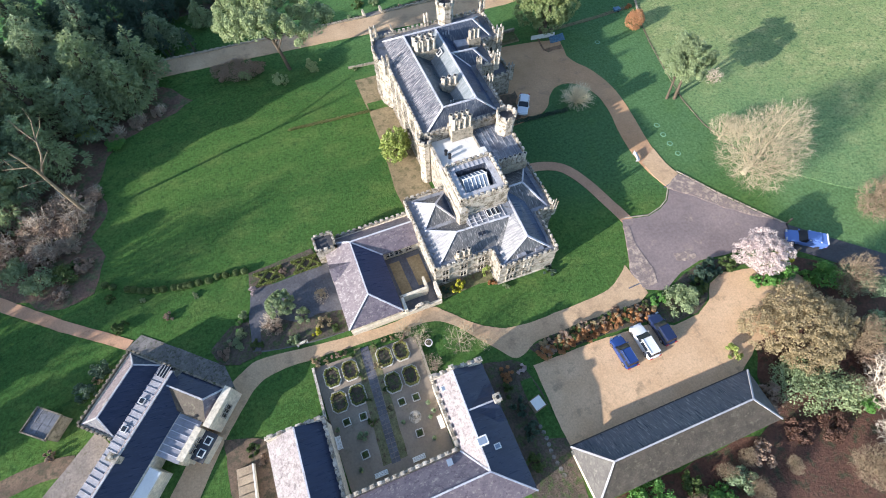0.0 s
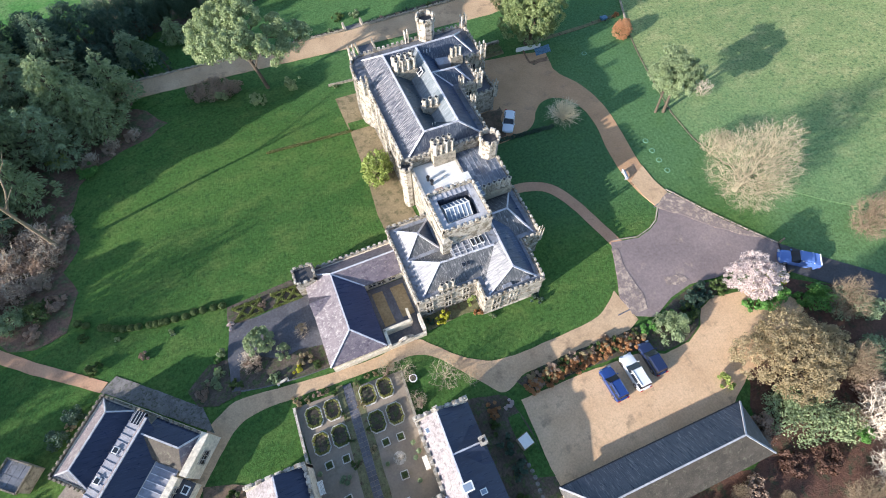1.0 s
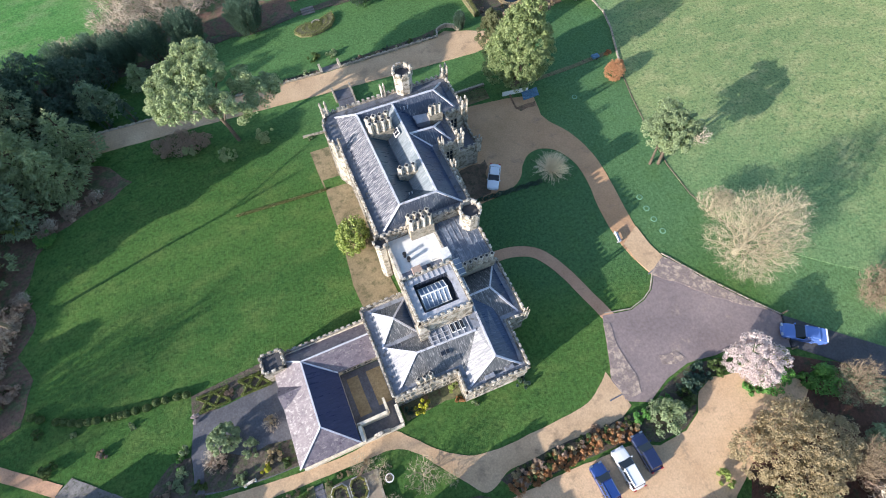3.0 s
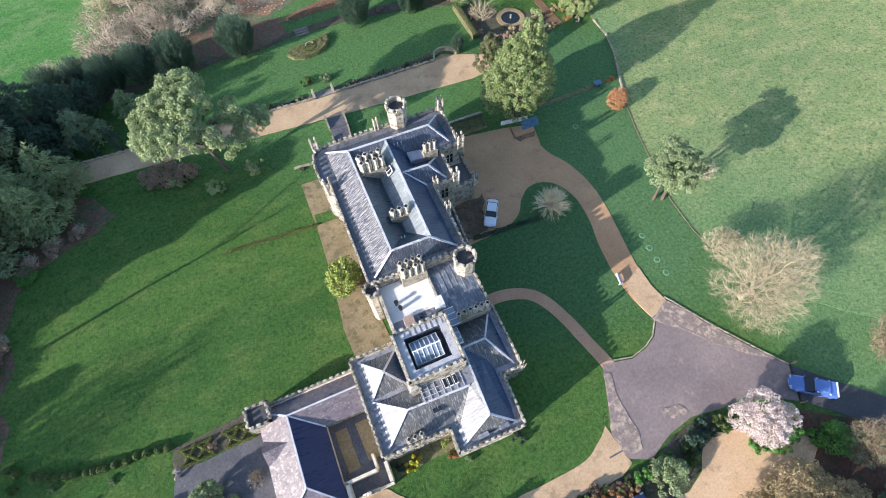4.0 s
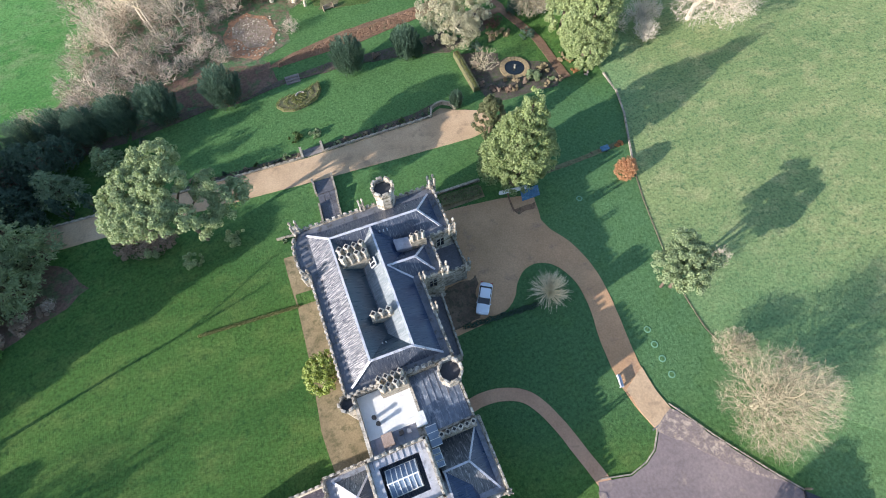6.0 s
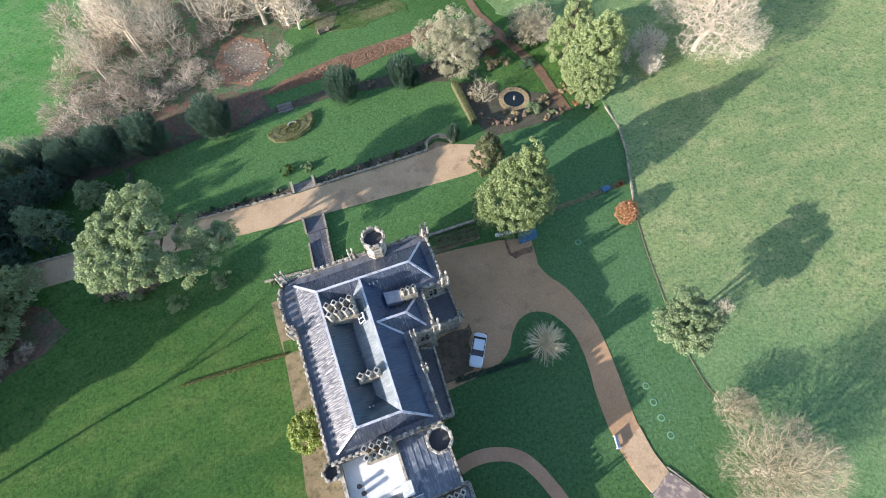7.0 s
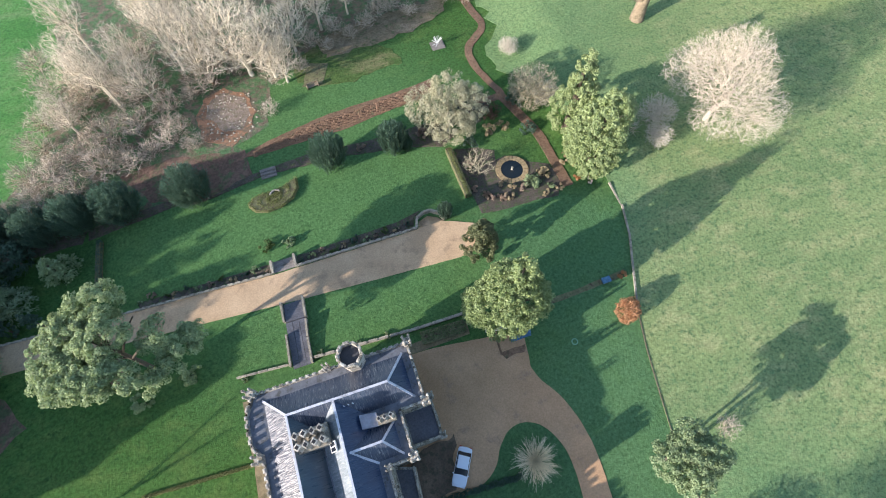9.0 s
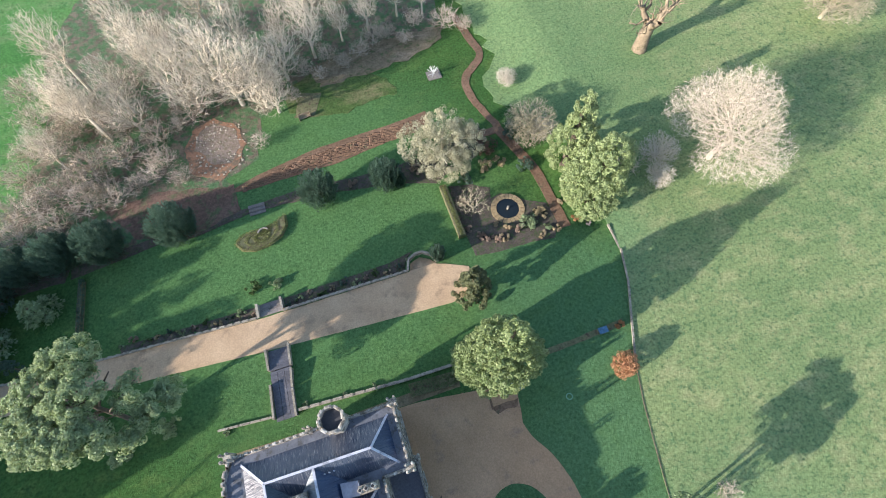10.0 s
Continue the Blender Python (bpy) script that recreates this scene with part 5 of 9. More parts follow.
# lodge slopes: sunlit mauve to the west, shaded navy to the east
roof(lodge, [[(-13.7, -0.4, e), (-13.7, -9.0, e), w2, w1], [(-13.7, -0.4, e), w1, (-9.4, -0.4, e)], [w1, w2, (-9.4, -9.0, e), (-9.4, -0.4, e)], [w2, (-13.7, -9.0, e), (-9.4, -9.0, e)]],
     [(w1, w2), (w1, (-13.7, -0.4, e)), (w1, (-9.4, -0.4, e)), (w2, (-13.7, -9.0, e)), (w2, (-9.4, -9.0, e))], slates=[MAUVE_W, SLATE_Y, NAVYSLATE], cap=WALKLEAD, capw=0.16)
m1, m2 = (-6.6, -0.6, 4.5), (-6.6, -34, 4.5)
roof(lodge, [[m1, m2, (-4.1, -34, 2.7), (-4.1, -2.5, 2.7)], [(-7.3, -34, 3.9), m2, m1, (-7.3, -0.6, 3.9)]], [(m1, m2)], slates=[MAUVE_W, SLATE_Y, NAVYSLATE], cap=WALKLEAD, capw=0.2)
n1, n2 = (-6.4, -2.2, 4.2), (-1.6, -2.2, 4.2)
roof(lodge, [[n1, n2, (-0.6, -0.2, 2.9), (-6.4, -0.2, 2.9)], [n1, (-4.6, -4.2, 2.9), (-0.6, -4.2, 2.9), n2], [n2, (-0.6, -4.2, 2.9), (-0.6, -0.2, 2.9)]], [(n1, n2), (n2, (-0.6, -0.2, 2.9))], slates=[REDSLATE, NAVYSLATE, REDSLATE], cap=WALKLEAD, capw=0.18, other=((0, NAVYSLATE), (1, BARNBROWN), (2, REDSLATE)))
bm = bmesh.new()
slab(bm, [(-9.3, -0.5, 3.0), (-9.3, -34, 3.0), (-6.75, -34, 3.9), (-6.75, -0.5, 3.9)])
lr = part("lead_roof", bm, [SEAMLEAD] * 3, lodge, "standing-seam lead roof")
for k in range(46):
    bm = bmesh.new()
    y = -0.8 - k * 0.72
    bar(bm, (-9.3, y, 3.05), (-6.75, y, 3.95), 0.07, 0.1)
    part("seam", bm, SEAMLEAD, lr)
for y in (-4.6, -7.8):
    bm = bmesh.new()
    box(bm, -8.75, y - 0.36, 3.3, -8.05, y + 0.36, 3.68)
    g = part("roof_light", bm, WHITE, lodge)
    bm = bmesh.new()
    box(bm, -8.65, y - 0.26, 3.68, -8.15, y + 0.26, 3.71)
    part("pane", bm, GLASS, g)
bm = bmesh.new()
box(bm, -8.6, -1.6, 3.45, -7.3, -0.2, 3.8)
g = part("glass_hatch", bm, GLASS, lodge)
for k in range(4):
    bm = bmesh.new()
    bar(bm, (-8.5 + k * 0.36, -1.6, 3.84), (-8.5 + k * 0.36, -0.2, 3.84), 0.06, 0.06)
    part("glazing_bar", bm, WALKLEAD, g)
battlement(lodge, [(-14.2, -0.1), (0.2, -0.1)], 2.7, thick=0.22, low=0.25, high=0.2, width=0.3, gap=0.3, material=MOSSSTONE)
battlement(lodge, [(-14.1, -9.3), (-14.1, 0)], 2.7, thick=0.22, low=0.22, high=0.2, width=0.3, gap=0.3, material=MOSSSTONE)
battlement(lodge, [(-14.1, -9.3), (-9.3, -9.3)], 2.7, thick=0.22, low=0.22, high=0.2, width=0.3, gap=0.3, material=MOSSSTONE)
lodge_part("gable_wall", rect(-0.5, -4.6, 0.35, 0.1), 0, 3.4, RENDER_WALL)
for y, z in ((-2.3, 1.2),):
    window(lodge, (0.36, y, z), 1.4, 1.1, 90, False, 3)
bm = bmesh.new()
slab(bm, [(-4.0, -4.3, 2.6), (-4.0, -9.0, 2.6), (-1.2, -9.0, 2.45), (-1.2, -4.3, 2.45)])
g = part("lead_roof", bm, [SEAMLEAD] * 3, lodge)
for k in range(6):
    bm = bmesh.new()
    bar(bm, (-4.0, -4.7 - k * 0.75, 2.68), (-1.4, -4.7 - k * 0.75, 2.52), 0.08, 0.08)
    part("seam", bm, LEAD, g)
lodge_part("dormer_wall", rect(-1.4, -8.6, -0.6, -4.9), 0, 3.0, RENDER_WALL)
window(lodge, (-0.58, -6.7, 1.7), 1.6, 0.9, 90, False, 3)
lodge_part("lean_to_wall", rect(-0.6, -8.0, 0.9, -5.0), 0, 1.7, RENDER_WALL)
bm = bmesh.new()
box(bm, -0.62, -8.1, 1.7, 1.0, -4.9, 1.82)
part("lean_to_roof", bm, BLACKTOP, lodge)
for y in (-5.8, -7.2):
    bm = bmesh.new()
    box(bm, -0.1, y - 0.45, 1.82, 0.7, y + 0.45, 1.95)
    g = part("roof_light", bm, WHITE, lodge)
    bm = bmesh.new()
    box(bm, 0.02, y - 0.32, 1.95, 0.58, y + 0.32, 1.97)
    part("pane", bm, GLASS, g)
bm = bmesh.new()
box(bm, -3.9, -34, 2.4, -2.5, -10.3, 2.5)
part("flat_roof", bm, MEMBRANE, lodge)
window(lodge, (-2.4, -14, 1.0), 1.8, 1.0, 90, False, 3)
for y in (-10.5, -17.5):
    bm = bmesh.new()
    box(bm, -7.2, y - 0.35, 3.7, -6.1, y + 0.35, 5.2)
    box(bm, -7.3, y - 0.42, 5.2, -6.0, y + 0.42, 5.32)
    g = part("chimney_base", bm, STONE, lodge)
    bm = bmesh.new()
    prism(bm, ring(8, 0.2, -6.65, y), 5.32, 5.85)
    part("chimney", bm, CLAY, g)

shed = thing("shed", (-39.2, 25.0, 0), "small dark flat-roofed garden shed on the lawn", "shed", turn=-38)
shed.matrix_basis = shed.matrix_basis @ Matrix.Diagonal((0.74, 0.8, 1.0, 1.0))
bm = bmesh.new()
box(bm, -2.1, -1.7, 0, 2.1, 1.7, 1.9)
part("shed_wall", bm, OLDSTONE, shed)
for k in range(4):
    for j in range(2):
        bm = bmesh.new()
        box(bm, -2.25 + k * 1.13, -1.85 + j * 1.86, 1.9, -1.17 + k * 1.13, -0.04 + j * 1.86, 2.0 + 0.02 * ((k + j) % 2))
        part("roof_panel", bm, DARKLEAD, shed)

for p, q in (((-2.25, -1.8), (2.3, -1.8)), ((-2.25, 1.8), (2.3, 1.8)), ((-2.2, -1.8), (-2.2, 1.8)), ((2.25, -1.8), (2.25, 1.8))):
    bm = bmesh.new()
    bar(bm, (*p, 2.1), (*q, 2.1), 0.2, 0.3)
    part("roof_rim", bm, MOSSSTONE, shed)

# ---- cottage range round the walled garden ----
cottage = thing("cottage", (7, 7, 0), "stone cottage with slate roof and battlemented garden front", "cottage")
solid("cottage_wall", [(4.0, -2.0), (10.1, -2.0), (10.1, 12.5), (4.0, 12.7)], 0, 3.4, RENDER_WALL, cottage, world_place=True)
e, r = 3.4, 5.5
c1, c2 = (6.5, 12.4, r), (6.2, 1.2, r)
x1 = (9.7, 7.6, 5.1)
# west slope in a sunlit pale colour, the others in shaded navy
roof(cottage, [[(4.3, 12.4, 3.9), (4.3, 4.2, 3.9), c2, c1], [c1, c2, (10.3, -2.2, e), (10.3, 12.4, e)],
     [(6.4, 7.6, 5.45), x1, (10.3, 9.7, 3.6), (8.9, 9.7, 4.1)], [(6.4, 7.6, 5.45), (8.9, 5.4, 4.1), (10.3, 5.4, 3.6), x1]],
     [(c1, c2), ((6.4, 7.6, 5.45), x1), (c2, (10.3, -2.2, e))], True, [mat("sunlit_pale_slate", (0.255, 0.23, 0.24), (0.35, 0.32, 0.325), 0.9, 0.75, 0.6, 5.0, (0.16, 0.14, 0.15), 0.575, grit=0.45), NAVYSLATE, NAVYSLATE], LEAD, 0.17, "slate roof coloured pale on its sunlit west slope")
battlement(cottage, [(4.1, 12.6), (4.1, 4.8)], 3.5, thick=0.34, low=0.35, high=0.35, width=0.42, gap=0.38, **W)
battlement(cottage, [(4.1, 12.65), (10.0, 12.5)], 4.3, thick=0.4, low=0.4, high=0.35, width=0.42, gap=0.38, **W)
solid("gable_wall", [(4.0, 12.35), (10.1, 12.2), (10.1, 12.6), (4.0, 12.75)], 0, 4.4, RENDER_WALL, cottage, world_place=True)
for x, y, z in ((4.1, 12.65, 4.6), (6.5, 12.6, 5.6), (10.0, 12.5, 4.6)):
    bm = bmesh.new()
    box(bm, x - 0.22, y - 0.22, 3.4, x + 0.22, y + 0.22, z)
    box(bm, x - 0.3, y - 0.3, z, x + 0.3, y + 0.3, z + 0.15)
    prism(bm, ring(8, 0.16, x, y), z + 0.15, z + 0.5, 0.6)
    part("finial", bm, STONE, cottage, **W)
bm = bmesh.new()
box(bm, 9.55, 7.2, 3.0, 10.25, 8.0, 5.9)
box(bm, 9.48, 7.12, 5.9, 10.32, 8.08, 6.02)
g = part("chimney_base", bm, STONE, cottage, **W)
bm = bmesh.new()
prism(bm, ring(8, 0.2, 9.9, 7.6), 6.02, 6.4)
part("chimney", bm, BLACK, g)
for x, y, z, w in ((8.0, 3.2, 4.75, 0.36), (5.0, 11.0, 4.35, 0.4), (6.6, 4.2, 5.55, 0.62)):
    bm = bmesh.new()
    box(bm, x - w, y - w * 0.8, z - 0.5, x + w, y + w * 0.8, z + 0.12)
    g = part("roof_light", bm, WHITE, cottage, **W)
    bm = bmesh.new()
    box(bm, x - w * 0.7, y - w * 0.55, z + 0.12, x + w * 0.7, y + w * 0.55, z + 0.15)
    part("pane", bm, SKYGLASS, g)

south = thing("south_range", (-2, 1, 0), "long mauve slate-roofed range closing the walled garden", "building")
solid("range_wall", [(-9.0, -2.4), (4.0, -2.4), (4.0, 4.7), (-9.0, 4.6)], 0, 3.4, RENDER_WALL, south, world_place=True)
roof(south, [[(6.2, 1.2, 5.5), (4.2, 4.3, 3.9), (-12.5, 4.2, 3.9), (-12.5, 1.1, 5.5)], [(6.2, 1.2, 5.5), (-12.5, 1.1, 5.5), (-12.5, -2.6, 3.4), (10.3, -2.2, 3.4)]], [((6.2, 1.2, 5.5), (-12.5, 1.1, 5.5)), ((6.2, 1.2, 5.5), (4.2, 4.3, 3.9))], True, [REDSLATE, REDSLATE], LEAD, 0.17)
battlement(south, [(4.0, 4.6), (-8.6, 4.5)], 3.5, thick=0.34, low=0.35, high=0.35, width=0.42, gap=0.38, **W)
bm = bmesh.new()
box(bm, 2.4, 3.3, 4.1, 3.0, 4.0, 4.6)
g = part("roof_light", bm, SKYGLASS, south, **W)

stable = thing("stable", (-11.8, 8, 0), "long slate-roofed stable beside the walled garden", "building")
solid("stable_wall", [(-15.1, -4), (-8.6, -4), (-8.6, 13.3), (-15.1, 13.4)], 0, 3.0, RENDER_WALL, stable, world_place=True)
s1, s2 = (-11.75, 13.1, 4.9), (-11.75, -4, 4.9)
roof(stable, [[(-15.3, 13.1, 3.0), (-15.3, -4, 3.0), s2, s1], [s1, s2, (-8.9, -4, 3.4), (-8.9, 13.1, 3.4)]], [(s1, s2)], True, [bpy.data.materials["sunlit_pale_slate"], SLATE_Y, NAVYSLATE], LEAD, 0.17)
# navy sheet over the east slope holds its shade as colour
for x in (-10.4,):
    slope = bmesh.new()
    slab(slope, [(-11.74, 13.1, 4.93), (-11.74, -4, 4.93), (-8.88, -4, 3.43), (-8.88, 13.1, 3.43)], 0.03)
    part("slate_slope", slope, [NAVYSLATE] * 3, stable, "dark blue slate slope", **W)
battlement(stable, [(-8.7, 13.2), (-8.7, 4.6)], 3.2, thick=0.34, low=0.4, high=0.35, width=0.42, gap=0.36, **W)
battlement(stable, [(-15.0, 13.3), (-8.7, 13.2)], 3.6, thick=0.34, low=0.5, high=0.3, width=0.6, gap=0.4, **W)
solid("gable_wall", [(-15.1, 13.0), (-8.6, 12.95), (-8.6, 13.35), (-15.1, 13.45)], 0, 3.7, RENDER_WALL, stable, world_place=True)
bm = bmesh.new()
box(bm, -14.3, 11.2, 3.3, -13.7, 11.9, 3.75)
part("roof_light", bm, WHITE, stable, **W)

glasshouse = thing("cold_frame", (-19, 8.5, 0), "row of weathered timber cold frames by the path", "cold frame", turn=-4)
bm = bmesh.new()
box(bm, -1.0, -5, 0, 1.0, 3.6, 0.5)
part("frame_base", bm, OLDSTONE, glasshouse)
for k in range(9):
    bm = bmesh.new()
    slab(bm, [(-0.95, -4.9 + k * 0.95, 0.55), (-0.95, -4.05 + k * 0.95, 0.55), (0.9, -4.05 + k * 0.95, 0.95), (0.9, -4.9 + k * 0.95, 0.95)], 0.05)
    part("lid", bm, [WOOD] * 3, glasshouse, "weathered boarded lid")
bm = bmesh.new()
box(bm, 0.9, -5, 0.4, 1.05, 3.6, 1.0)
part("back_rail", bm, WHITE, glasshouse)

# ---- the barn ----
barn = thing("barn", (27.6, -2.8, 0), "long low barn with hipped dark slate roof", "barn")
solid("barn_wall", [(16.2, -5.4), (39.1, -5.6), (39.1, -0.3), (16.2, -0.1)], 0, 2.5, RENDER_WALL, barn, world_place=True)
b1, b2 = (18.6, -2.7, 5.0), (36.2, -2.9, 5.0)
k1, k2, k3, k4 = (15.8, 0.3, 2.4), (39.5, 0.0, 2.4), (39.5, -6.0, 2.4), (15.8, -5.8, 2.4)
# north slope in blue slate, south slope in brown
roof(barn, [[k1, b1, b2, k2], [k2, b2, k3], [k3, b2, b1, k4], [k4, b1, k1]], [(b1, b2), (b1, k1), (b1, k4), (b2, k2), (b2, k3)], True, [BARNSLATE, BARNSLATE], label="hipped slate roof with pale ridge tiles", cap=WALKLEAD, capw=0.17, other=((0, BARNBLUE), (2, BARNBROWN)))
bm = bmesh.new()
bar(bm, (15.8, 0.36, 2.36), (39.5, 0.06, 2.36), 0.14, 0.12)
part("gutter", bm, BLACK, barn, **W)
for k in range(6):
    bm = bmesh.new()
    x = 18 + k * 3.7
    box(bm, x, -0.3, 0.05, x + 2.4, 0.0, 2.15)
    g = part("barn_door", bm, WOOD, barn, "planked timber door", **W)
    bm = bmesh.new()
    for z in (0.5, 1.7):
        box(bm, x + 0.1, 0.0, z, x + 1.0, 0.04, z + 0.08)
    part("hinge", bm, BLACK, g)

# ---- the walled garden ----
PALEKERB = mat("pale_kerb_stone", (0.52, 0.50, 0.46), (0.64, 0.62, 0.58), 1.2, 0.85, 0.2, 8.0, (0.36, 0.35, 0.29), 0.6)


def box_bed(x, y, s=1.0):
    b = thing("box_hedge_bed", (x, y, 0.05), "octagonal box hedge in a white stone kerb", "hedge bed", "octagonal beds in the walled garden")
    shape = [(-0.55 * s, -1.25 * s), (0.55 * s, -1.25 * s), (0.95 * s, -0.75 * s), (0.95 * s, 0.75 * s), (0.55 * s, 1.25 * s), (-0.55 * s, 1.25 * s), (-0.95 * s, 0.75 * s), (-0.95 * s, -0.75 * s)]
    bm = bmesh.new()
    for k in range(8):
        bar(bm, (*shape[k], 0.08), (*shape[(k + 1) % 8], 0.08), 0.14, 0.18)
    part("kerb", bm, PALEKERB, b)
    bm = bmesh.new()
    prism(bm, [(px * 0.9, py * 0.92) for px, py in shape], 0.0, 0.06)
    part("soil", bm, SOIL, b)
    return b, shape


GARDEN_SHRUBS = []
BEDS = [(-7.0, 18.3), (-4.7, 18.3), (-7.0, 15.1), (-4.7, 15.1), (-0.2, 18.3), (2.0, 18.3), (-0.2, 14.9), (2.1, 14.9)]


def leaf_mesh(name, lobes, n, size, material, seed=1, clump=0.0, clumps=0, up=0.0, inner=0.72, aspect=0.6, ragged=0.9, grain=None):
    """Leaves as small bent blades on and in rounded lobes, drawn into clumps; grain: (outward, upward), the way in which long blades lie."""
    rng = np.random.default_rng(seed)
    L = np.array(lobes, float)
    area = np.cbrt(L[:, 3] * L[:, 4] * L[:, 5]) ** 2
    pick = rng.choice(len(L), n, p=area / area.sum())
    d = rng.normal(size=(n, 3))
    d /= np.linalg.norm(d, axis=1, keepdims=True)
    d[:, 2] += up
    d /= np.linalg.norm(d, axis=1, keepdims=True)
    r = inner + (1 - inner) * rng.random(n) ** 0.6
    if clumps:
        cp = rng.choice(len(L), clumps, p=area / area.sum())
        cd = rng.normal(size=(clumps, 3))
        cd[:, 2] += up
        cd /= np.linalg.norm(cd, axis=1, keepdims=True)
        cc = L[cp, :3] + cd * L[cp, 3:] * (0.82 + 0.18 * rng.random((clumps, 1)))
        k = rng.integers(0, clumps, n)
        spread = clump * (0.55 + 0.45 * rng.random((n, 1)) ** 0.5) * (0.7 + 0.6 * rng.random(clumps)[k][:, None])
        c = cc[k] + d * spread
        d = d + 0.8 * cd[k]
        d /= np.linalg.norm(d, axis=1, keepdims=True)
    else:
        c = L[pick, :3] + d * L[pick, 3:] * r[:, None]
    nrm = d + rng.normal(size=(n, 3)) * ragged
    nrm /= np.linalg.norm(nrm, axis=1, keepdims=True)
    t = np.cross(nrm, rng.normal(size=(n, 3)))
    t /= np.linalg.norm(t, axis=1, keepdims=True)
    if grain:
        t = d * np.array((1.0, 1.0, 0.2)) * grain[0] + np.array((0.0, 0.0, grain[1])) + rng.normal(size=(n, 3)) * 0.22
        t /= np.linalg.norm(t, axis=1, keepdims=True)
    b = np.cross(nrm, t)
    b /= np.linalg.norm(b, axis=1, keepdims=True) + 1e-6
    s = size * (0.6 + 0.8 * rng.random((n, 1)))
    v = np.stack([c - t * s, c - b * s * aspect + nrm * s * 0.2, c + t * s, c + b * s * aspect + nrm * s * 0.2], 1).reshape(-1, 3)
    me = bpy.data.meshes.new(name)
    me.vertices.add(4 * n)
    me.vertices.foreach_set("co", v.astype(np.float32).ravel())
    me.loops.add(4 * n)
    me.loops.foreach_set("vertex_index", np.arange(4 * n, dtype=np.int32))
    me.polygons.add(n)
    me.polygons.foreach_set("loop_start", np.arange(n, dtype=np.int32) * 4)
    me.update(calc_edges=True)
    me.validate()
    me.materials.append(material)
    return me


for k, (x, y) in enumerate(BEDS):
    b, shape = box_bed(x, y, 1.0)
    lobes = []
    for i in range(8):
        p, q = Vector(shape[i]) * 0.84, Vector(shape[(i + 1) % 8]) * 0.84
        for f in (0.0, 0.33, 0.66):
            c = p.lerp(q, f)
            lobes.append((c.x, c.y, 0.30, 0.15, 0.15, 0.28))
    part("hedge", leaf_mesh("hedge", lobes, 2400, 0.05, leafy("olive_box_leaves", (0.20, 0.205, 0.06), (0.38, 0.38, 0.13)) if k % 3 else leafy("green_box_leaves", (0.13, 0.165, 0.045), (0.27, 0.31, 0.10)), 30 + k, inner=0.55), None, b)
    part("shrub", leaf_mesh("shrub", [(0, 0, 0.12, 0.3, 0.5, 0.12)], 40, 0.06, L_BOX, 60 + k, inner=0.3), None, b)

for k, (x, y) in enumerate(((-6.8, 12.5), (-4.8, 12.4), (1.8, 12.2), (0.0, 12.3), (0.8, 8.2), (-5.8, 8.3))):
    b = thing("planter", (x, y, 0.05), "square white stone planter with bare soil", "planter", "square planters in the walled garden", turn=random.uniform(-4, 4))
    bm = bmesh.new()
    for p, q in (((-0.42, -0.42), (0.42, -0.42)), ((0.42, -0.42), (0.42, 0.42)), ((0.42, 0.42), (-0.42, 0.42)), ((-0.42, 0.42), (-0.42, -0.42))):
        bar(bm, (*p, 0.15), (*q, 0.15), 0.1, 0.3)
    part("kerb", bm, PALEKERB, b)
    bm = bmesh.new()
    box(bm, -0.37, -0.37, 0, 0.37, 0.37, 0.2)
    part("soil", bm, MOSS, b)
    part("shrub", leaf_mesh("shrub", [(0, 0, 0.35, 0.3, 0.3, 0.25)], 120, 0.08, L_BOX, 80 + k, inner=0.2), None, b)


def garden_bench(x, y, turn):
    b = thing("garden_bench", (x, y, 0.05), "white painted slatted garden bench", "bench", "white benches in the walled garden", turn=turn)
    for k in range(4):
        bm = bmesh.new()
        box(bm, -0.75, -0.25 + k * 0.13, 0.42, 0.75, -0.15 + k * 0.13, 0.46)
        part("seat_slat", bm, WHITE, b)
    bm = bmesh.new()
    box(bm, -0.75, 0.25, 0.42, 0.75, 0.3, 0.95)
    part("backrest", bm, WHITE, b)
    for x0 in (-0.7, 0.62):
        for y0 in (-0.24, 0.2):
            bm = bmesh.new()
            box(bm, x0, y0, 0, x0 + 0.08, y0 + 0.08, 0.62)
            part("leg", bm, WHITE, b)


for x, y, a in ((-8.2, 10.6, 90), (-4.7, 5.7, 180), (-0.2, 5.7, 180), (3.5, 8.4, -90)):
    garden_bench(x, y, a)
bird = thing("bird_bath", (0.9, 10.1, 0.05), "round pale stone bird bath on a disc", "bird bath")
bm = bmesh.new()
prism(bm, ring(20, 0.75), 0, 0.08)
part("plinth", bm, STONE, bird)
bm = bmesh.new()
prism(bm, ring(12, 0.16), 0.08, 0.7, 0.7)
prism(bm, ring(16, 0.2), 0.7, 0.85, 2.0)
part("bowl", bm, STONE, bird)
for k, (x, y) in enumerate(((-5.9, 10.3), (-5.4, 9.9), (-5.6, 10.6), (-5.0, 10.4), (-0.6, 10.0), (2.6, 9.4), (-6.7, 6.9), (2.2, 7.0), (2.9, 11.0), (-8.0, 12.0), (3.2, 9.9))):
    b = thing("plant_pot", (x, y, 0.05), "dark round pot with a clipped shrub", "plant pot", "pots in the walled garden")
    bm = bmesh.new()
    prism(bm, ring(12, 0.2), 0, 0.35, 1.3)
    part("pot", bm, OLDSTONE, b)
    part("shrub", leaf_mesh("shrub", [(0, 0, 0.5, 0.3, 0.3, 0.28)], 140, 0.08, L_DARK, 90 + k, inner=0.3), None, b)
gw = thing("garden_wall", (-9.1, 17, 0), "low white-topped garden wall", "wall", kind="structure")
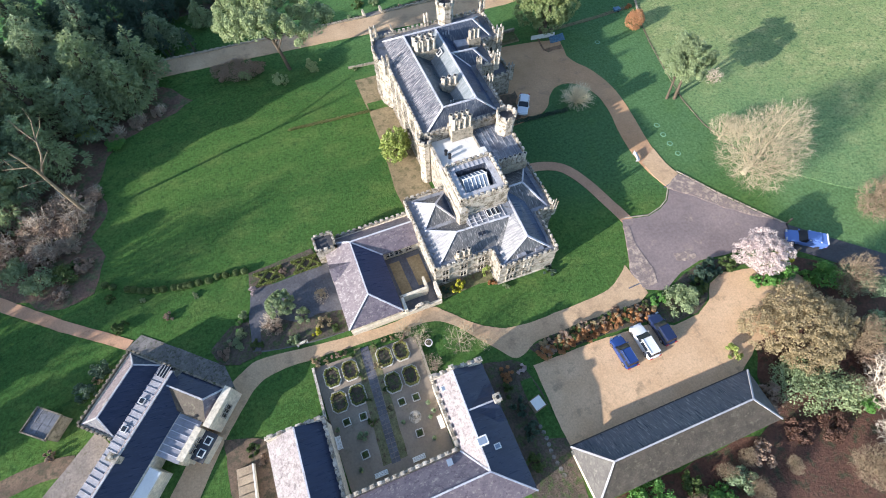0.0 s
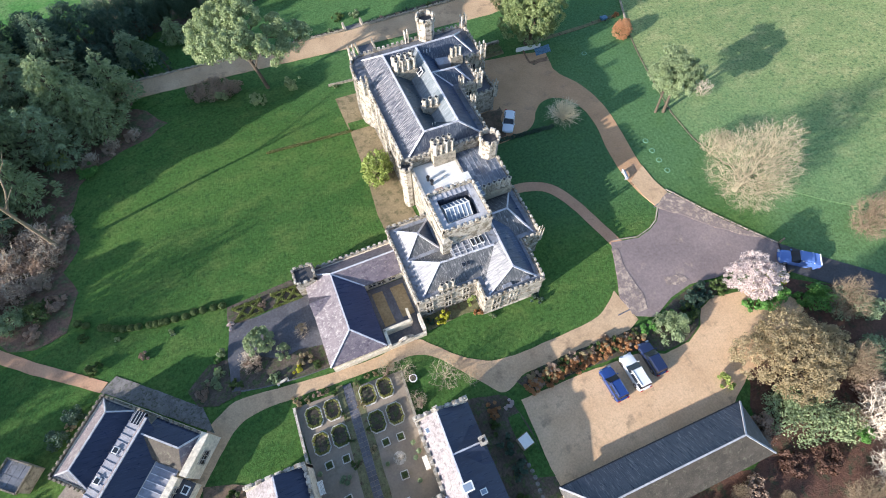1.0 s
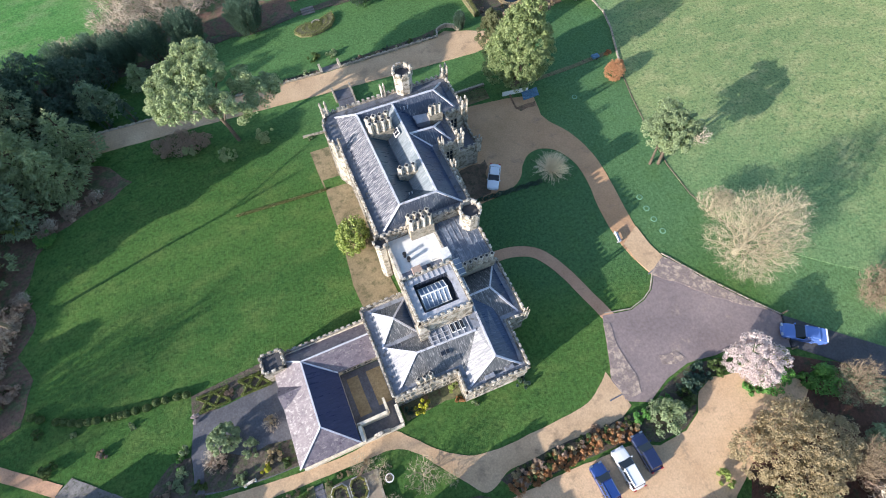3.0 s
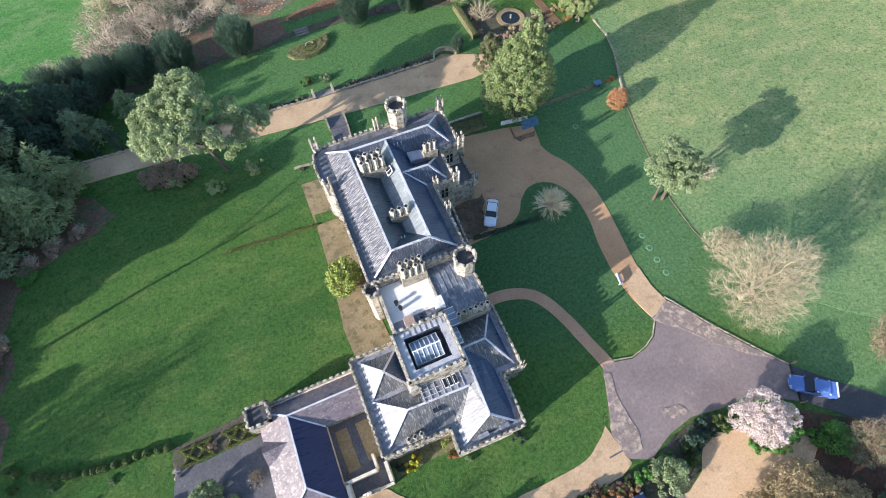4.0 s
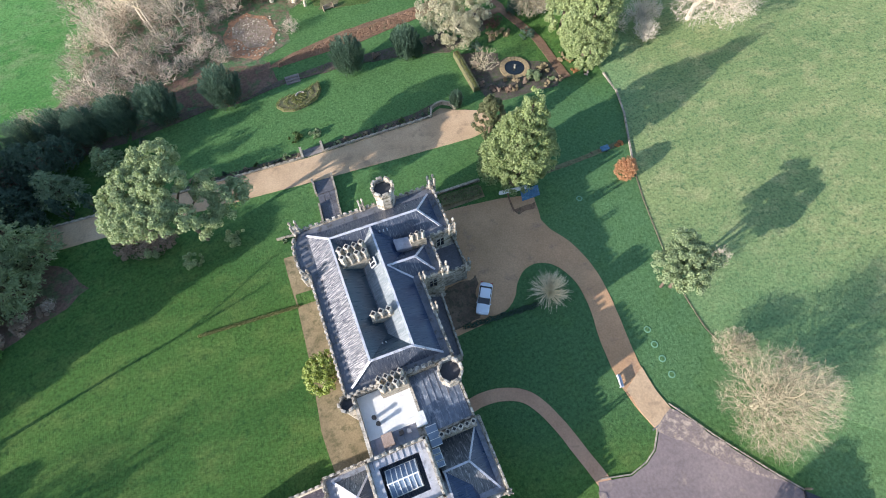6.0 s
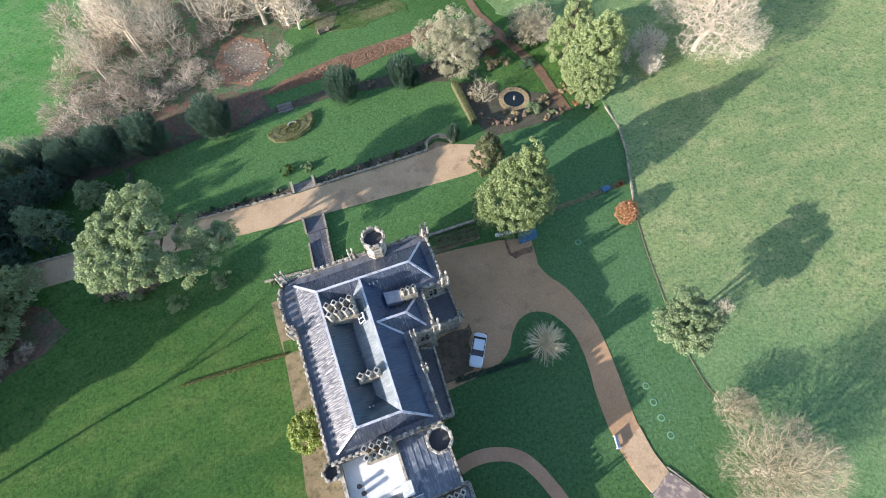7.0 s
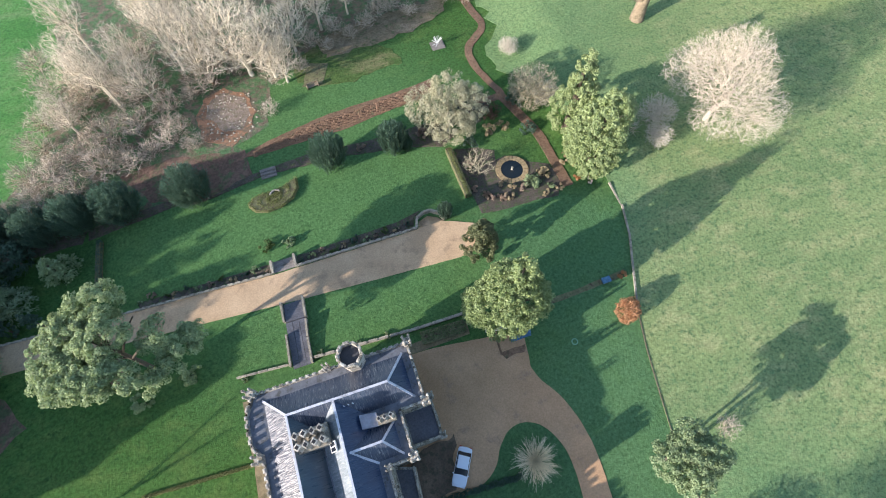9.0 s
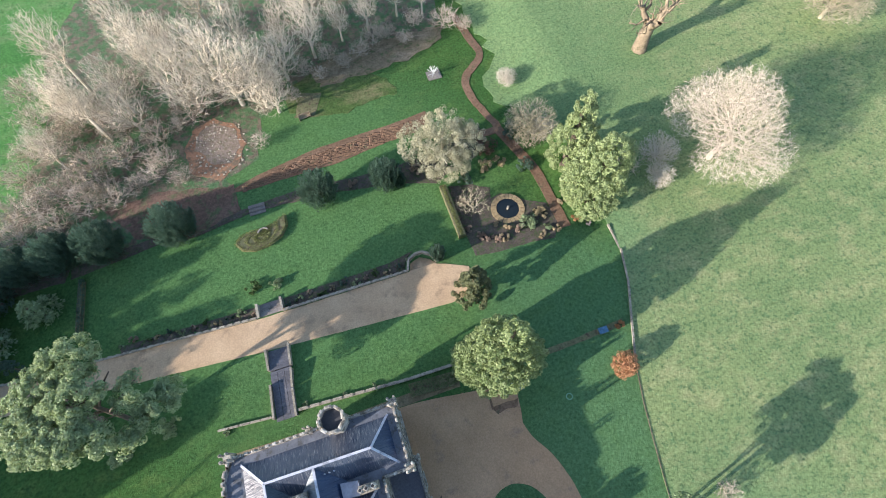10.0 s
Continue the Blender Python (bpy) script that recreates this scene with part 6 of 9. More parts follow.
for p, q in (((-9.0, 13.4), (-8.9, 20.2)), ((4.2, 12.8), (4.5, 19.4))):
    bm = bmesh.new()
    bar(bm, (*p, 0.25), (*q, 0.25), 0.22, 0.5)
    s = part("wall_run", bm, OLDSTONE, gw, **W)
    bm = bmesh.new()
    bar(bm, (*p, 0.54), (*q, 0.54), 0.3, 0.08)
    part("coping", bm, STONE if p[0] < -8.95 else OLDSTONE, s)
for k, (x, y, lv) in enumerate(((-8.2, 20.4, L_DRY), (-7.0, 20.5, L_OLIVE), (-5.8, 20.6, L_HEATH), (-4.6, 20.7, L_OLIVE), (-3.7, 20.0, L_BOX), (-0.8, 20.2, L_BOX), (0.4, 20.4, L_OLIVE), (1.6, 20.2, L_OLIVE), (2.8, 20.0, L_HEATH), (-3.7, 17.0, L_BOX), (-3.9, 14.2, L_BOX), (-1.2, 17.4, L_OLIVE), (-1.4, 14.6, L_BOX), (-1.5, 12.2, L_OLIVE), (-4.0, 11.4, L_BOX))):
    GARDEN_SHRUBS.append((x, y, 0.42 + 0.1 * (k % 3), lv))
# flagged centre path, stone by stone
gp = tagged(new("garden_flags"), "dark flagstone path through the walled garden", "path", kind="structure")
for k in range(26):
    y = 20.5 - k * 0.55
    cx = -2.25 - 0.5 * k / 26
    for j in range(2):
        bm = bmesh.new()
        box(bm, cx - 0.52 + j * 0.53, y - 0.5, 0.06, cx - 0.02 + j * 0.53, y, 0.1 + 0.01 * random.random())
        part("flagstone", bm, DARKPAVE, gp)


# ---- trees and shrubs ----
def tube_into(verts, faces, p, q, r0, r1, n):
    d = (q - p).normalized()
    s = d.cross(Vector((0.3, 0.9, 0.2))).normalized()
    u = d.cross(s)
    b = len(verts)
    for c, r in ((p, r0), (q, r1)):
        for k in range(n):
            a = 2 * math.pi * k / n
            verts.append(tuple(c + s * (r * math.cos(a)) + u * (r * math.sin(a))))
    for k in range(n):
        j = (k + 1) % n
        faces.append((b + k, b + j, b + n + j, b + n + k))


def limb_mesh(name, lines, material, n=7):
    """Tapered limbs: each a list of points and the first and last radius."""
    vs, fs = [], []
    for pts, r0, r1 in lines:
        m = len(pts) - 1
        for k in range(m):
            tube_into(vs, fs, Vector(pts[k]), Vector(pts[k + 1]), r0 + (r1 - r0) * k / m, r0 + (r1 - r0) * (k + 1) / m, n)
    return mesh_of(name, vs, fs, material, True)


def bare_meshes(seed, lobes, fork, bark, tips=1200, girth=0.34, fine=0.012, spray=3, blade=0.022, reach=0.5, stretch=0.4, crook=0.12, leader=0.0):
    """A leafless tree grown point by point through rounded lobes, each twig from the nearest branch: (trunk and limbs, branchwork).
    stretch: how much a short way back to the fork counts, which makes limbs straight and radial; leader: height of a straight main stem."""
    rng = np.random.default_rng(seed)
    L = np.array(lobes, float)
    vol = L[:, 3] * L[:, 4] * L[:, 5]
    pick = rng.choice(len(L), tips, p=vol / vol.sum())
    d = rng.normal(size=(tips, 3))
    d /= np.linalg.norm(d, axis=1, keepdims=True)
    ends = L[pick, :3] + d * L[pick, 3:] * rng.random((tips, 1)) ** 0.38
    ends[:, 2] = np.maximum(ends[:, 2], 0.3 * fork + 0.2)
    top = np.array((0.0, 0.0, fork))
    ends = ends[np.argsort(np.linalg.norm(ends - top, axis=1))]
    room = tips * 3 + 48
    node, way, par = np.zeros((room, 3)), np.zeros(room), np.full(room, -1)
    node[0], node[1], node[2] = (0, 0, -0.25), top * 0.5 + (0.1 * girth, 0.2 * girth, 0), top
    par[1], par[2] = 0, 1
    m = 3
    for k in range(int((leader - fork) / 0.7) if leader else 0):
        node[m] = top + (0.12 * math.sin(1.3 * k), 0.12 * math.cos(1.1 * k), 0.7 * (k + 1))
        way[m], par[m] = 0.7 * (k + 1), m - 1
        m += 1
    for e in ends:
        gap = np.linalg.norm(node[2:m] - e, axis=1)
        k = int(np.argmin(gap + stretch * way[2:m])) + 2
        far = gap[k - 2]
        if far > 0.9:              # a long reach bends on its way
            node[m] = (node[k] + e) / 2 + rng.normal(size=3) * crook * far
            way[m], par[m] = way[k] + far * 0.5, k
            k, m = m, m + 1
        node[m], way[m], par[m] = e, way[k] + np.linalg.norm(node[k] - e), k
        m += 1
    load = np.ones(m)
    for k in range(m - 1, 0, -1):
        load[par[k]] += load[k]
    power = math.log(girth / fine) / math.log(load[2])
    size = np.minimum(girth, fine * load ** power)
    heavy, light = ([], []), ([], [])
    tube_into(*heavy, Vector(node[0]), Vector(node[1]), girth * 1.35, girth * 1.05, 9)
    tube_into(*heavy, Vector(node[1]), Vector(node[2]), girth * 1.05, girth * 0.95, 9)
    for k in range(3, m):
        thick = size[k] > 0.045
        tube_into(*(heavy if thick else light), Vector(node[par[k]]), Vector(node[k]), min(size[par[k]], size[k] * 1.35), size[k], 6 if thick else 3)
    vs, fs = light
    a0, b0 = node[par[3:m]], node[3:m]
    run = b0 - a0
    run /= np.linalg.norm(run, axis=1, keepdims=True) + 1e-6
    thin = size[3:m] < fine * 5
    a0, b0, run = a0[thin], b0[thin], run[thin]
    n = len(a0)
    for _ in range(spray):         # the last fine shoots
        a = a0 + (b0 - a0) * rng.random((n, 1))
        g = run + rng.normal(size=(n, 3)) * 0.6
        g /= np.linalg.norm(g, axis=1, keepdims=True)
        b = a + g * reach * (0.5 + rng.random((n, 1)))
        w = np.cross(g, rng.normal(size=(n, 3)))
        w *= blade * 0.5 / np.linalg.norm(w, axis=1, keepdims=True)
        o = len(vs)
        vs.extend(map(tuple, np.stack([a - w, a + w, b + w * 0.5, b - w * 0.5], 1).reshape(-1, 3).tolist()))
        fs.extend((o + 4 * k, o + 4 * k + 1, o + 4 * k + 2, o + 4 * k + 3) for k in range(n))
    return mesh_of("trunk", *heavy, bark, True), mesh_of("branchwork", *light, bark)


def bare_tree(name, x, y, meshes, label, category="tree", group="", turn=0.0, size=1.0, lean=(0, 0)):
    t = thing(name, (x, y, land(x, y) - 0.05), label, category, group)
    t.matrix_basis = pose(x, y, land(x, y) - 0.05, lean[0], lean[1], turn) @ Matrix.Scale(size, 4)
    part("trunk", meshes[0], None, t)
    tagged(part("branchwork", meshes[1], None, t), kind="stuff")
    return t


def leaf_tree(name, x, y, lobes, n, size, leaves, label, limbs=None, seed=1, clump=0.0, clumps=0, up=0.2, inner=0.72, category="tree", group="", bark=None, aspect=0.6, grain=None):
    """A tree whose lobes and limbs are given from its foot."""
    t = thing(name, (x, y, land(x, y)), label, category, group)
    if limbs is None:
        cz = max(l[2] for l in lobes)
        limbs = [([(0, 0, -0.2), (0.1, 0.05, cz * 0.35), (0, 0, cz * 0.9)], 0.05 * cz, 0.02 * cz)]
        limbs += [([(0.05, 0, cz * 0.4), (l[0] * 0.5, l[1] * 0.5, cz * 0.4 + (l[2] - cz * 0.4) * 0.6), l[:3]], 0.022 * cz, 0.008 * cz) for l in lobes]
    part("trunk", limb_mesh("trunk", limbs, bark or BARK), None, t)
    tagged(part("crown", leaf_mesh("crown", lobes, n, size, leaves, seed, clump, clumps, up, inner, aspect, 0.9, grain), None, t), kind="stuff")
    return t


def plume_mesh(name, r, h, n, material, seed, plumes=72):
    """An upright yew: plumes that rise and lean outwards from one foot, each thick with long sprays."""
    rng = np.random.default_rng(seed)
    rr = np.sqrt((np.arange(plumes) + 0.5) / plumes)
    a = 2.4 * np.arange(plumes) + rng.normal(size=plumes) * 0.2
    flat = np.stack([np.cos(a), np.sin(a), np.zeros(plumes)], 1)
    foot = flat * (rr * r * 0.42)[:, None]
    head = flat * (rr * r * 0.84)[:, None] + np.array((0, 0, 1.0)) * (h * 0.97 * (1 - 0.42 * rr ** 2.2) * (0.95 + 0.08 * rng.random(plumes)))[:, None]
    k = rng.choice(plumes, n, p=(0.4 + rr) / (0.4 + rr).sum())
    f = 0.1 + 0.9 * rng.random(n) ** 0.75
    off = rng.normal(size=(n, 3))
    off /= np.linalg.norm(off, axis=1, keepdims=True)
    wide = 0.14 * r * np.clip(1.35 - f, 0.1, 1) ** 0.5 * rng.random(n) ** 0.35
    c = foot[k] + (head - foot)[k] * f[:, None] + off * wide[:, None]
    c[:, 2] = np.maximum(c[:, 2], 0.15)
    t = (head - foot)[k] / np.linalg.norm((head - foot)[k], axis=1, keepdims=True) + off * 0.3 + rng.normal(size=(n, 3)) * 0.15
    t /= np.linalg.norm(t, axis=1, keepdims=True)
    b = np.cross(off + flat[k] * 0.4, t)
    b /= np.linalg.norm(b, axis=1, keepdims=True) + 1e-6
    s = 0.19 * (0.6 + 0.8 * rng.random((n, 1)))
    q = np.cross(t, b) * s * 0.1
    v = np.stack([c - t * s, c - b * s * 0.3 + q, c + t * s, c + b * s * 0.3 + q], 1).reshape(-1, 3)
    return mesh_of(name, v.tolist(), np.arange(4 * n).reshape(-1, 4).tolist(), material)


def bush(name, x, y, r, h, n, size, leaves, label, seed=1, group="", ry=None, stems=True, z=None):
    rng = random.Random(seed)
    lobes = [(0, 0, h * 0.5, r * 0.8, (ry or r) * 0.8, h * 0.5)]
    for k in range(6):
        a = rng.uniform(0, 6.28)
        q = rng.uniform(0.35, 0.6)
        lobes.append((r * 0.55 * math.cos(a), (ry or r) * 0.55 * math.sin(a), h * rng.uniform(0.35, 0.65), r * q, (ry or r) * q, h * rng.uniform(0.28, 0.42)))
    t = thing(name, (x, y, land(x, y) if z is None else z), label, "shrub", group)
    part("stem", limb_mesh("stem", [([(0, 0, -0.1), (0.02, 0, h * 0.5)], 0.05, 0.02)] + [([(0, 0, 0.05), (l[0] * 0.7, l[1] * 0.7, l[2])], 0.03, 0.012) for l in lobes[1:]], BARK, 5), None, t)
    tagged(part("foliage", leaf_mesh("foliage", lobes, n, size, leaves, seed, r * 0.22, max(8, int(12 * r * r)), 0.25, 0.6), None, t), kind="stuff")
    return t


# umbrella pine on the west lawn
leaf_tree("stone_pine", 0.6, 75.4, [(-3.4, 3.8, 11.6, 3.8, 3.4, 1.9), (-6.0, 2.4, 11.0, 3.0, 3.0, 1.8), (-0.8, 6.4, 12.2, 3.4, 2.7, 1.9), (-5.0, -0.8, 10.8, 3.6, 3.2, 1.8), (-0.2, 2.6, 12.4, 3.4, 3.2, 1.9), (-7.0, 0.4, 10.2, 2.2, 2.4, 1.5), (-2.2, -2.0, 11.2, 3.4, 3.0, 1.7), (0.6, -3.2, 10.6, 2.4, 2.0, 1.4),
          (5.2, 1.2, 10.0, 2.6, 2.2, 1.4), (6.6, -1.6, 9.0, 2.4, 2.0, 1.2), (3.0, -4.0, 8.8, 1.8, 1.4, 1.1), (8.2, 0.4, 8.6, 1.6, 1.5, 1.1)], 56000, 0.145, L_PINE, "broad umbrella pine with bare leaning trunk on the lawn",
          [([(0, 0, -0.2), (-0.6, 0.9, 3.2), (-1.4, 1.8, 6.4), (-1.9, 2.5, 8.2)], 0.34, 0.24), ([(-1.4, 1.8, 6.4), (-2.8, 3.0, 9.2), (-4.0, 4.0, 11.0)], 0.24, 0.1), ([(-1.9, 2.5, 8.2), (-1.6, 5.0, 10.4), (-1.4, 7.2, 11.8)], 0.22, 0.08),
           ([(-1.8, 2.3, 7.4), (-4.4, 2.7, 9.2), (-7, 3.0, 10.5)], 0.2, 0.07), ([(-1.2, 1.5, 5.4), (-3.6, 0.7, 8.4), (-5.4, 0.1, 10.2)], 0.18, 0.07), ([(-1.4, 1.8, 6.2), (0.8, 3.2, 9.2), (2.6, 4.2, 10.6)], 0.2, 0.07),
           ([(-0.9, 1.3, 5.0), (2.6, 2.0, 8.0), (5.0, 2.7, 9.6)], 0.17, 0.06), ([(-0.6, 1.0, 4.0), (0.8, -0.2, 7.4), (1.6, -0.8, 9.6)], 0.12, 0.05), ([(2.6, 2.0, 8.0), (4.4, 0.8, 8.4), (5.6, -0.1, 8.8)], 0.1, 0.04)], 11, 0.66, 430, 0.5, 0.72)
for k, (x, y, r) in enumerate(((-8.8, 78.0, 2.8), (-1.5, 71.7, 1.4), (4.9, 73.6, 1.5), (-11.3, 78.4, 1.8), (-5.6, 77.0, 2.0), (-7.4, 75.6, 1.2))):
    bush("shrub", x, y, r, 2.0, int(1500 * r), 0.1, L_HEATH if k in (0, 3, 4) else L_PINE, "brown twiggy shrub under the pine" if k in (0, 3, 4) else "grey-green pine seedling on the lawn", 200 + k)

# broad evergreen beside the forecourt, with a dark holly behind it
leaf_tree("evergreen_oak", 47.4, 66.9, [(0, 0, 8.0, 5.0, 4.6, 6.4), (-2.9, 0.8, 6.0, 3.0, 3.0, 4.6), (2.9, -0.6, 6.6, 3.0, 3.0, 4.6), (0.6, 1.8, 9.0, 3.0, 2.6, 4.8), (-0.6, -2.2, 5.4, 3.2, 2.0, 4.2), (1.2, 0.2, 13.2, 2.2, 2.0, 3.6), (-1.0, 0.2, 12.0, 2.4, 2.2, 3.6), (1.1, 0.4, 16.4, 1.3, 1.3, 3.0)], 52000, 0.135, L_OAK, "tall dense evergreen oak with pale green leaves", None, 12, 0.42, 900, 0.25)
leaf_tree("holly", 48.2, 77.8, [(0, 0, 2.6, 2.9, 2.7, 2.6), (0.2, 0.3, 4.4, 2.2, 2.1, 2.4), (0.3, 0.4, 6.0, 1.4, 1.4, 1.5)], 14000, 0.13, leafy("holly_leaves", (0.085, 0.105, 0.045), (0.25, 0.27, 0.135)), "dark rounded holly beside the terrace walk", None, 13, 0.4, 110, 0.25)
# yellow-green evergreens at the corner of the pond garden
leaf_tree("cedar", 71.2, 87.4, [(0, -0.4, 4.4, 4.8, 4.8, 4.4), (0.4, 0.4, 7.8, 4.2, 4.0, 4.6), (2.6, 0.8, 9.0, 2.8, 2.6, 4.6), (-2.6, 0.4, 6.6, 2.8, 2.8, 4.2), (-0.8, -2.8, 3.4, 3.2, 2.2, 3.2), (1.0, 0.4, 12.0, 2.2, 2.2, 3.2), (-0.8, 0.8, 10.6, 2.2, 2.2, 3.2)], 48000, 0.135, L_LIME, "bushy yellow-green evergreen tree by the garden corner", None, 14, 0.42, 850, 0.2)
leaf_tree("cedar", 70.8, 95.0, [(0, 0, 4.6, 3.9, 3.6, 4.6), (0.3, -0.6, 8.0, 3.2, 3.2, 4.0), (0.6, 0.2, 11.6, 2.0, 2.0, 3.2), (0.7, 0.4, 14.4, 1.0, 1.0, 2.0)], 30000, 0.13, L_LIME, "tall thinner grey-green evergreen behind the cedar", None, 19, 0.45, 260, 0.2)
# round tree at the field wall
leaf_tree("holm_oak", 60.2, 42.7, [(-1.1, 0.4, 8.5, 3.3, 3.1, 2.0), (-3.4, 1.1, 7.8, 2.1, 2.1, 1.5), (1.2, 0.1, 8.0, 2.4, 2.3, 1.6), (-0.5, 2.5, 9.0, 2.1, 2.0, 1.5), (-1.7, -1.5, 7.6, 2.1, 2.0, 1.4), (-1.0, -0.6, 6.9, 2.5, 2.4, 1.2)], 29000, 0.11, L_GREYGREEN, "round grey-green oak on two bare stems by the field wall",
          [([(0, 0, -0.2), (-0.1, 0.3, 3.4), (-0.6, 0.6, 8.2)], 0.3, 0.12), ([(-1.2, 0.5, -0.2), (-1.4, 0.7, 3.0), (-1.7, 0.8, 7.6)], 0.24, 0.1), ([(-0.1, 0.3, 4.2), (0.5, 0.3, 6.4), (1.1, 0.2, 7.8)], 0.12, 0.05), ([(-1.4, 0.7, 3.8), (-2.6, 1.0, 6.0), (-3.3, 1.1, 7.4)], 0.1, 0.05)], 15, 0.45, 300, 0.3, bark=BARK)
BARE_DOME = bare_meshes(21, [(0, 1.0, 9.4, 5.6, 5.4, 4.6), (-4.6, 2.6, 6.6, 3.4, 3.4, 3.2), (5.2, -2.6, 5.8, 3.6, 3.4, 3.0), (2.2, 5.0, 7.4, 3.6, 3.4, 3.6), (-2.0, -5.0, 4.8, 3.6, 3.2, 2.8), (4.8, 2.4, 7.4, 3.2, 3.0, 3.0), (-5.0, -2.2, 5.8, 3.2, 3.2, 3.0), (0.4, 0.8, 12.6, 3.6, 3.4, 2.2), (2.2, -5.2, 5.0, 2.6, 2.6, 2.4)], 2.4, OAKBARK, 7600, 0.34, 0.0078, 4, 0.019, 0.5, 0.22, 0.15)
BARE_WIDE = bare_meshes(22, [(0, 0, 4.6, 6.4, 6.2, 3.2), (0.4, 0, 7.0, 6.0, 5.6, 3.4), (0, 0.4, 9.6, 4.6, 4.4, 3.0), (0, 0, 12.0, 2.8, 2.6, 2.4), (-2.6, -1.0, 4.6, 4.2, 4.2, 3.0)], 1.8, MEADOWBARK, 1500, 0.36, 0.0115, 8, 0.018, 1.0, 0.45, 0.025, 13.8)
BARE_FAN = bare_meshes(27, [(0, 0, 9.5, 6.0, 5.8, 5.5), (2.6, 1.4, 11.5, 4.2, 4.0, 4.2), (-2.8, -0.8, 11.0, 4.2, 4.0, 4.2), (0.2, 2.6, 7.0, 4.6, 4.2, 4.0), (0, -2.4, 7.4, 4.4, 4.2, 4.0), (0, 0, 14.6, 3.0, 3.0, 2.2)], 1.6, GREYBARK, 950, 0.36, 0.018, 3, 0.030, 0.8, 0.55, 0.09)
BARE_TALL = bare_meshes(23, [(0, 0, 9.5, 3.6, 3.6, 5.0), (0.8, 0.6, 12.5, 2.6, 2.6, 3.2), (-0.8, -0.4, 7.0, 3.0, 3.0, 3.0)], 4.4, GREYBARK, 800, 0.27, 0.015, 4, 0.026, 0.7, 0.5, 0.08)
BARE_THIN = bare_meshes(31, [(0, 0, 2.3, 2.3, 2.2, 1.6), (0.7, 0.5, 1.8, 1.6, 1.6, 1.2)], 0.5, MEADOWBARK, 260, 0.09, 0.012, 3, 0.02, 0.35, 0.4)
BARE_POLE = bare_meshes(29, [(0, 0, 12.0, 3.4, 3.4, 4.2), (0.6, 0.4, 8.6, 2.6, 2.6, 2.4)], 6.4, GREYBARK, 560, 0.22, 0.014, 4, 0.024, 0.7, 0.5, 0.08)
BARE_SNAG = bare_meshes(33, [(0.6, 0.4, 5.8, 2.6, 2.4, 2.4), (-1.8, -0.6, 4.4, 1.6, 1.4, 1.4), (2.6, 1.2, 4.8, 1.8, 1.6, 1.4)], 3.0, BROWNBARK, 90, 0.62, 0.03, 3, 0.03, 0.7, 0.5, 0.22)
BARE_SMALL = bare_meshes(24, [(0, 0, 2.2, 2.5, 2.4, 1.6), (0.8, 0.5, 1.8, 1.7, 1.7, 1.2), (-0.8, -0.5, 1.8, 1.7, 1.7, 1.2)], 0.5, PALEBARK, 900, 0.12, 0.014, 4, 0.024, 0.4, 0.5)
BARE_SHRUB = bare_meshes(25, [(0, 0, 1.2, 1.9, 1.8, 1.1), (0.6, 0.4, 1.6, 1.3, 1.2, 0.9)], 0.12, THICKETBARK, 260, 0.07, 0.014, 2, 0.030, 0.5, 0.5)
BARE_THICKET = bare_meshes(28, [(0, 0, 3.4, 3.4, 3.2, 2.6), (1.2, -0.8, 4.6, 2.2, 2.2, 2.0), (-1.2, 0.9, 3.0, 2.4, 2.4, 2.0)], 0.8, BROWNBARK, 1300, 0.16, 0.014, 4, 0.026, 0.6, 0.45)
BARE_ORCHARD = bare_meshes(32, [(0, 0, 3.4, 3.6, 3.4, 2.4), (1.2, -0.8, 4.2, 2.2, 2.2, 1.8)], 0.9, MEADOWBARK, 1200, 0.18, 0.016, 4, 0.028, 0.45, 0.35, 0.2)
BARE_BIG = bare_meshes(30, [(0, 0, 3.6, 3.6, 3.4, 2.8), (1.2, -0.8, 5.0, 2.2, 2.2, 2.0)], 1.0, PALEBARK, 700, 0.17, 0.016, 4, 0.026, 0.5, 0.4)


def shoots(seed, count, r, h, bark):
    """A pollarded shrub: straight shoots from one low stool."""
    rng = random.Random(seed)
    vs, fs, tv, tf = [], [], [], []
    tube_into(tv, tf, Vector((0, 0, -0.1)), Vector((0, 0, 0.4)), 0.22, 0.3, 8)
    for k in range(count):
        a, e = rng.uniform(0, 6.283), rng.uniform(0.02, 1.0) ** 0.7
        d = Vector((math.cos(a) * r * math.cos(e * 1.45), math.sin(a) * r * math.cos(e * 1.45), h * math.sin(e * 1.45) + 0.2)) * rng.uniform(0.75, 1.05)
        o = Vector((0, 0, 0.3)) + d.normalized() * 0.2
        m = o + d * 0.5 + Vector((rng.gauss(0, 0.06), rng.gauss(0, 0.06), 0.1))
        tube_into(vs, fs, o, m, 0.046, 0.036, 3), tube_into(vs, fs, m, o + d, 0.036, 0.018, 3)
        for _ in range(6):
            p = m.lerp(o + d, rng.random())
            tube_into(vs, fs, p, p + (d.normalized() + Vector((rng.gauss(0, 0.4), rng.gauss(0, 0.4), rng.gauss(0, 0.4)))) * 0.6, 0.015, 0.009, 3)
    return mesh_of("trunk", tv, tf, bark, True), mesh_of("branchwork", vs, fs, bark)


BARE_BALL = shoots(26, 230, 2.6, 2.3, PALESHOOT)
bare_tree("bare_tree", 60.7, 25.2, BARE_WIDE, "wide leafless pale-barked tree in the meadow", "tree", "", 30, 1.0)
bare_tree("bare_tree", 61.6, 32.4, BARE_ORCHARD, "small leafless beige tree by the field wall", "tree", "", 10, 0.78)
bare_tree("bare_tree", 93.4, 87.6, BARE_DOME, "great leafless dome-shaped oak in the meadow", "tree", "", 70, 1.2)
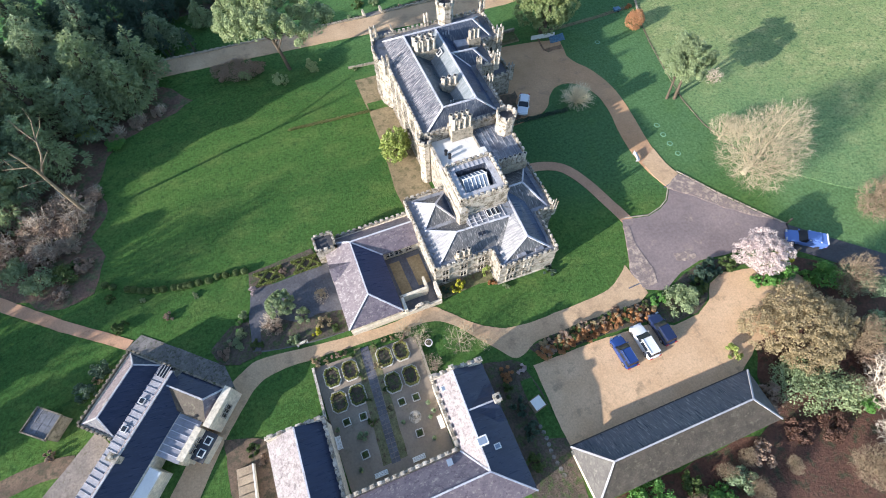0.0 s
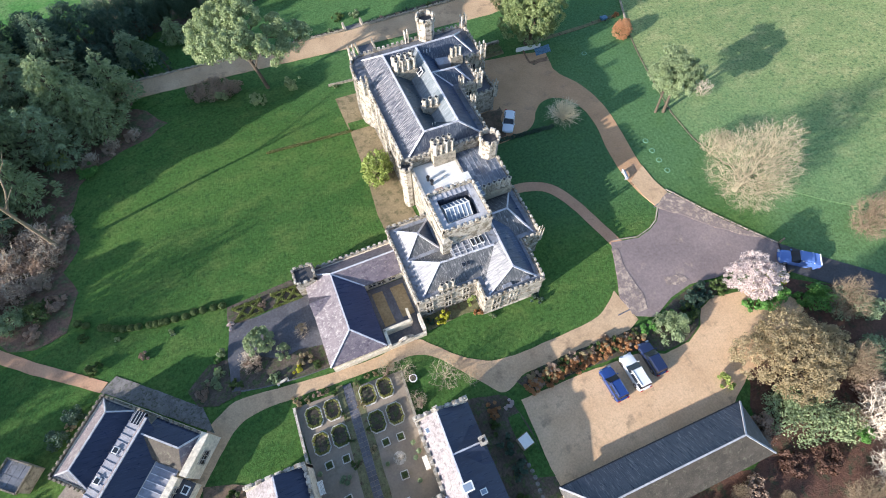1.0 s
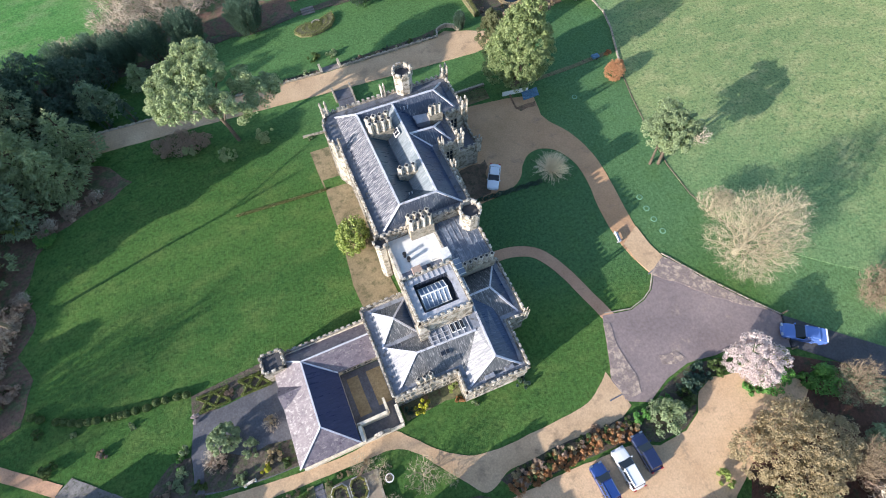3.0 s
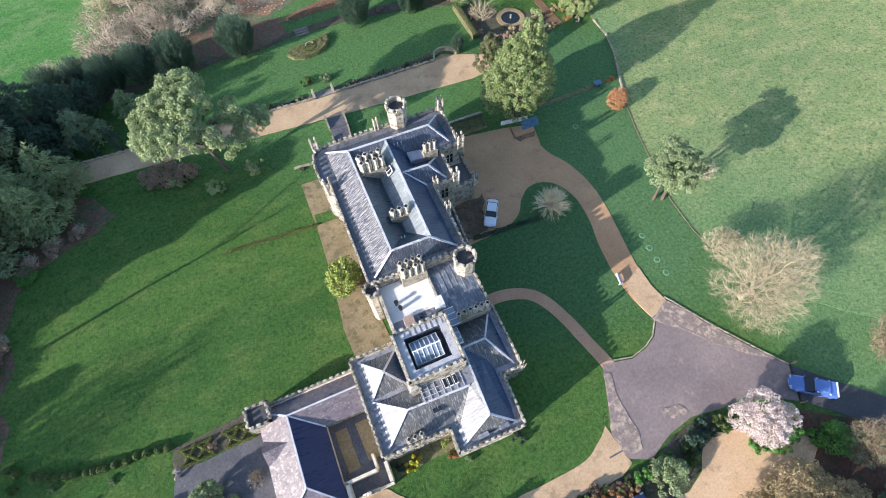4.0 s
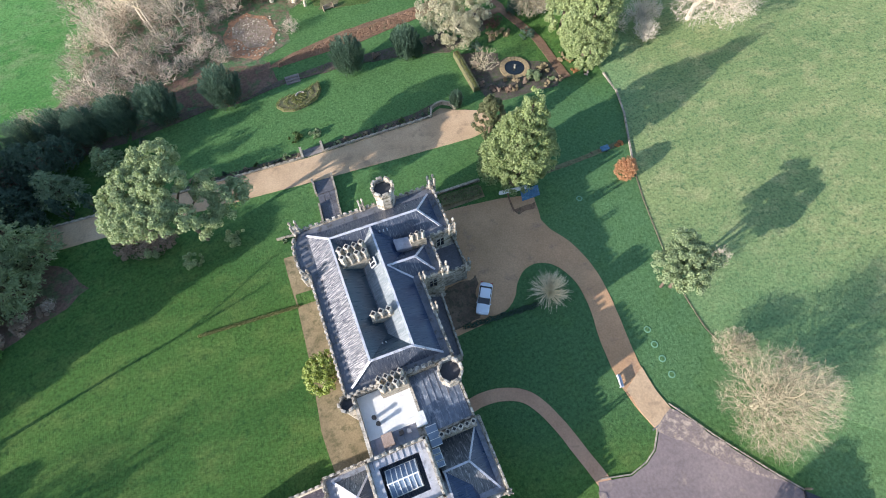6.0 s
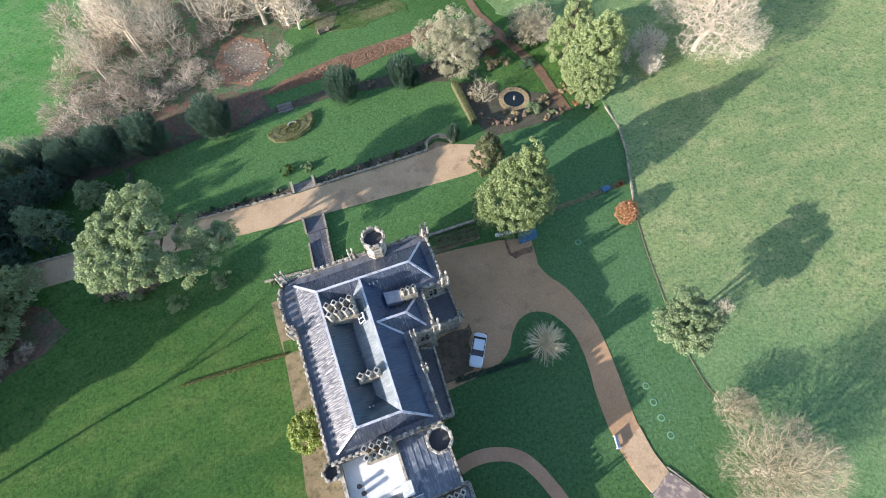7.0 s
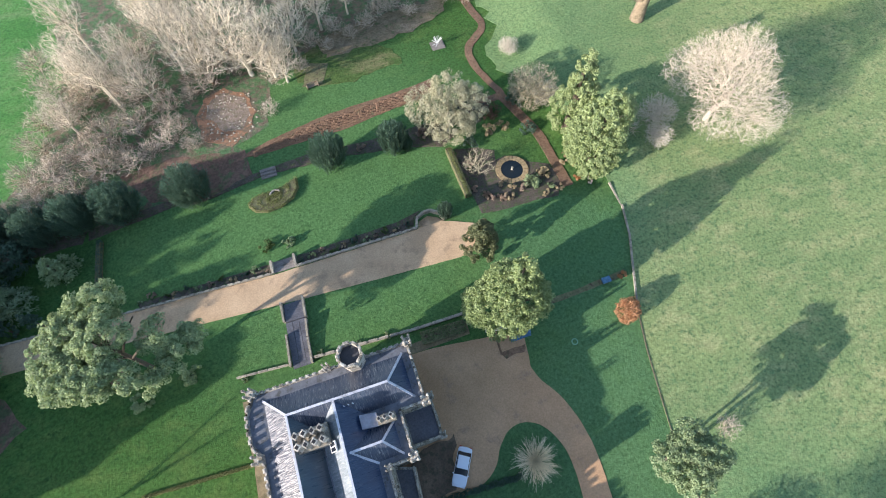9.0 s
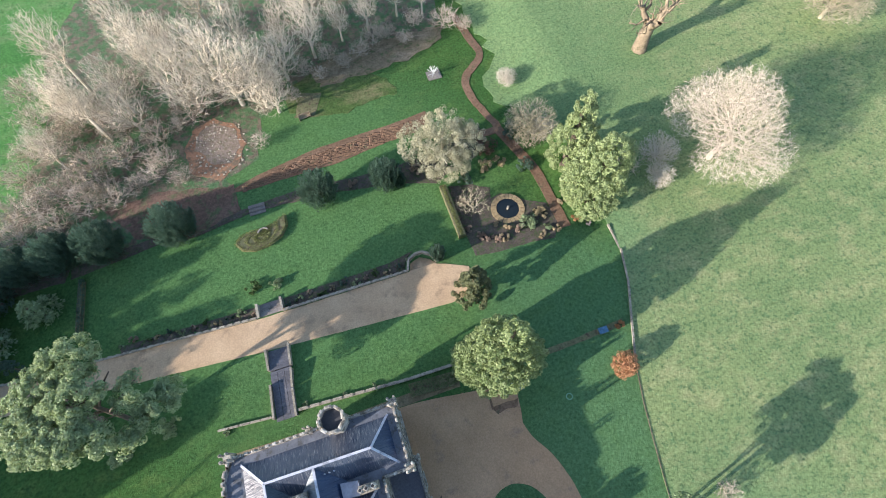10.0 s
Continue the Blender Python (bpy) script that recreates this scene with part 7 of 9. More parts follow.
bare_tree("bare_tree", 82.9, 86.6, BARE_SMALL, "small leafless pale tree beside the great oak", "tree", "", 40, 1.0)
bare_tree("bare_tree", 85.0, 90.5, BARE_SMALL, "small leafless pale tree beside the great oak", "tree", "", 140, 1.3)
bare_tree("bare_tree", 80.0, 91.0, BARE_SHRUB, "leafless grey thicket beside the great oak", "shrub", "", 90, 1.6)
bare_tree("bare_tree", 44.0, 48.3, BARE_BALL, "leafless ball-shaped shrub on the lawn island", "shrub", "", 0, 1.0)
bare_tree("bare_shrub", 68.5, 43.7, BARE_SHRUB, "low leafless thicket beside the round oak", "shrub", "", 20, 0.9)
bare_tree("bare_tree", 72.6, 12.6, BARE_THICKET, "low brown leafless tree at the meadow edge", "tree", "", 60, 1.0)
bare_tree("bare_tree", 131, 109, BARE_WIDE, "leafless brown tree in the far meadow", "tree", "", 100, 1.0)
bare_tree("bare_tree", 67.4, 102.2, BARE_ORCHARD, "lichen-grey leafless fruit tree", "tree", "", 200, 1.3)
bare_tree("bare_tree", 69.5, 102.0, BARE_SMALL, "lichen-pale leafless fruit tree", "tree", "", 20, 1.1)
bare_tree("bare_tree", 53.6, 92.0, BARE_THIN, "leafless ornamental tree beside the pond", "tree", "", 120, 1.2)
bare_tree("dead_tree", 94.4, 113.3, BARE_SNAG, "dead grey tree with thick broken limbs in the meadow", "tree", "", 0, 1.75)
leaf_tree("willow", 51.5, 101.4, [(0, 0, 5.2, 5.4, 4.4, 4.4), (-3.0, 1.4, 6.4, 3.8, 3.4, 3.2), (3.4, 0.0, 5.6, 3.8, 3.4, 3.6), (0.2, -2.0, 3.6, 4.0, 2.8, 3.2), (0.8, 2.0, 8.0, 3.4, 3.0, 2.6)], 34000, 0.14, L_WILLOW, "rounded willow thick with pale yellow-grey shoots", None, 16, 0.5, 520, 0.25, aspect=0.3, bark=GREYBARK)
bare_tree("bare_shrub", 68.4, 115.2, BARE_SMALL, "dense leafless pinkish shrub beside the garden path", "shrub", "", 60, 0.85)
bush("shrub", 65.6, 104.0, 2.0, 1.8, 1500, 0.12, L_YEW, "low dark evergreen beside the garden path", 18)

# yews along the lower lawn
YEWS = [(8.4, 102.6, 4.4, 8.2), (-2.5, 103.2, 4.3, 8.0), (-9.2, 103.4, 4.1, 7.6), (-14.6, 103.2, 3.9, 7.2), (-19.4, 105.6, 3.8, 6.4), (-25.0, 105.6, 3.8, 6.4), (30.8, 101.6, 3.9, 7.8), (41.6, 100.9, 3.3, 7.2), (43.6, 100.4, 1.5, 3.4), (45.4, 85.6, 1.5, 4.6)]
for k, (x, y, r, h) in enumerate(YEWS):
    t = thing("yew", (x, y, land(x, y)), "dark upright yew in dense plumes", "tree", "yews along the lower lawn")
    part("trunk", limb_mesh("trunk", [([(0, 0, -0.2), (0.05, 0.03, h * 0.3)], 0.09 * r, 0.05 * r)], BARK), None, t)
    tagged(part("crown", plume_mesh("crown", r, h, int((2700 if x > -16 else 1800) * r), L_PLUME, 300 + k), None, t), kind="stuff")
for k, (x, y) in enumerate(((-19.4, 88.5), (-15.2, 88.1))):
    leaf_tree("cypress", x, y, [(0, 0, 2.4, 1.0, 1.0, 2.4), (0, 0, 3.6, 0.7, 0.7, 1.8)], 2200, 0.13, L_YEW, "slim dark cypress on the lawn", None, 320 + k, 0.2, 60, 0.3, group="pair of cypresses")

# dark conifers and shrubs of the western shrubbery
GREYCON = leafy("grey_conifer_needles", (0.170, 0.245, 0.118), (0.43, 0.52, 0.275))
CON = [(-29.5, 79, 6.2, 14), (-36, 84, 6.0, 15), (-25.5, 75.5, 4.2, 10), (-31.5, 71.5, 3.8, 12), (-38.5, 74.5, 5.0, 17), (-43, 67, 5.0, 17), (-36.8, 64.2, 3.6, 13), (-52, 66, 5, 18), (-49, 71, 5, 18), (-41.2, 62.0, 3.6, 14.5), (-43.4, 57.4, 2.4, 8.0), (-46, 77, 5, 18), (-66, 42, 5, 14), (-47, 80, 5, 14), (-22.5, 81.5, 3.8, 11), (-30, 90, 4.6, 15), (-40, 94, 5, 18), (-49.5, 60.6, 6, 20), (-56, 62.5, 6, 22), (-62, 60, 6.5, 23), (-45.2, 63.6, 5.2, 18.5), (-62, 66, 6, 22), (-50, 86, 5, 20), (-47, 91, 5, 19), (-57, 70, 5, 13), (-20, 92.5, 3.4, 7), (-12.5, 95.8, 2.6, 5), (-56, 88, 5, 19), (-58, 95, 5, 19), (-70, 30, 5, 15), (-74, 21, 5, 15)]
# conifers west of x -44 are unseen, added to shade the lawn
for k, (x, y, r, h) in enumerate(CON):
    tiers = [(r * 0.36 * math.cos(2.1 * q + k) * (1 - q / 11), r * 0.36 * math.sin(2.1 * q + k) * (1 - q / 11), h * (0.14 + 0.082 * q), r * (0.86 - 0.066 * q), r * (0.86 - 0.066 * q), h * 0.085) for q in range(10)]
    leaf_tree("conifer", x, y, tiers, int((300 if x > -44 else 150) * r * r), 0.27 if x > -44 else 0.6, L_DARK if k % 2 else GREYCON, "tall dense dark conifer of the western shrubbery", None, 340 + k, 0.42, int(26 * r * r), 0.25, group="conifers of the western shrubbery", aspect=0.3 if x > -44 else 0.5, grain=(1.0, -0.25))
for k, (x, y, r, h) in enumerate(((-27, 97, 4.5, 11.5), (-22, 96.8, 3.8, 9), (-31, 93, 5, 12), (-25.6, 91.4, 3.4, 6.5), (-18.6, 99.6, 3.0, 6.4), (-34, 99, 5, 10), (-40, 98, 5, 11), (-23.6, 87.6, 2.2, 4))):
    leaf_tree("dark_evergreen", x, y, [(0, 0, h * 0.35, r * 0.9, r * 0.9, h * 0.35), (0.4, 0.3, h * 0.6, r * 0.7, r * 0.7, h * 0.32), (-0.3, 0.2, h * 0.8, r * 0.42, r * 0.42, h * 0.2)], int(330 * r * r), 0.22, L_YEW, "dense dark evergreen at the shaded garden corner", None, 800 + k, 0.4, int(26 * r * r), 0.1, group="dark evergreens of the shaded corner", aspect=0.4)
RED = [(-37.5, 57.0, 2.6), (-41, 53.5, 2.8), (-36, 53.0, 2.4), (-43.5, 58.5, 2.8), (-39.8, 49.8, 2.4), (-46, 52, 3), (-34.6, 55.6, 1.6), (-37, 50.2, 1.8), (-49, 56, 3), (-33.6, 58.4, 1.4), (-29.5, 69.4, 1.5), (-26, 71.2, 1.4), (-22.5, 72.4, 1.2)]
for k, (x, y, r) in enumerate(RED):
    bush("heather_shrub", x, y, r, r * 0.75, int(950 * r), 0.14, L_HEATH, "loose reddish-brown winter shrub", 370 + k, "brown shrubs of the western shrubbery")
    bare_tree("bare_shrub", x + 0.6, y + 0.4, BARE_SHRUB, "tangle of leafless grey-brown stems", "shrub", "leafless shrubs of the western shrubbery", 37 * k, 0.5 * r)
for k, (x, y, r, lv) in enumerate(((-40.6, 45.6, 2.2, L_GREYGREEN), (-37.2, 45.4, 1.8, L_BOX), (-35.2, 46.2, 1.4, L_HEATH), (-44, 48, 2.2, L_GREYGREEN), (-38.2, 42.6, 1.3, L_HEATH), (-29.5, 68.0, 1.6, L_GREEN))):
    bush("shrub", x, y, r, r * 0.8, int(1000 * r), 0.14, lv, "rounded evergreen shrub at the lawn edge", 390 + k)
bush("shrub", -33.6, 72.6, 1.9, 0.9, 2600, 0.12, L_BAY, "bright yellow-green low mound at the lawn edge", 398)
lt = thing("dead_tree", (-34.1, 54.9, 0), "tall dead bare trunk standing among brown shrubs", "tree")
part("trunk", limb_mesh("trunk", [([(0.1, -0.1, -0.2), (0.0, 0.1, 3.5), (-0.2, 0.3, 7.0), (-0.1, 0.2, 10.5), (-0.5, 0.3, 13.2), (-0.7, 0.2, 14.4)], 0.30, 0.09), ([(-0.1, 0.2, 9.6), (1.0, 1.8, 11.4), (1.3, 3.6, 13.0), (1.9, 4.8, 14.6)], 0.16, 0.05), ([(1.2, 3.0, 12.5), (0.2, 4.2, 14.2), (-0.2, 4.8, 15.4)], 0.08, 0.03), ([(1.3, 3.4, 12.8), (2.6, 3.8, 14.0), (3.2, 4.6, 15.0)], 0.07, 0.02),
     ([(-0.1, 0.2, 10.2), (1.4, 0.9, 11.4), (2.2, 1.8, 12.0)], 0.09, 0.03), ([(-0.2, 0.2, 11.4), (-2.0, 0.4, 11.6), (-3.6, 1.0, 11.4)], 0.10, 0.03), ([(-0.2, 0.3, 8.6), (-2.0, -0.5, 9.4), (-3.4, -0.4, 9.2)], 0.09, 0.02), ([(-0.5, 0.3, 12.8), (-1.8, -0.4, 13.8), (-2.6, -0.4, 14.2)], 0.07, 0.02), ([(1.9, 4.6, 14.4), (1.6, 6.0, 15.6)], 0.05, 0.02), ([(-2.0, 0.4, 11.6), (-2.8, 1.6, 12.4)], 0.05, 0.02)], BROWNBARK), None, lt)

# bare winter wood beyond the garden
WOODS = [(25.6, 124.5, 1.0, 0), (14, 127.5, 1.0, 0), (21.5, 126.5, 1.2, 0), (27.5, 122.5, 0.7, 0), (9.6, 132, 1.0, 3), (-6.5, 131.0, 0.75, 0), (-9, 122, 0.8, 2), (11.5, 137, 1.0, 2), (24, 138, 1.05, 2), (36.5, 133.5, 0.95, 2), (5.5, 144, 1.1, 2), (48, 136.5, 0.9, 2), (18, 148, 1.1, 2), (46, 148, 1.1, 2), (8.1, 135.5, 1.1, 3), (-1.7, 126, 1.0, 3), (-2.6, 127.4, 1.15, 3), (-4.7, 138.6, 1.2, 3), (2.5, 131, 0.9, 3), (16.5, 134, 1.0, 0), (30.5, 129.5, 0.8, 0), (38, 142, 1.1, 0), (3.5, 126.5, 0.8, 0), (42.5, 136, 0.7, 2), (54.5, 139, 0.8, 2), (59.5, 138, 0.7, 2), (31.5, 137, 0.85, 2)]
for k, (x, y, s, v) in enumerate(WOODS):
    bare_tree("bare_tree", x, y, (BARE_FAN, BARE_WIDE, BARE_TALL, BARE_POLE)[v], "leafless pale tree of the winter wood", "tree", "bare trees of the winter wood", 53 * k, s * 0.9)
# out of view, added only to cast dappled shade on the lawn
for k, (x, y, q) in enumerate(((-62, 37, 1.15), (-66, 32, 1.1))):
    bare_tree("bare_tree", x, y, BARE_FAN, "unseen leafless tree added to shade the west lawn", "tree", "bare trees beyond the west lawn", 41 * k, q)
SHR = [(12.5, 126.0, 1.9), (-4.5, 119.5, 1.9), (0.0, 127.5, 2.0), (-9.5, 127, 2.0), (-4, 133, 2.1), (2.0, 136, 2.1), (13, 131, 1.9), (19.5, 129, 1.8), (-10.5, 117, 1.8), (25, 131, 1.9), (8, 146, 2.2), (-16, 109.5, 1.7), (-20, 108.4, 1.6), (9.5, 113.8, 1.2), (5.0, 115.6, 1.3), (-1.5, 112.4, 1.5), (-5.5, 113, 1.9), (-10, 110.5, 1.7), (0.5, 121, 2.0), (-14, 115, 1.8), (-8, 117.6, 1.8), (28, 131, 1.4), (39, 132.4, 1.2), (51, 134.6, 1.2), (57, 136, 1.3), (62.3, 133.4, 1.6), (23.2, 116.2, 1.0), (25.8, 126.5, 1.6), (-36, 106, 1.7), (65.8, 131.6, 1.1), (5, 119.2, 1.1), (2.2, 113.8, 1.2), (7.6, 118.0, 1.2), (-2.8, 115.4, 1.6), (33.5, 130.5, 1.3), (45, 131.6, 1.2), (48.2, 133.8, 1.4), (41.5, 129.8, 0.9), (54.2, 132.0, 1.0), (36.4, 128.4, 0.9), (30.4, 124.6, 1.0), (10.0, 124.6, 1.0), (6.5, 123.0, 1.6), (-15.5, 121.5, 1.7), (-15, 127, 1.7), (-14.5, 134, 1.8), (-16, 141, 1.8), (-17.5, 115, 1.6), (-24, 110.5, 1.5), (-7.5, 130.5, 1.9)]
for k, (x, y, s) in enumerate(SHR):
    bare_tree("bare_shrub", x, y, BARE_SHRUB, "leafless tangled grey shrub of the winter wood", "shrub", "bare shrubs of the winter wood", 71 * k, s)

# beech in its copper winter leaf
leaf_tree("copper_beech", 63.9, 61.6, [(0, 0, 1.5, 1.75, 1.7, 1.5), (0.3, 0.2, 1.9, 1.4, 1.4, 1.3), (-0.4, -0.2, 1.3, 1.5, 1.5, 1.2)], 9000, 0.075, L_COPPER, "copper-orange rounded beech shrub by the wall", None, 44, 0.24, 260, 0.3, category="shrub")
# car park, drive and front gardens
leaf_tree("magnolia", 51.0, 11.8, [(0, 0, 3.6, 3.0, 2.8, 2.0), (-1.8, 1.0, 3.4, 1.8, 1.8, 1.6), (1.9, -0.8, 3.4, 1.9, 1.8, 1.6), (0.4, 1.6, 4.4, 1.8, 1.6, 1.4), (-0.4, -1.6, 3.4, 1.8, 1.5, 1.4)], 21000, 0.085, L_BLOSSOM, "spreading magnolia covered in pale pink blossom", None, 41, 0.32, 420, 0.25, bark=GREYBARK, aspect=0.5)
for k, (x, y, r, h, lv) in enumerate(((53.8, 9.6, 1.7, 1.6, L_GREEN), (55.6, 11.2, 1.2, 1.8, L_YELLOW), (52.2, 8.6, 1.4, 1.2, L_GREEN), (50.0, 9.4, 1.1, 1.0, L_GREEN), (58.4, 6.2, 2.2, 2.6, L_GREEN), (61.0, 4.2, 2.6, 3.0, L_DARK), (63.5, 3.0, 2.2, 2.4, L_DARK), (57.0, 7.4, 1.2, 1.2, L_GREEN), (47.8, 13.2, 1.2, 1.1, L_BOX), (45.6, 13.4, 1.3, 1.1, L_YEW), (43.4, 12.6, 1.5, 1.4, L_YEW), (41.6, 11.6, 1.4, 1.4, L_BOX), (39.4, 12.0, 1.2, 1.0, L_GREEN))):
    bush("shrub", x, y, r, h, int(1000 * r), 0.14, lv, "yellow-leaved shrub by the road" if lv is L_YELLOW else "leafy evergreen shrub on the bank", 400 + k)
bush("round_shrub", 38.4, 10.6, 2.3, 2.6, 4200, 0.12, L_GREYGREEN, "big rounded grey-green shrub beside the car park", 420)
bush("round_shrub", 36.0, 12.0, 1.2, 1.3, 1300, 0.12, L_GREEN, "small bright green shrub beside the drive", 421)
leaf_tree("copper_tree", 48.6, 1.8, [(0, 0, 3.4, 5.6, 5.0, 2.6), (-4.0, 1.6, 2.8, 3.2, 2.8, 2.0), (4.2, -0.6, 2.8, 3.4, 3.0, 2.0), (1.0, 3.2, 3.4, 3.6, 2.4, 2.0), (-1.0, -3.0, 3.0, 3.6, 2.4, 1.9), (0.4, 0.4, 4.6, 3.4, 3.0, 1.6)], 36000, 0.11, L_OLIVE, "low wide tree with olive-brown clinging leaves", None, 43, 0.4, 900, 0.3, aspect=0.5)
for k, (x, y, r, h, lv) in enumerate(((44.4, -4.2, 3.4, 3.0, L_GREYGREEN), (48.4, -6.0, 3.0, 2.8, L_GREYGREEN), (41.2, -3.6, 1.7, 2.2, L_HEATH), (40.4, 2.6, 1.1, 1.2, L_BAY), (42.0, -8.0, 1.6, 1.0, DARKRED), (45.5, -9.0, 1.8, 1.0, DARKRED), (51.5, -8.6, 1.4, 1.2, L_GREEN), (21.6, -7.6, 2.5, 2.4, L_GREEN), (19.8, -8.0, 1.9, 2.0, L_GREEN), (32.0, -9.5, 1.7, 1.6, L_DARK), (29.0, -10.5, 1.6, 1.5, L_GREEN), (36.0, -8.6, 1.5, 1.3, L_HEATH), (27.0, -8.2, 1.4, 1.4, L_BOX), (55.5, -5.5, 2.6, 1.8, L_HEATH), (60, -2, 2.6, 2.2, L_DARK))):
    bush("shrub", x, y, r, h, int(900 * r), 0.14, lv, "dense shrub of the south-east wood", 430 + k, "shrubs of the south-east wood")
for k, (x, y, s, v) in enumerate(((31.0, -8.4, 0.32, 4), (34.0, -8.0, 0.3, 4), (38.5, -10.6, 0.3, 4), (50.5, -12.5, 0.8, 3), (53.5, -8.0, 1.1, 3), (57.5, -12.0, 1.2, 3), (46.0, -14, 0.8, 1), (60.8, 4.8, 0.8, 4), (24.0, -12.0, 0.4, 4), (20.5, -11.5, 0.4, 4), (28.0, -11.5, 0.42, 4), (33.0, -11.0, 0.42, 4), (50.6, -6.4, 0.5, 4), (56.0, -2.0, 0.7, 4), (30.2, -13.0, 0.5, 4), (26.0, -10.0, 0.4, 4))):
    bare_tree("bare_tree", x, y, (BARE_THICKET, BARE_THICKET, BARE_TALL, BARE_BIG, BARE_THICKET)[v], "brown leafless tree of the south-east wood", "tree", "bare trees of the south-east wood", 61 * k, s)
for k in range(38):
    x = 18.6 + (k // 2) * 0.86 + 0.2 * (k % 2)
    bush("hedge_shrub", x, 11.55 + 0.5 * (k % 2) + 0.2 * math.sin(k * 1.7) - (0.3 if x < 21 else 0) - (0.35 if x > 31 else 0), random.uniform(0.85, 1.15), random.uniform(0.9, 1.3), 900, 0.10, (L_RUST, L_OLIVE, L_RUST, L_HEATH, L_RUST, L_BOX)[k % 6], "rust-brown shrub of the car park hedge", 450 + k, "shrubs of the car park hedge")
leaf_tree("bay_tree", 11.9, 48.6, [(0, 0, 2.6, 2.3, 2.4, 2.2), (0.6, 0.9, 3.2, 1.7, 1.7, 1.7), (-0.7, -0.8, 2.2, 1.6, 1.6, 1.5)], 6500, 0.15, L_BAY, "round yellow-green bay tree against the castle wall", None, 44, 0.35, 160, 0.25)
for k, (x, y, r, h, lv, what) in enumerate(((11.9, 23.6, 1.0, 1.3, L_YELLOW, "bright yellow shrub under the castle wall"), (16.4, 24.0, 0.7, 2.6, L_BAY, "pale climber at the wall corner"), (12.9, 23.8, 0.8, 0.7, L_HEATH, "brown shrub under the castle wall"), (16.6, 22.6, 0.6, 0.8, L_RUST, "rusty shrub at the bed corner"), (10.4, 23.8, 0.6, 0.6, L_YEW, "dark shrub under the castle wall"), (24.6, 21.4, 0.9, 0.8, L_YEW, "dark shrub at the castle corner"), (18.2, 21.4, 0.4, 0.5, L_GREYGREEN, "pale plant at the wall foot"), (66.0, 66.9, 0.9, 0.7, L_RUST, "red-leaved shrub by the wall"))):
    bush("shrub", x, y, r, h, int(1100 * r) + 200, 0.11, lv, what, 470 + k)
# sunken garden court
leaf_tree("bay_tree", -10.6, 29.4, [(0, 0, 1.8, 1.8, 1.7, 1.5), (0.4, 0.5, 2.2, 1.3, 1.2, 1.1)], 7000, 0.11, L_GREYGREEN, "rounded pale evergreen in the sunken court", None, 45, 0.3, 90, 0.25)
for k, (x, y, r, h, lv, what) in enumerate(((-7.2, 24.9, 0.8, 0.9, L_YELLOW, "bright yellow-green shrub by the path"), (-6.2, 25.4, 1.0, 0.8, L_OLIVE, "olive shrub by the path"), (-8.6, 27.4, 1.2, 0.8, L_GREYGREEN, "grey shrub in the sunken court"), (-12.2, 27.4, 1.4, 0.7, L_HEATH, "brown twiggy shrub in the sunken court"), (-5.6, 29.6, 0.7, 0.9, L_DRY, "dry brown shrub by the court wall"), (-14.0, 33.6, 0.6, 0.6, L_BLOSSOM, "white-leaved small shrub by the court"), (-9.4, 35.2, 0.7, 0.5, L_HEATH, "heather between the lattice hedges"), (-16.8, 27.4, 1.3, 0.5, L_GREYGREEN, "low grey-green mound in the bed"), (-18.6, 26.2, 1.1, 0.5, L_HEATH, "low brown mound in the bed"), (-16.4, 29.4, 0.9, 0.5, L_GREEN, "low green mound in the bed"), (-14.6, 26.0, 1.0, 0.6, L_BOX, "low dark mound in the bed"), (-10.0, 24.6, 1.0, 0.6, L_GREYGREEN, "low mound beside the path"), (-4.6, 24.4, 0.9, 0.5, L_BOX, "low mound beside the path"))):
    bush("shrub", x, y, r, h, int(900 * r) + 150, 0.1, lv, what, 490 + k)
bare_tree("bare_shrub", -12.6, 28.0, BARE_SHRUB, "leafless shrub in the sunken court", "shrub", "", 20, 0.8)
bare_tree("bare_shrub", -5.4, 29.2, BARE_SHRUB, "leafless shrub by the court wall", "shrub", "", 80, 0.6)
# clipped balls along the lawn's edge
for k, (x, y) in enumerate(((-32.5, 41.9), (-31.5, 41.2), (-29.6, 40.1), (-28.8, 39.7), (-27.9, 39.2), (-27.0, 38.8), (-26.0, 38.5), (-25.1, 38.3), (-23.7, 38.0), (-22.9, 37.8), (-22.2, 37.7), (-21.6, 37.6), (-20.5, 37.5), (-19.2, 37.3), (-18.0, 37.5), (-16.9, 37.3), (-15.5, 37.1), (-14.4, 36.9))):
    b = thing("box_ball", (x, y, 0.02), "clipped round box ball on the lawn edge", "topiary", "row of box balls along the lawn")
    tagged(part("foliage", leaf_mesh("foliage", [(0, 0, 0.42, 0.5, 0.5, 0.46)], 1100, 0.06, L_BOX, 520 + k, inner=0.9, ragged=0.45), None, b), kind="stuff")
for k, (x, y, r, lv) in enumerate(((-31.9, 39.5, 0.7, L_BOX), (-21.2, 35.9, 0.5, L_GREYGREEN), (-24.8, 34.0, 0.7, L_HEATH), (-28.0, 37.7, 0.4, L_GREYGREEN), (-30.8, 34.7, 1.1, L_BOX), (-15.8, 30.0, 0.9, L_GREYGREEN), (-33.6, 29.5, 1.45, L_PLUME), (-35.3, 27.3, 1.4, L_PLUME), (-34.2, 28.5, 0.7, L_DRY), (-39.4, 21.6, 0.9, L_HEATH))):
    bush("lawn_shrub", x, y, r, r * 1.0, int(900 * r) + 150, 0.1, lv, "small rounded shrub on the lawn", 540 + k)
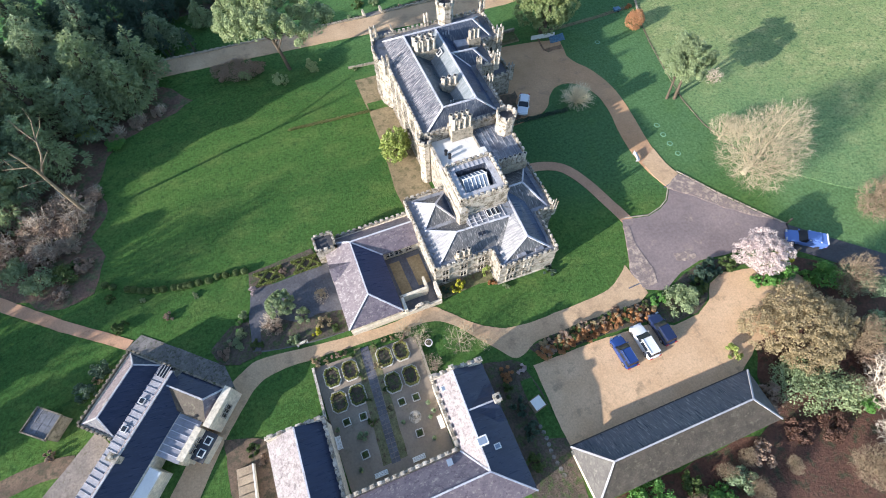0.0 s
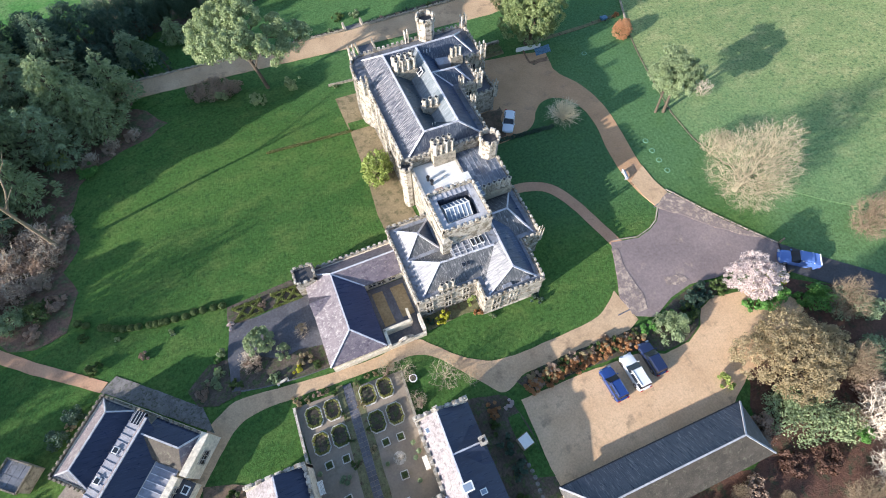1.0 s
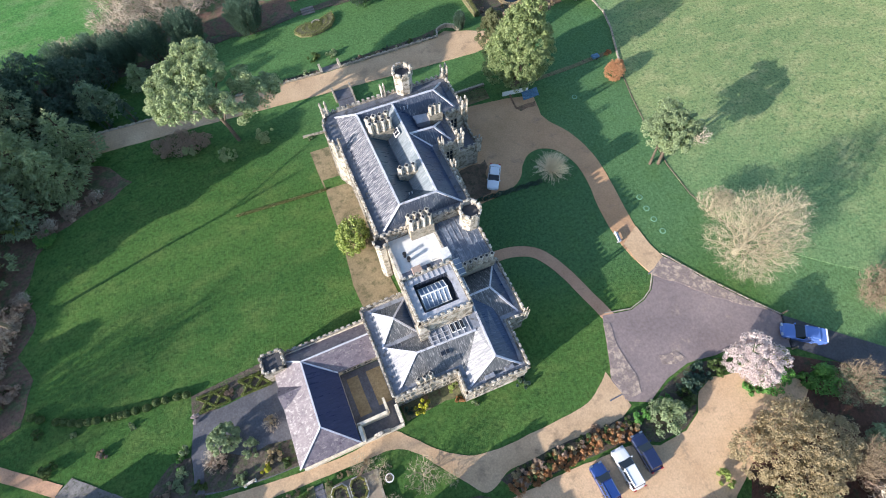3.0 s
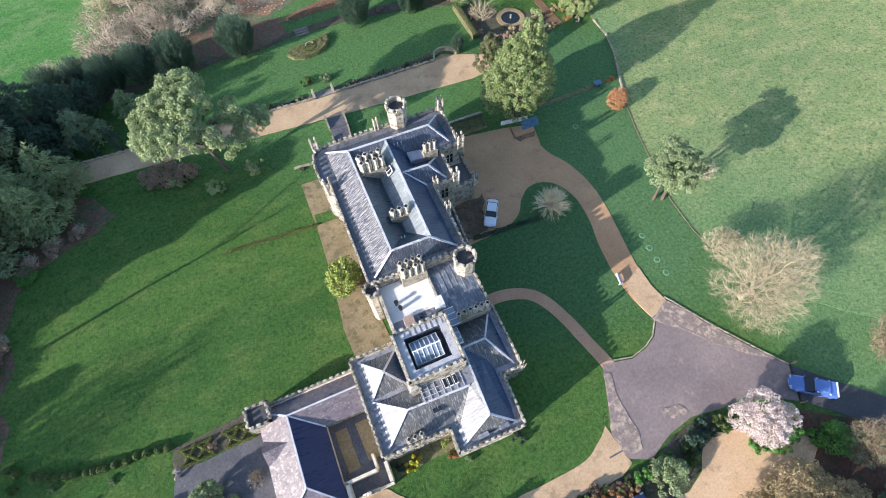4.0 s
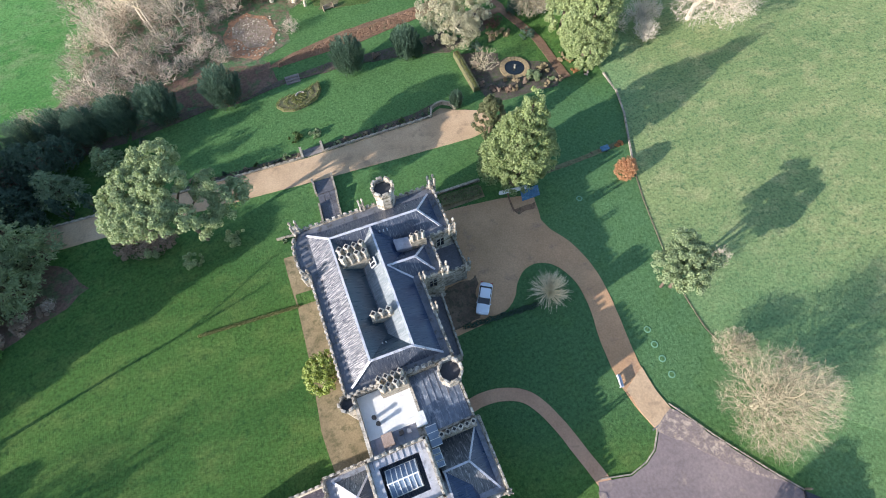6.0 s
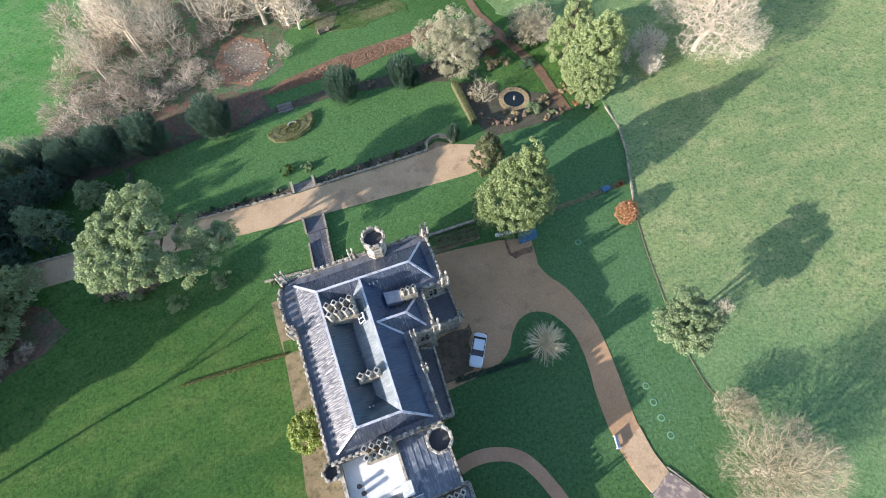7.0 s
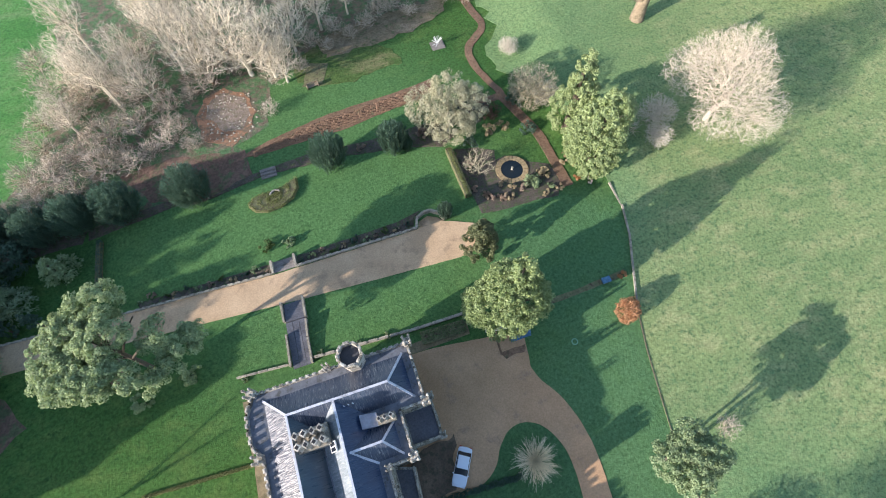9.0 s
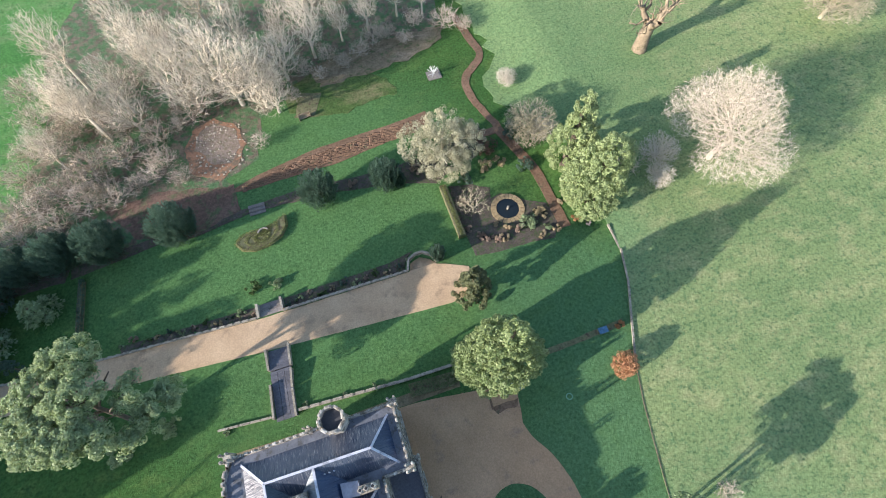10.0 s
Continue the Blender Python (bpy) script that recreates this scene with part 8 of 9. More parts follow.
for k, (x, y, r, lv) in enumerate(GARDEN_SHRUBS):
    bush("garden_shrub", x, y, r, r * 1.1, 420, 0.08, lv, "small clipped shrub in the walled garden border", 900 + k, "shrubs of the walled garden borders")
# south lawn: little bare trees, brown shrubs
for k, (x, y, s) in enumerate(((9.3, 16.5, 1.0), (12.2, 15.0, 0.5), (3.2, 20.5, 0.6), (4.8, 19.2, 0.75), (5.0, 15.1, 0.6))):
    bare_tree("bare_tree", x, y, BARE_THIN, "small leafless garden tree beside the path", "tree", "", 77 * k, s)
for k, (x, y, r, lv) in enumerate(((3.2, 20.5, 0.8, L_DRY), (5.2, 14.9, 0.6, L_HEATH), (-8.4, 20.9, 0.8, L_DRY), (15.0, 10.6, 0.8, L_BLOSSOM), (13.0, 10.6, 1.0, L_RUST), (12.6, 6.5, 1.1, L_YEW), (13.0, 3.4, 1.2, L_YEW), (12.2, 8.8, 0.9, L_BOX), (11.8, 0.2, 1.2, L_BOX), (-17.6, 13.6, 0.9, L_BOX), (-16.8, 12.2, 0.8, L_HEATH))):
    bush("shrub", x, y, r, r * 0.9, int(900 * r) + 150, 0.11, lv, "garden shrub beside the path", 560 + k)
# terrace border and pond garden planting
for k in range(26):
    x = -2 + k * 1.72
    if 17 < x < 22:
        continue
    yy = 86.2 + 0.5 * math.sin(k * 2.1) + 0.06 * max(0, 18 - x)
    bush("border_shrub", x, yy, random.uniform(0.45, 0.85), random.uniform(0.4, 0.8), 380, 0.1, (L_GREYGREEN, L_HEATH, L_BOX, L_DRY, L_YEW)[k % 5], "low shrub in the terrace border", 580 + k, "shrubs of the terrace border")
for k, (x, y, r, lv) in enumerate(((17.5, 89.9, 1.1, L_BOX), (21.1, 89.7, 1.1, L_GREYGREEN), (53.5, 86.2, 0.8, L_HEATH), (56.2, 85.4, 0.9, L_DRY), (59.4, 86.0, 1.0, L_HEATH), (61.6, 86.4, 1.2, L_GREYGREEN), (51.6, 88.6, 0.9, L_HEATH), (63.4, 85.0, 0.8, L_GREYGREEN), (52.4, 93.5, 1.0, L_HEATH), (68.4, 85.0, 0.9, L_RUST), (69.4, 83.6, 0.8, L_BLOSSOM), (67.6, 88.6, 0.8, L_DRY), (59.9, 102.8, 1.8, DARKRED), (58.2, 99.2, 1.3, L_DRY), (60.6, 99.2, 1.2, L_OLIVE), (64.6, 97.2, 1.5, L_YEW), (54.2, 97.6, 1.3, L_YEW), (60.6, 86.6, 1.5, L_GREYGREEN), (55.2, 85.6, 0.9, L_HEATH), (57.4, 86.8, 0.7, L_DRY), (63.4, 87.8, 1.2, L_OLIVE), (52.6, 87.4, 0.9, L_HEATH), (64.6, 84.2, 0.8, L_DRY), (62.0, 84.0, 0.7, L_DRY), (56.0, 88.2, 0.6, L_DRY), (68.4, 90.0, 0.5, L_DRY), (68.8, 87.6, 0.6, L_RUST), (69.0, 85.6, 0.5, L_DRY), (36.2, 103.4, 1.0, L_HEATH), (47, 102.5, 1.2, L_HEATH), (11.4, 70.4, 0.4, L_GREYGREEN), (27.0, 70.2, 0.5, L_GREYGREEN), (31.5, 69.9, 0.6, L_GREYGREEN), (22.0, 70.8, 0.4, L_GREYGREEN))):
    bush("shrub", x, y, r, r * 0.8, int(800 * r) + 120, 0.1, lv, "low winter shrub in the garden bed", 610 + k)
bm = bmesh.new()
hh = thing("clipped_hedge", (50.2, 92.5, land(50.2, 92.5)), "narrow flat-topped clipped hedge", "hedge")
box(bm, -0.55, -4.8, 0, 0.55, 4.9, 1.2)
part("hedge_core", bm, MOSS, hh)
tagged(part("foliage", leaf_mesh("foliage", [(0, -4.5 + 0.6 * j, 0.75, 0.6, 0.5, 0.62) for j in range(16)], 6000, 0.09, leafy("hedge_leaves", (0.10, 0.13, 0.03), (0.22, 0.24, 0.08)), 700, inner=0.8), None, hh), kind="stuff")
hb = thing("low_hedge", (4.0, 60.0, 0), "low ragged hedge crossing the west lawn", "hedge")
tagged(part("foliage", leaf_mesh("foliage", [(-6.6 + 0.66 * j, 0.45 - 0.045 * j, 0.2, 0.45, 0.26, 0.24) for j in range(21)], 3000, 0.09, leafy("lawn_hedge_leaves", (0.15, 0.165, 0.06), (0.31, 0.32, 0.13)), 701, inner=0.4), None, hb), kind="stuff")
eh = thing("edging_hedge", (36.0, 47.6, 0), "low dark ragged hedge edging the shaded lawn", "hedge")
tagged(part("foliage", leaf_mesh("foliage", [(-4.6 + 0.6 * j, 0.42 - 0.045 * j + 0.1 * math.sin(2.3 * j), 0.16, 0.5, 0.42, 0.24) for j in range(18)], 3400, 0.09, L_YEW, 704, inner=0.4), None, eh), kind="stuff")
dh = thing("dark_hedge", (-7.4, 95.3, land(-7.4, 95.3)), "short dark clipped hedge across the lower lawn", "hedge", turn=-4)
bm = bmesh.new()
box(bm, -0.35, -4.4, 0, 0.35, 4.4, 0.8, 0.9)
part("hedge_core", bm, MOSS, dh)
tagged(part("foliage", leaf_mesh("foliage", [(0, -4.2 + 0.6 * j, 0.5, 0.45, 0.5, 0.45) for j in range(15)], 3600, 0.09, L_YEW, 703, inner=0.8), None, dh), kind="stuff")
bs = thing("border_step", (20.3, 103.6, land(20.3, 103.6)), "pale stone steps through the yew border", "steps", kind="structure")
for k in range(3):
    bm = bmesh.new()
    box(bm, -1.3, -0.9 + 0.6 * k, -0.2, 1.3, -0.32 + 0.6 * k, 0.14 + 0.12 * k)
    part("tread", bm, PAVING, bs)
oval = thing("oval_bed", (20.4, 98.0, land(20, 98)), "boat-shaped clipped olive hedge bed on the lower lawn", "hedge", turn=6)
BOAT = [(-4.4, 0.6), (-3.4, 1.5), (-1.6, 1.75), (0.4, 1.35), (2.4, 1.75), (4.5, 2.5), (4.2, 0.6), (2.8, -1.0), (0.6, -1.75), (-1.8, -1.75), (-3.6, -0.9)]
bm = bmesh.new()
prism(bm, BOAT, 0.0, 0.62, 0.94)
part("hedge_core", bm, MOSS, oval)
lobes = []
for k in range(len(BOAT)):
    p, q = Vector(BOAT[k]), Vector(BOAT[(k + 1) % len(BOAT)])
    lobes += [((p.x + (q.x - p.x) * f) * g, (p.y + (q.y - p.y) * f) * g, 0.52, 0.42, 0.42, 0.28) for f in (0.0, 0.3, 0.65) for g in (0.92, 0.6, 0.28)]
tagged(part("foliage", leaf_mesh("foliage", lobes, 9000, 0.07, leafy("oval_hedge_leaves", (0.13, 0.15, 0.04), (0.29, 0.31, 0.11)), 702, inner=0.75, ragged=0.6), None, oval), kind="stuff")
bm = bmesh.new()
for k in range(8):
    a, b = 0.5 + 0.28 * k, 0.5 + 0.28 * (k + 1)
    bar(bm, (0.4 + 0.9 * math.cos(a), 0.5 + 0.9 * math.sin(a), 0.75), (0.4 + 0.9 * math.cos(b), 0.5 + 0.9 * math.sin(b), 0.75), 0.2, 0.25)
part("stone_seat", bm, STONE, oval)
# crossed box hedges in front of the corner tower
for x0, n in ((-13.2, 2), (-8.0, 2)):
    lh = thing("lattice_hedge", (x0 + 1.8, 35.0, 0.05), "low box hedges clipped in a crossed lattice", "hedge", "lattice hedges by the corner tower")
    lobes = []
    for c in range(n):
        for j in range(9):
            f = j / 8
            lobes += [(-1.8 + 1.8 * c + 1.8 * f, -0.85 + 1.7 * f + 0.12 * c, 0.22, 0.18, 0.18, 0.24), (-1.8 + 1.8 * c + 1.8 * f, 0.85 - 1.7 * f + 0.12 * c, 0.22, 0.18, 0.18, 0.24)]
    for j in range(14):
        lobes += [(-1.8 + 3.6 * j / 13, 0.95, 0.22, 0.2, 0.18, 0.24), (-1.8 + 3.6 * j / 13, -0.95, 0.22, 0.2, 0.18, 0.24)]
    tagged(part("foliage", leaf_mesh("foliage", lobes, 3400, 0.075, leafy("lattice_box", (0.13, 0.165, 0.04), (0.28, 0.33, 0.10)), 710 + n, inner=0.5), None, lh), kind="stuff")


# ---- vehicles ----
def car(name, x, y, turn, paint, label, long=4.5, wide=1.78, high=1.45, estate=False, rails=False):
    """A car: its nose points along +x before the turn."""
    c = thing(name, (x, y, 0.06), label, "car", turn=turn)
    L, Wd = long / 2, wide / 2
    side = [(-L, 0.45), (-L + 0.03, 0.75), (-L + 0.25, 0.9), (L * 0.35, 0.92), (L - 0.35, 0.78), (L - 0.05, 0.62), (L, 0.4), (L - 0.1, 0.22), (-L + 0.1, 0.22)]
    bm = bmesh.new()
    rows = []
    for f, drop, pull in ((-1.0, 0.1, 0.86), (-0.88, 0.03, 0.95), (-0.6, 0.0, 0.99), (0.0, -0.02, 1.0), (0.6, 0.0, 0.99), (0.88, 0.03, 0.95), (1.0, 0.1, 0.86)):
        rows.append([bm.verts.new((px * pull, f * Wd, pz - drop if pz > 0.6 else pz)) for px, pz in side])
    for a, b in zip(rows, rows[1:]):
        for k in range(len(side)):
            j = (k + 1) % len(side)
            bm.faces.new((a[k], a[j], b[j], b[k]))
    bm.faces.new(rows[0]), bm.faces.new(rows[-1][::-1])
    part("body", bm, paint, c)
    back = -L + (0.25 if estate else 0.62)
    cabin = [(back, 0.88), (back + (0.25 if estate else 0.55), high - 0.04), (L * 0.06, high), (L * 0.40, 0.9)]
    bm = bmesh.new()
    lo = [bm.verts.new((px, f * Wd * 0.93, pz)) for f in (-1, 1) for px, pz in (cabin[0], cabin[3])]
    hi = [bm.verts.new((px, f * Wd * 0.74, pz)) for f in (-1, 1) for px, pz in (cabin[1], cabin[2])]
    for q in ((lo[0], lo[1], hi[1], hi[0]), (lo[3], lo[2], hi[2], hi[3]), (lo[1], lo[3], hi[3], hi[1]), (lo[2], lo[0], hi[0], hi[2]), (hi[0], hi[1], hi[3], hi[2])):
        bm.faces.new(q)
    part("glasshouse", bm, GLASS, c, "dark window glass")
    bm = bmesh.new()
    box(bm, cabin[1][0] - 0.1, -Wd * 0.8, high - 0.09, cabin[2][0] + 0.1, Wd * 0.8, high + 0.035, 0.9)
    part("roof_panel", bm, paint, c)
    for f in (-1, 1):
        for px in (cabin[1][0] + 0.5, cabin[2][0] - 0.2):
            bm = bmesh.new()
            bar(bm, (px, f * Wd * 0.75, high - 0.02), (px + 0.06, f * Wd * 0.94, 0.9), 0.09, 0.06)
            part("pillar", bm, paint, c)
        bm = bmesh.new()
        box(bm, L * 0.35, f * Wd - 0.02 if f > 0 else -Wd - 0.16, 0.88, L * 0.35 + 0.12, f * Wd + 0.16 if f > 0 else -Wd + 0.02, 1.02)
        part("door_mirror", bm, paint, c)
        bm = bmesh.new()
        box(bm, L - 0.22, f * Wd * 0.68 - 0.2, 0.58, L - 0.02, f * Wd * 0.68 + 0.2, 0.72)
        part("headlight", bm, CHROME, c)
        bm = bmesh.new()
        box(bm, -L - 0.01, f * Wd * 0.75 - 0.16, 0.6, -L + 0.1, f * Wd * 0.75 + 0.16, 0.82)
        part("tail_light", bm, plain("red_lens", (0.35, 0.02, 0.02), 0.3), c)
        for px in (-L * 0.6, L * 0.62):
            bm = bmesh.new()
            prism(bm, ring(16, 0.32), -0.11, 0.11)
            bm.transform(Matrix.Translation((px, f * (Wd - 0.1), 0.32)) @ Euler((radians(90), 0, 0)).to_matrix().to_4x4())
            w = part("wheel", bm, RUBBER, c)
            bm = bmesh.new()
            prism(bm, ring(10, 0.2), -0.125, 0.125)
            bm.transform(Matrix.Translation((px, f * (Wd - 0.1), 0.32)) @ Euler((radians(90), 0, 0)).to_matrix().to_4x4())
            part("rim", bm, CHROME, w)
        if rails:
            bm = bmesh.new()
            bar(bm, (cabin[1][0] + 0.1, f * Wd * 0.68, high + 0.07), (cabin[2][0], f * Wd * 0.68, high + 0.07), 0.05, 0.05)
            part("roof_rail", bm, CHROME, c)
    return c


def paint(name, col, rough=0.25):
    m = plain(name, col, rough)
    m.node_tree.nodes["Principled BSDF"].inputs["Coat Weight"].default_value = 0.6
    return m


SILVER, NAVY, WHITEP, BLUEP = paint("silver_blue_paint", (0.70, 0.75, 0.84)), paint("navy_paint", (0.015, 0.025, 0.075)), paint("pearl_paint", (0.72, 0.73, 0.75)), paint("mid_blue_paint", (0.10, 0.19, 0.50))
car("saloon_car", 35.3, 50.7, -122, SILVER, "silver-blue saloon parked on the gravel forecourt", 4.7)
car("hatchback_car", 27.9, 7.6, 91, paint("royal_blue_paint", (0.018, 0.05, 0.20)), "dark blue estate parked in the car park", 4.3, 1.75, 1.5, True, True)
car("estate_car", 31.1, 7.8, 91, WHITEP, "white estate car parked between two dark cars", 4.7, 1.8, 1.5, True, True)
car("dark_car", 34.0, 8.4, 90, NAVY, "dark navy car parked beside the shrubs", 4.4, 1.78, 1.5, True)
van = car("pickup_truck", 60.5, 12.15, 143, BLUEP, "blue pickup with a white-ribbed load cover on the road", 5.3, 1.95, 1.65, False)
bm = bmesh.new()
box(bm, -2.6, -0.94, 0.75, 0.1, 0.94, 1.5, 0.94)
lc = part("load_cover", bm, BLUEP, van, "boxy blue load cover")
for px in (-2.42, -1.5, -0.1):
    bm = bmesh.new()
    bar(bm, (px, -0.9, 1.53), (px, 0.9, 1.53), 0.16, 0.06)
    part("rib", bm, WHITE, lc)

# ---- walls, steps, terrace ----
tw = thing("terrace_wall", (20, 84.8, -0.7), "low terrace retaining wall with pale stone coping", "wall", kind="structure")


def wall_run(parent, pts, z, h, thick, stone, top=None, step=1.5):
    """A wall as runs, each with its coping stones as pieces."""
    for p, q in zip(pts, pts[1:]):
        p, q = Vector(p), Vector(q)
        n = max(1, round((q - p).length / step))
        bm = bmesh.new()
        bar(bm, (p.x, p.y, z + h / 2 - 0.2), (q.x, q.y, z + h / 2 - 0.2), thick, h + 0.4)
        w = part("wall_run", bm, stone, parent, **W)
        for k in range(n):
            a, b = p.lerp(q, k / n + 0.01), p.lerp(q, (k + 1) / n - 0.01)
            bm = bmesh.new()
            o = random.uniform(-0.02, 0.02)
            bar(bm, (a.x + o, a.y + o, z + h + 0.05), (b.x, b.y, z + h + 0.05), thick * 1.3, random.uniform(0.09, 0.13))
            part("coping_stone", bm, top or STONE, w)


wall_run(tw, [(-28, 87.35), (-1.4, 85.75), (17.6, 84.85)], -0.7, 0.28, 0.24, OLDSTONE, OLDSTONE, 1.1)
wall_run(tw, [(21.4, 84.85), (40.4, 84.8), (41.0, 86.5), (42.2, 87.1), (43.4, 87.1), (44.5, 86.3), (45.0, 84.8)], -0.7, 0.32, 0.26, OLDSTONE, OLDSTONE, 1.1)
steps = thing("garden_steps", (19.3, 75, 0), "broad stone steps between low walls", "steps", kind="structure")
for k in range(7):
    y, z = 79.4 - k * 0.42, -0.66 + 0.105 * k
    bm = bmesh.new()
    box(bm, 18.2, y - 0.46, z - 0.4, 21.1, y, z + 0.1)
    part("tread", bm, DARKPAVE, steps, **W)
for k in range(12):
    for j in range(3):
        bm = bmesh.new()
        y = 76.3 - k * 0.56
        box(bm, 18.15 + j * 0.95 - 0.02 * k, y - 0.54, -0.4, 19.06 + j * 0.95 - 0.02 * k, y, 0.07 + 0.012 * random.random())
        part("flagstone", bm, DARKPAVE, steps, **W)
wall_run(steps, [(18.05, 79.7), (18.0, 76.6)], -0.55, 0.75, 0.22, OLDSTONE, OLDSTONE)
wall_run(steps, [(17.95, 74.6), (17.65, 70.0)], 0.0, 0.5, 0.22, OLDSTONE, OLDSTONE)
wall_run(steps, [(21.25, 79.6), (21.05, 76.4)], -0.55, 0.75, 0.22, OLDSTONE, OLDSTONE)
wall_run(steps, [(21.05, 76.0), (20.75, 73.4)], -0.1, 0.55, 0.22, OLDSTONE, OLDSTONE)
wall_run(steps, [(20.75, 73.2), (20.55, 69.6)], 0.0, 0.5, 0.22, OLDSTONE, OLDSTONE)
low = thing("lower_steps", (19.5, 86, -1), "short flight of grey steps down to the lower lawn", "steps", kind="structure")
for k in range(6):
    bm = bmesh.new()
    box(bm, 17.9, 84.9 + k * 0.36, -1.9, 21.2, 85.3 + k * 0.36, -0.72 - k * 0.15)
    part("tread", bm, PAVING, low, **W)
for x in (17.75, 21.3):
    bm = bmesh.new()
    box(bm, x - 0.18, 84.8, -1.9, x + 0.18, 87.0, -0.35)
    part("cheek_wall", bm, OLDSTONE, low, **W)
nw_ = thing("bank_wall", (30, 69.6, 0), "low mossy stone wall along the grass bank", "wall", kind="structure")
wall_run(nw_, [(10.4, 71.0), (17.4, 70.4)], 0, 0.3, 0.22, OLDSTONE, OLDSTONE)
wall_run(nw_, [(20.9, 70.2), (36, 69.3), (42.6, 69.2)], 0, 0.45, 0.3, OLDSTONE, OLDSTONE)
fw = thing("field_wall", (66, 60, 0), "low dry-stone wall between garden and meadow", "wall", kind="structure")
for a, b in zip(FENCE[:11], FENCE[1:11]):
    wall_run(fw, [a, b], land(*a), 0.24 if a[1] > 66 else 0.06, 0.22 if a[1] > 66 else 0.08, OLDSTONE if a[1] > 66 else BARK, OLDSTONE if a[1] > 66 else BARK, 0.9)
kerb = thing("kerb", (50, 28, 0), "pale stone kerb along the drive", "kerb", kind="structure")
for line in ([(60.4, 15.3), (58.4, 18.0), (54.5, 23.8), (51.9, 28.3), (51.2, 29.4)], [(39.0, 25.0), (42.6, 24.1), (45.0, 24.6), (46.6, 25.4), (48.2, 27.2)]):
    for a, b in zip(line, line[1:]):
        a, b = Vector(a), Vector(b)
        n = max(1, round((b - a).length / 0.9))
        for k in range(n):
            bm = bmesh.new()
            p, q = a.lerp(b, k / n + 0.01), a.lerp(b, (k + 1) / n - 0.01)
            bar(bm, (p.x, p.y, 0.08), (q.x, q.y, 0.08), 0.14, 0.16)
            part("kerbstone", bm, OLDSTONE, kerb, **W)
for a, b in (((47.7, 27.4), (52.1, 28.4)), ((35.5, 17.8), (38.0, 18.4)), ((33.5, 15.0), (36.0, 15.1))):
    bump = thing("drainage_bar", (a[0], a[1], 0.05), "low dark drainage bar set across the drive", "drain", "drainage bars of the drive")
    bm = bmesh.new()
    bar(bm, (a[0], a[1], 0.09), (b[0], b[1], 0.09), 0.16, 0.07)
    part("drain_channel", bm, DARKLEAD, bump, **W)
gate = thing("cattle_grid", (59.5, 13.2, 0), "dark steel grid across the road mouth", "cattle grid")
for k in range(2):
    bm = bmesh.new()
    d = Vector((0.42, 0.9)).normalized()
    o = Vector((0.9, -0.42)) * (0.12 * k - 0.24)
    bar(bm, (59.5 + o.x - d.x * 2.3, 13.2 + o.y - d.y * 2.3, 0.15), (59.5 + o.x + d.x * 2.3, 13.2 + o.y + d.y * 2.3, 0.15), 0.06, 0.06)
    part("grid_bar", bm, BLACK, gate, **W)
for s in (-1, 1):
    bm = bmesh.new()
    x, y = 59.5 + 1.0 * s * 1.1, 13.2 + 2.15 * s
    box(bm, x - 0.1, y - 0.1, 0, x + 0.1, y + 0.1, 1.2)
    part("post", bm, WOOD, gate, **W)

# pond
pond = thing("pond", (58.9, 90.3, land(58.9, 90.3) + 0.1), "round garden pond with dark water and stone rim", "pond")
for k in range(22):
    bm = bmesh.new()
    a0, a1_ = 2 * math.pi * k / 22 + 0.02, 2 * math.pi * (k + 1) / 22 - 0.02
    prism(bm, [(r_ * math.cos(a), r_ * math.sin(a)) for r_, a in ((1.85, a0), (2.75, a0), (2.75, a1_), (1.85, a1_))], 0.0, 0.14 + 0.02 * random.random())
    part("rim_stone", bm, SANDPAVE, pond)
bm = bmesh.new()
prism(bm, ring(32, 1.9), 0.0, 0.075)
part("water", bm, WATER, pond)
bm = bmesh.new()
prism(bm, ring(10, 0.2), 0.0, 0.5, 0.6)
prism(bm, ring(10, 0.12), 0.5, 0.7, 1.8)
part("fountain", bm, OLDSTONE, pond)

# ridged rows in the kitchen plot
plot = thing("plot_rows", (33, 110, land(33, 110)), "ridges of dug red soil in the vegetable plot", "soil rows", kind="stuff")
vs, fs = [], []
rng = np.random.default_rng(5)
for r_ in range(5):
    for k in range(64):
        f = k / 64
        x = 19 + 31 * f + rng.normal() * 0.1
        y = 107.9 + 0.55 * r_ * (0.35 + 0.65 * min(1, f * 3)) + 2.4 * f + rng.normal() * 0.08
        s = rng.uniform(0.14, 0.3)
        b = len(vs)
        z = land(x, y) + 0.08
        vs += [(x - s * 1.6, y - s, z), (x + s * 1.6, y - s, z), (x + s * 1.6, y + s, z), (x - s * 1.6, y + s, z), (x - s * 0.6, y, z + s), (x + s * 0.7, y, z + s * 0.9)]
        fs += [(b, b + 1, b + 5, b + 4), (b + 1, b + 2, b + 5), (b + 2, b + 3, b + 4, b + 5), (b + 3, b, b + 4)]
part("clods", mesh_of("clods", vs, fs, REDSOIL), None, plot, world_place=True)["kind"] = "stuff"
rub = thing("rubble", (16, 118, land(16, 118)), "scattered pale rubble on the burnt ring", "rubble", kind="stuff")
vs, fs = [], []
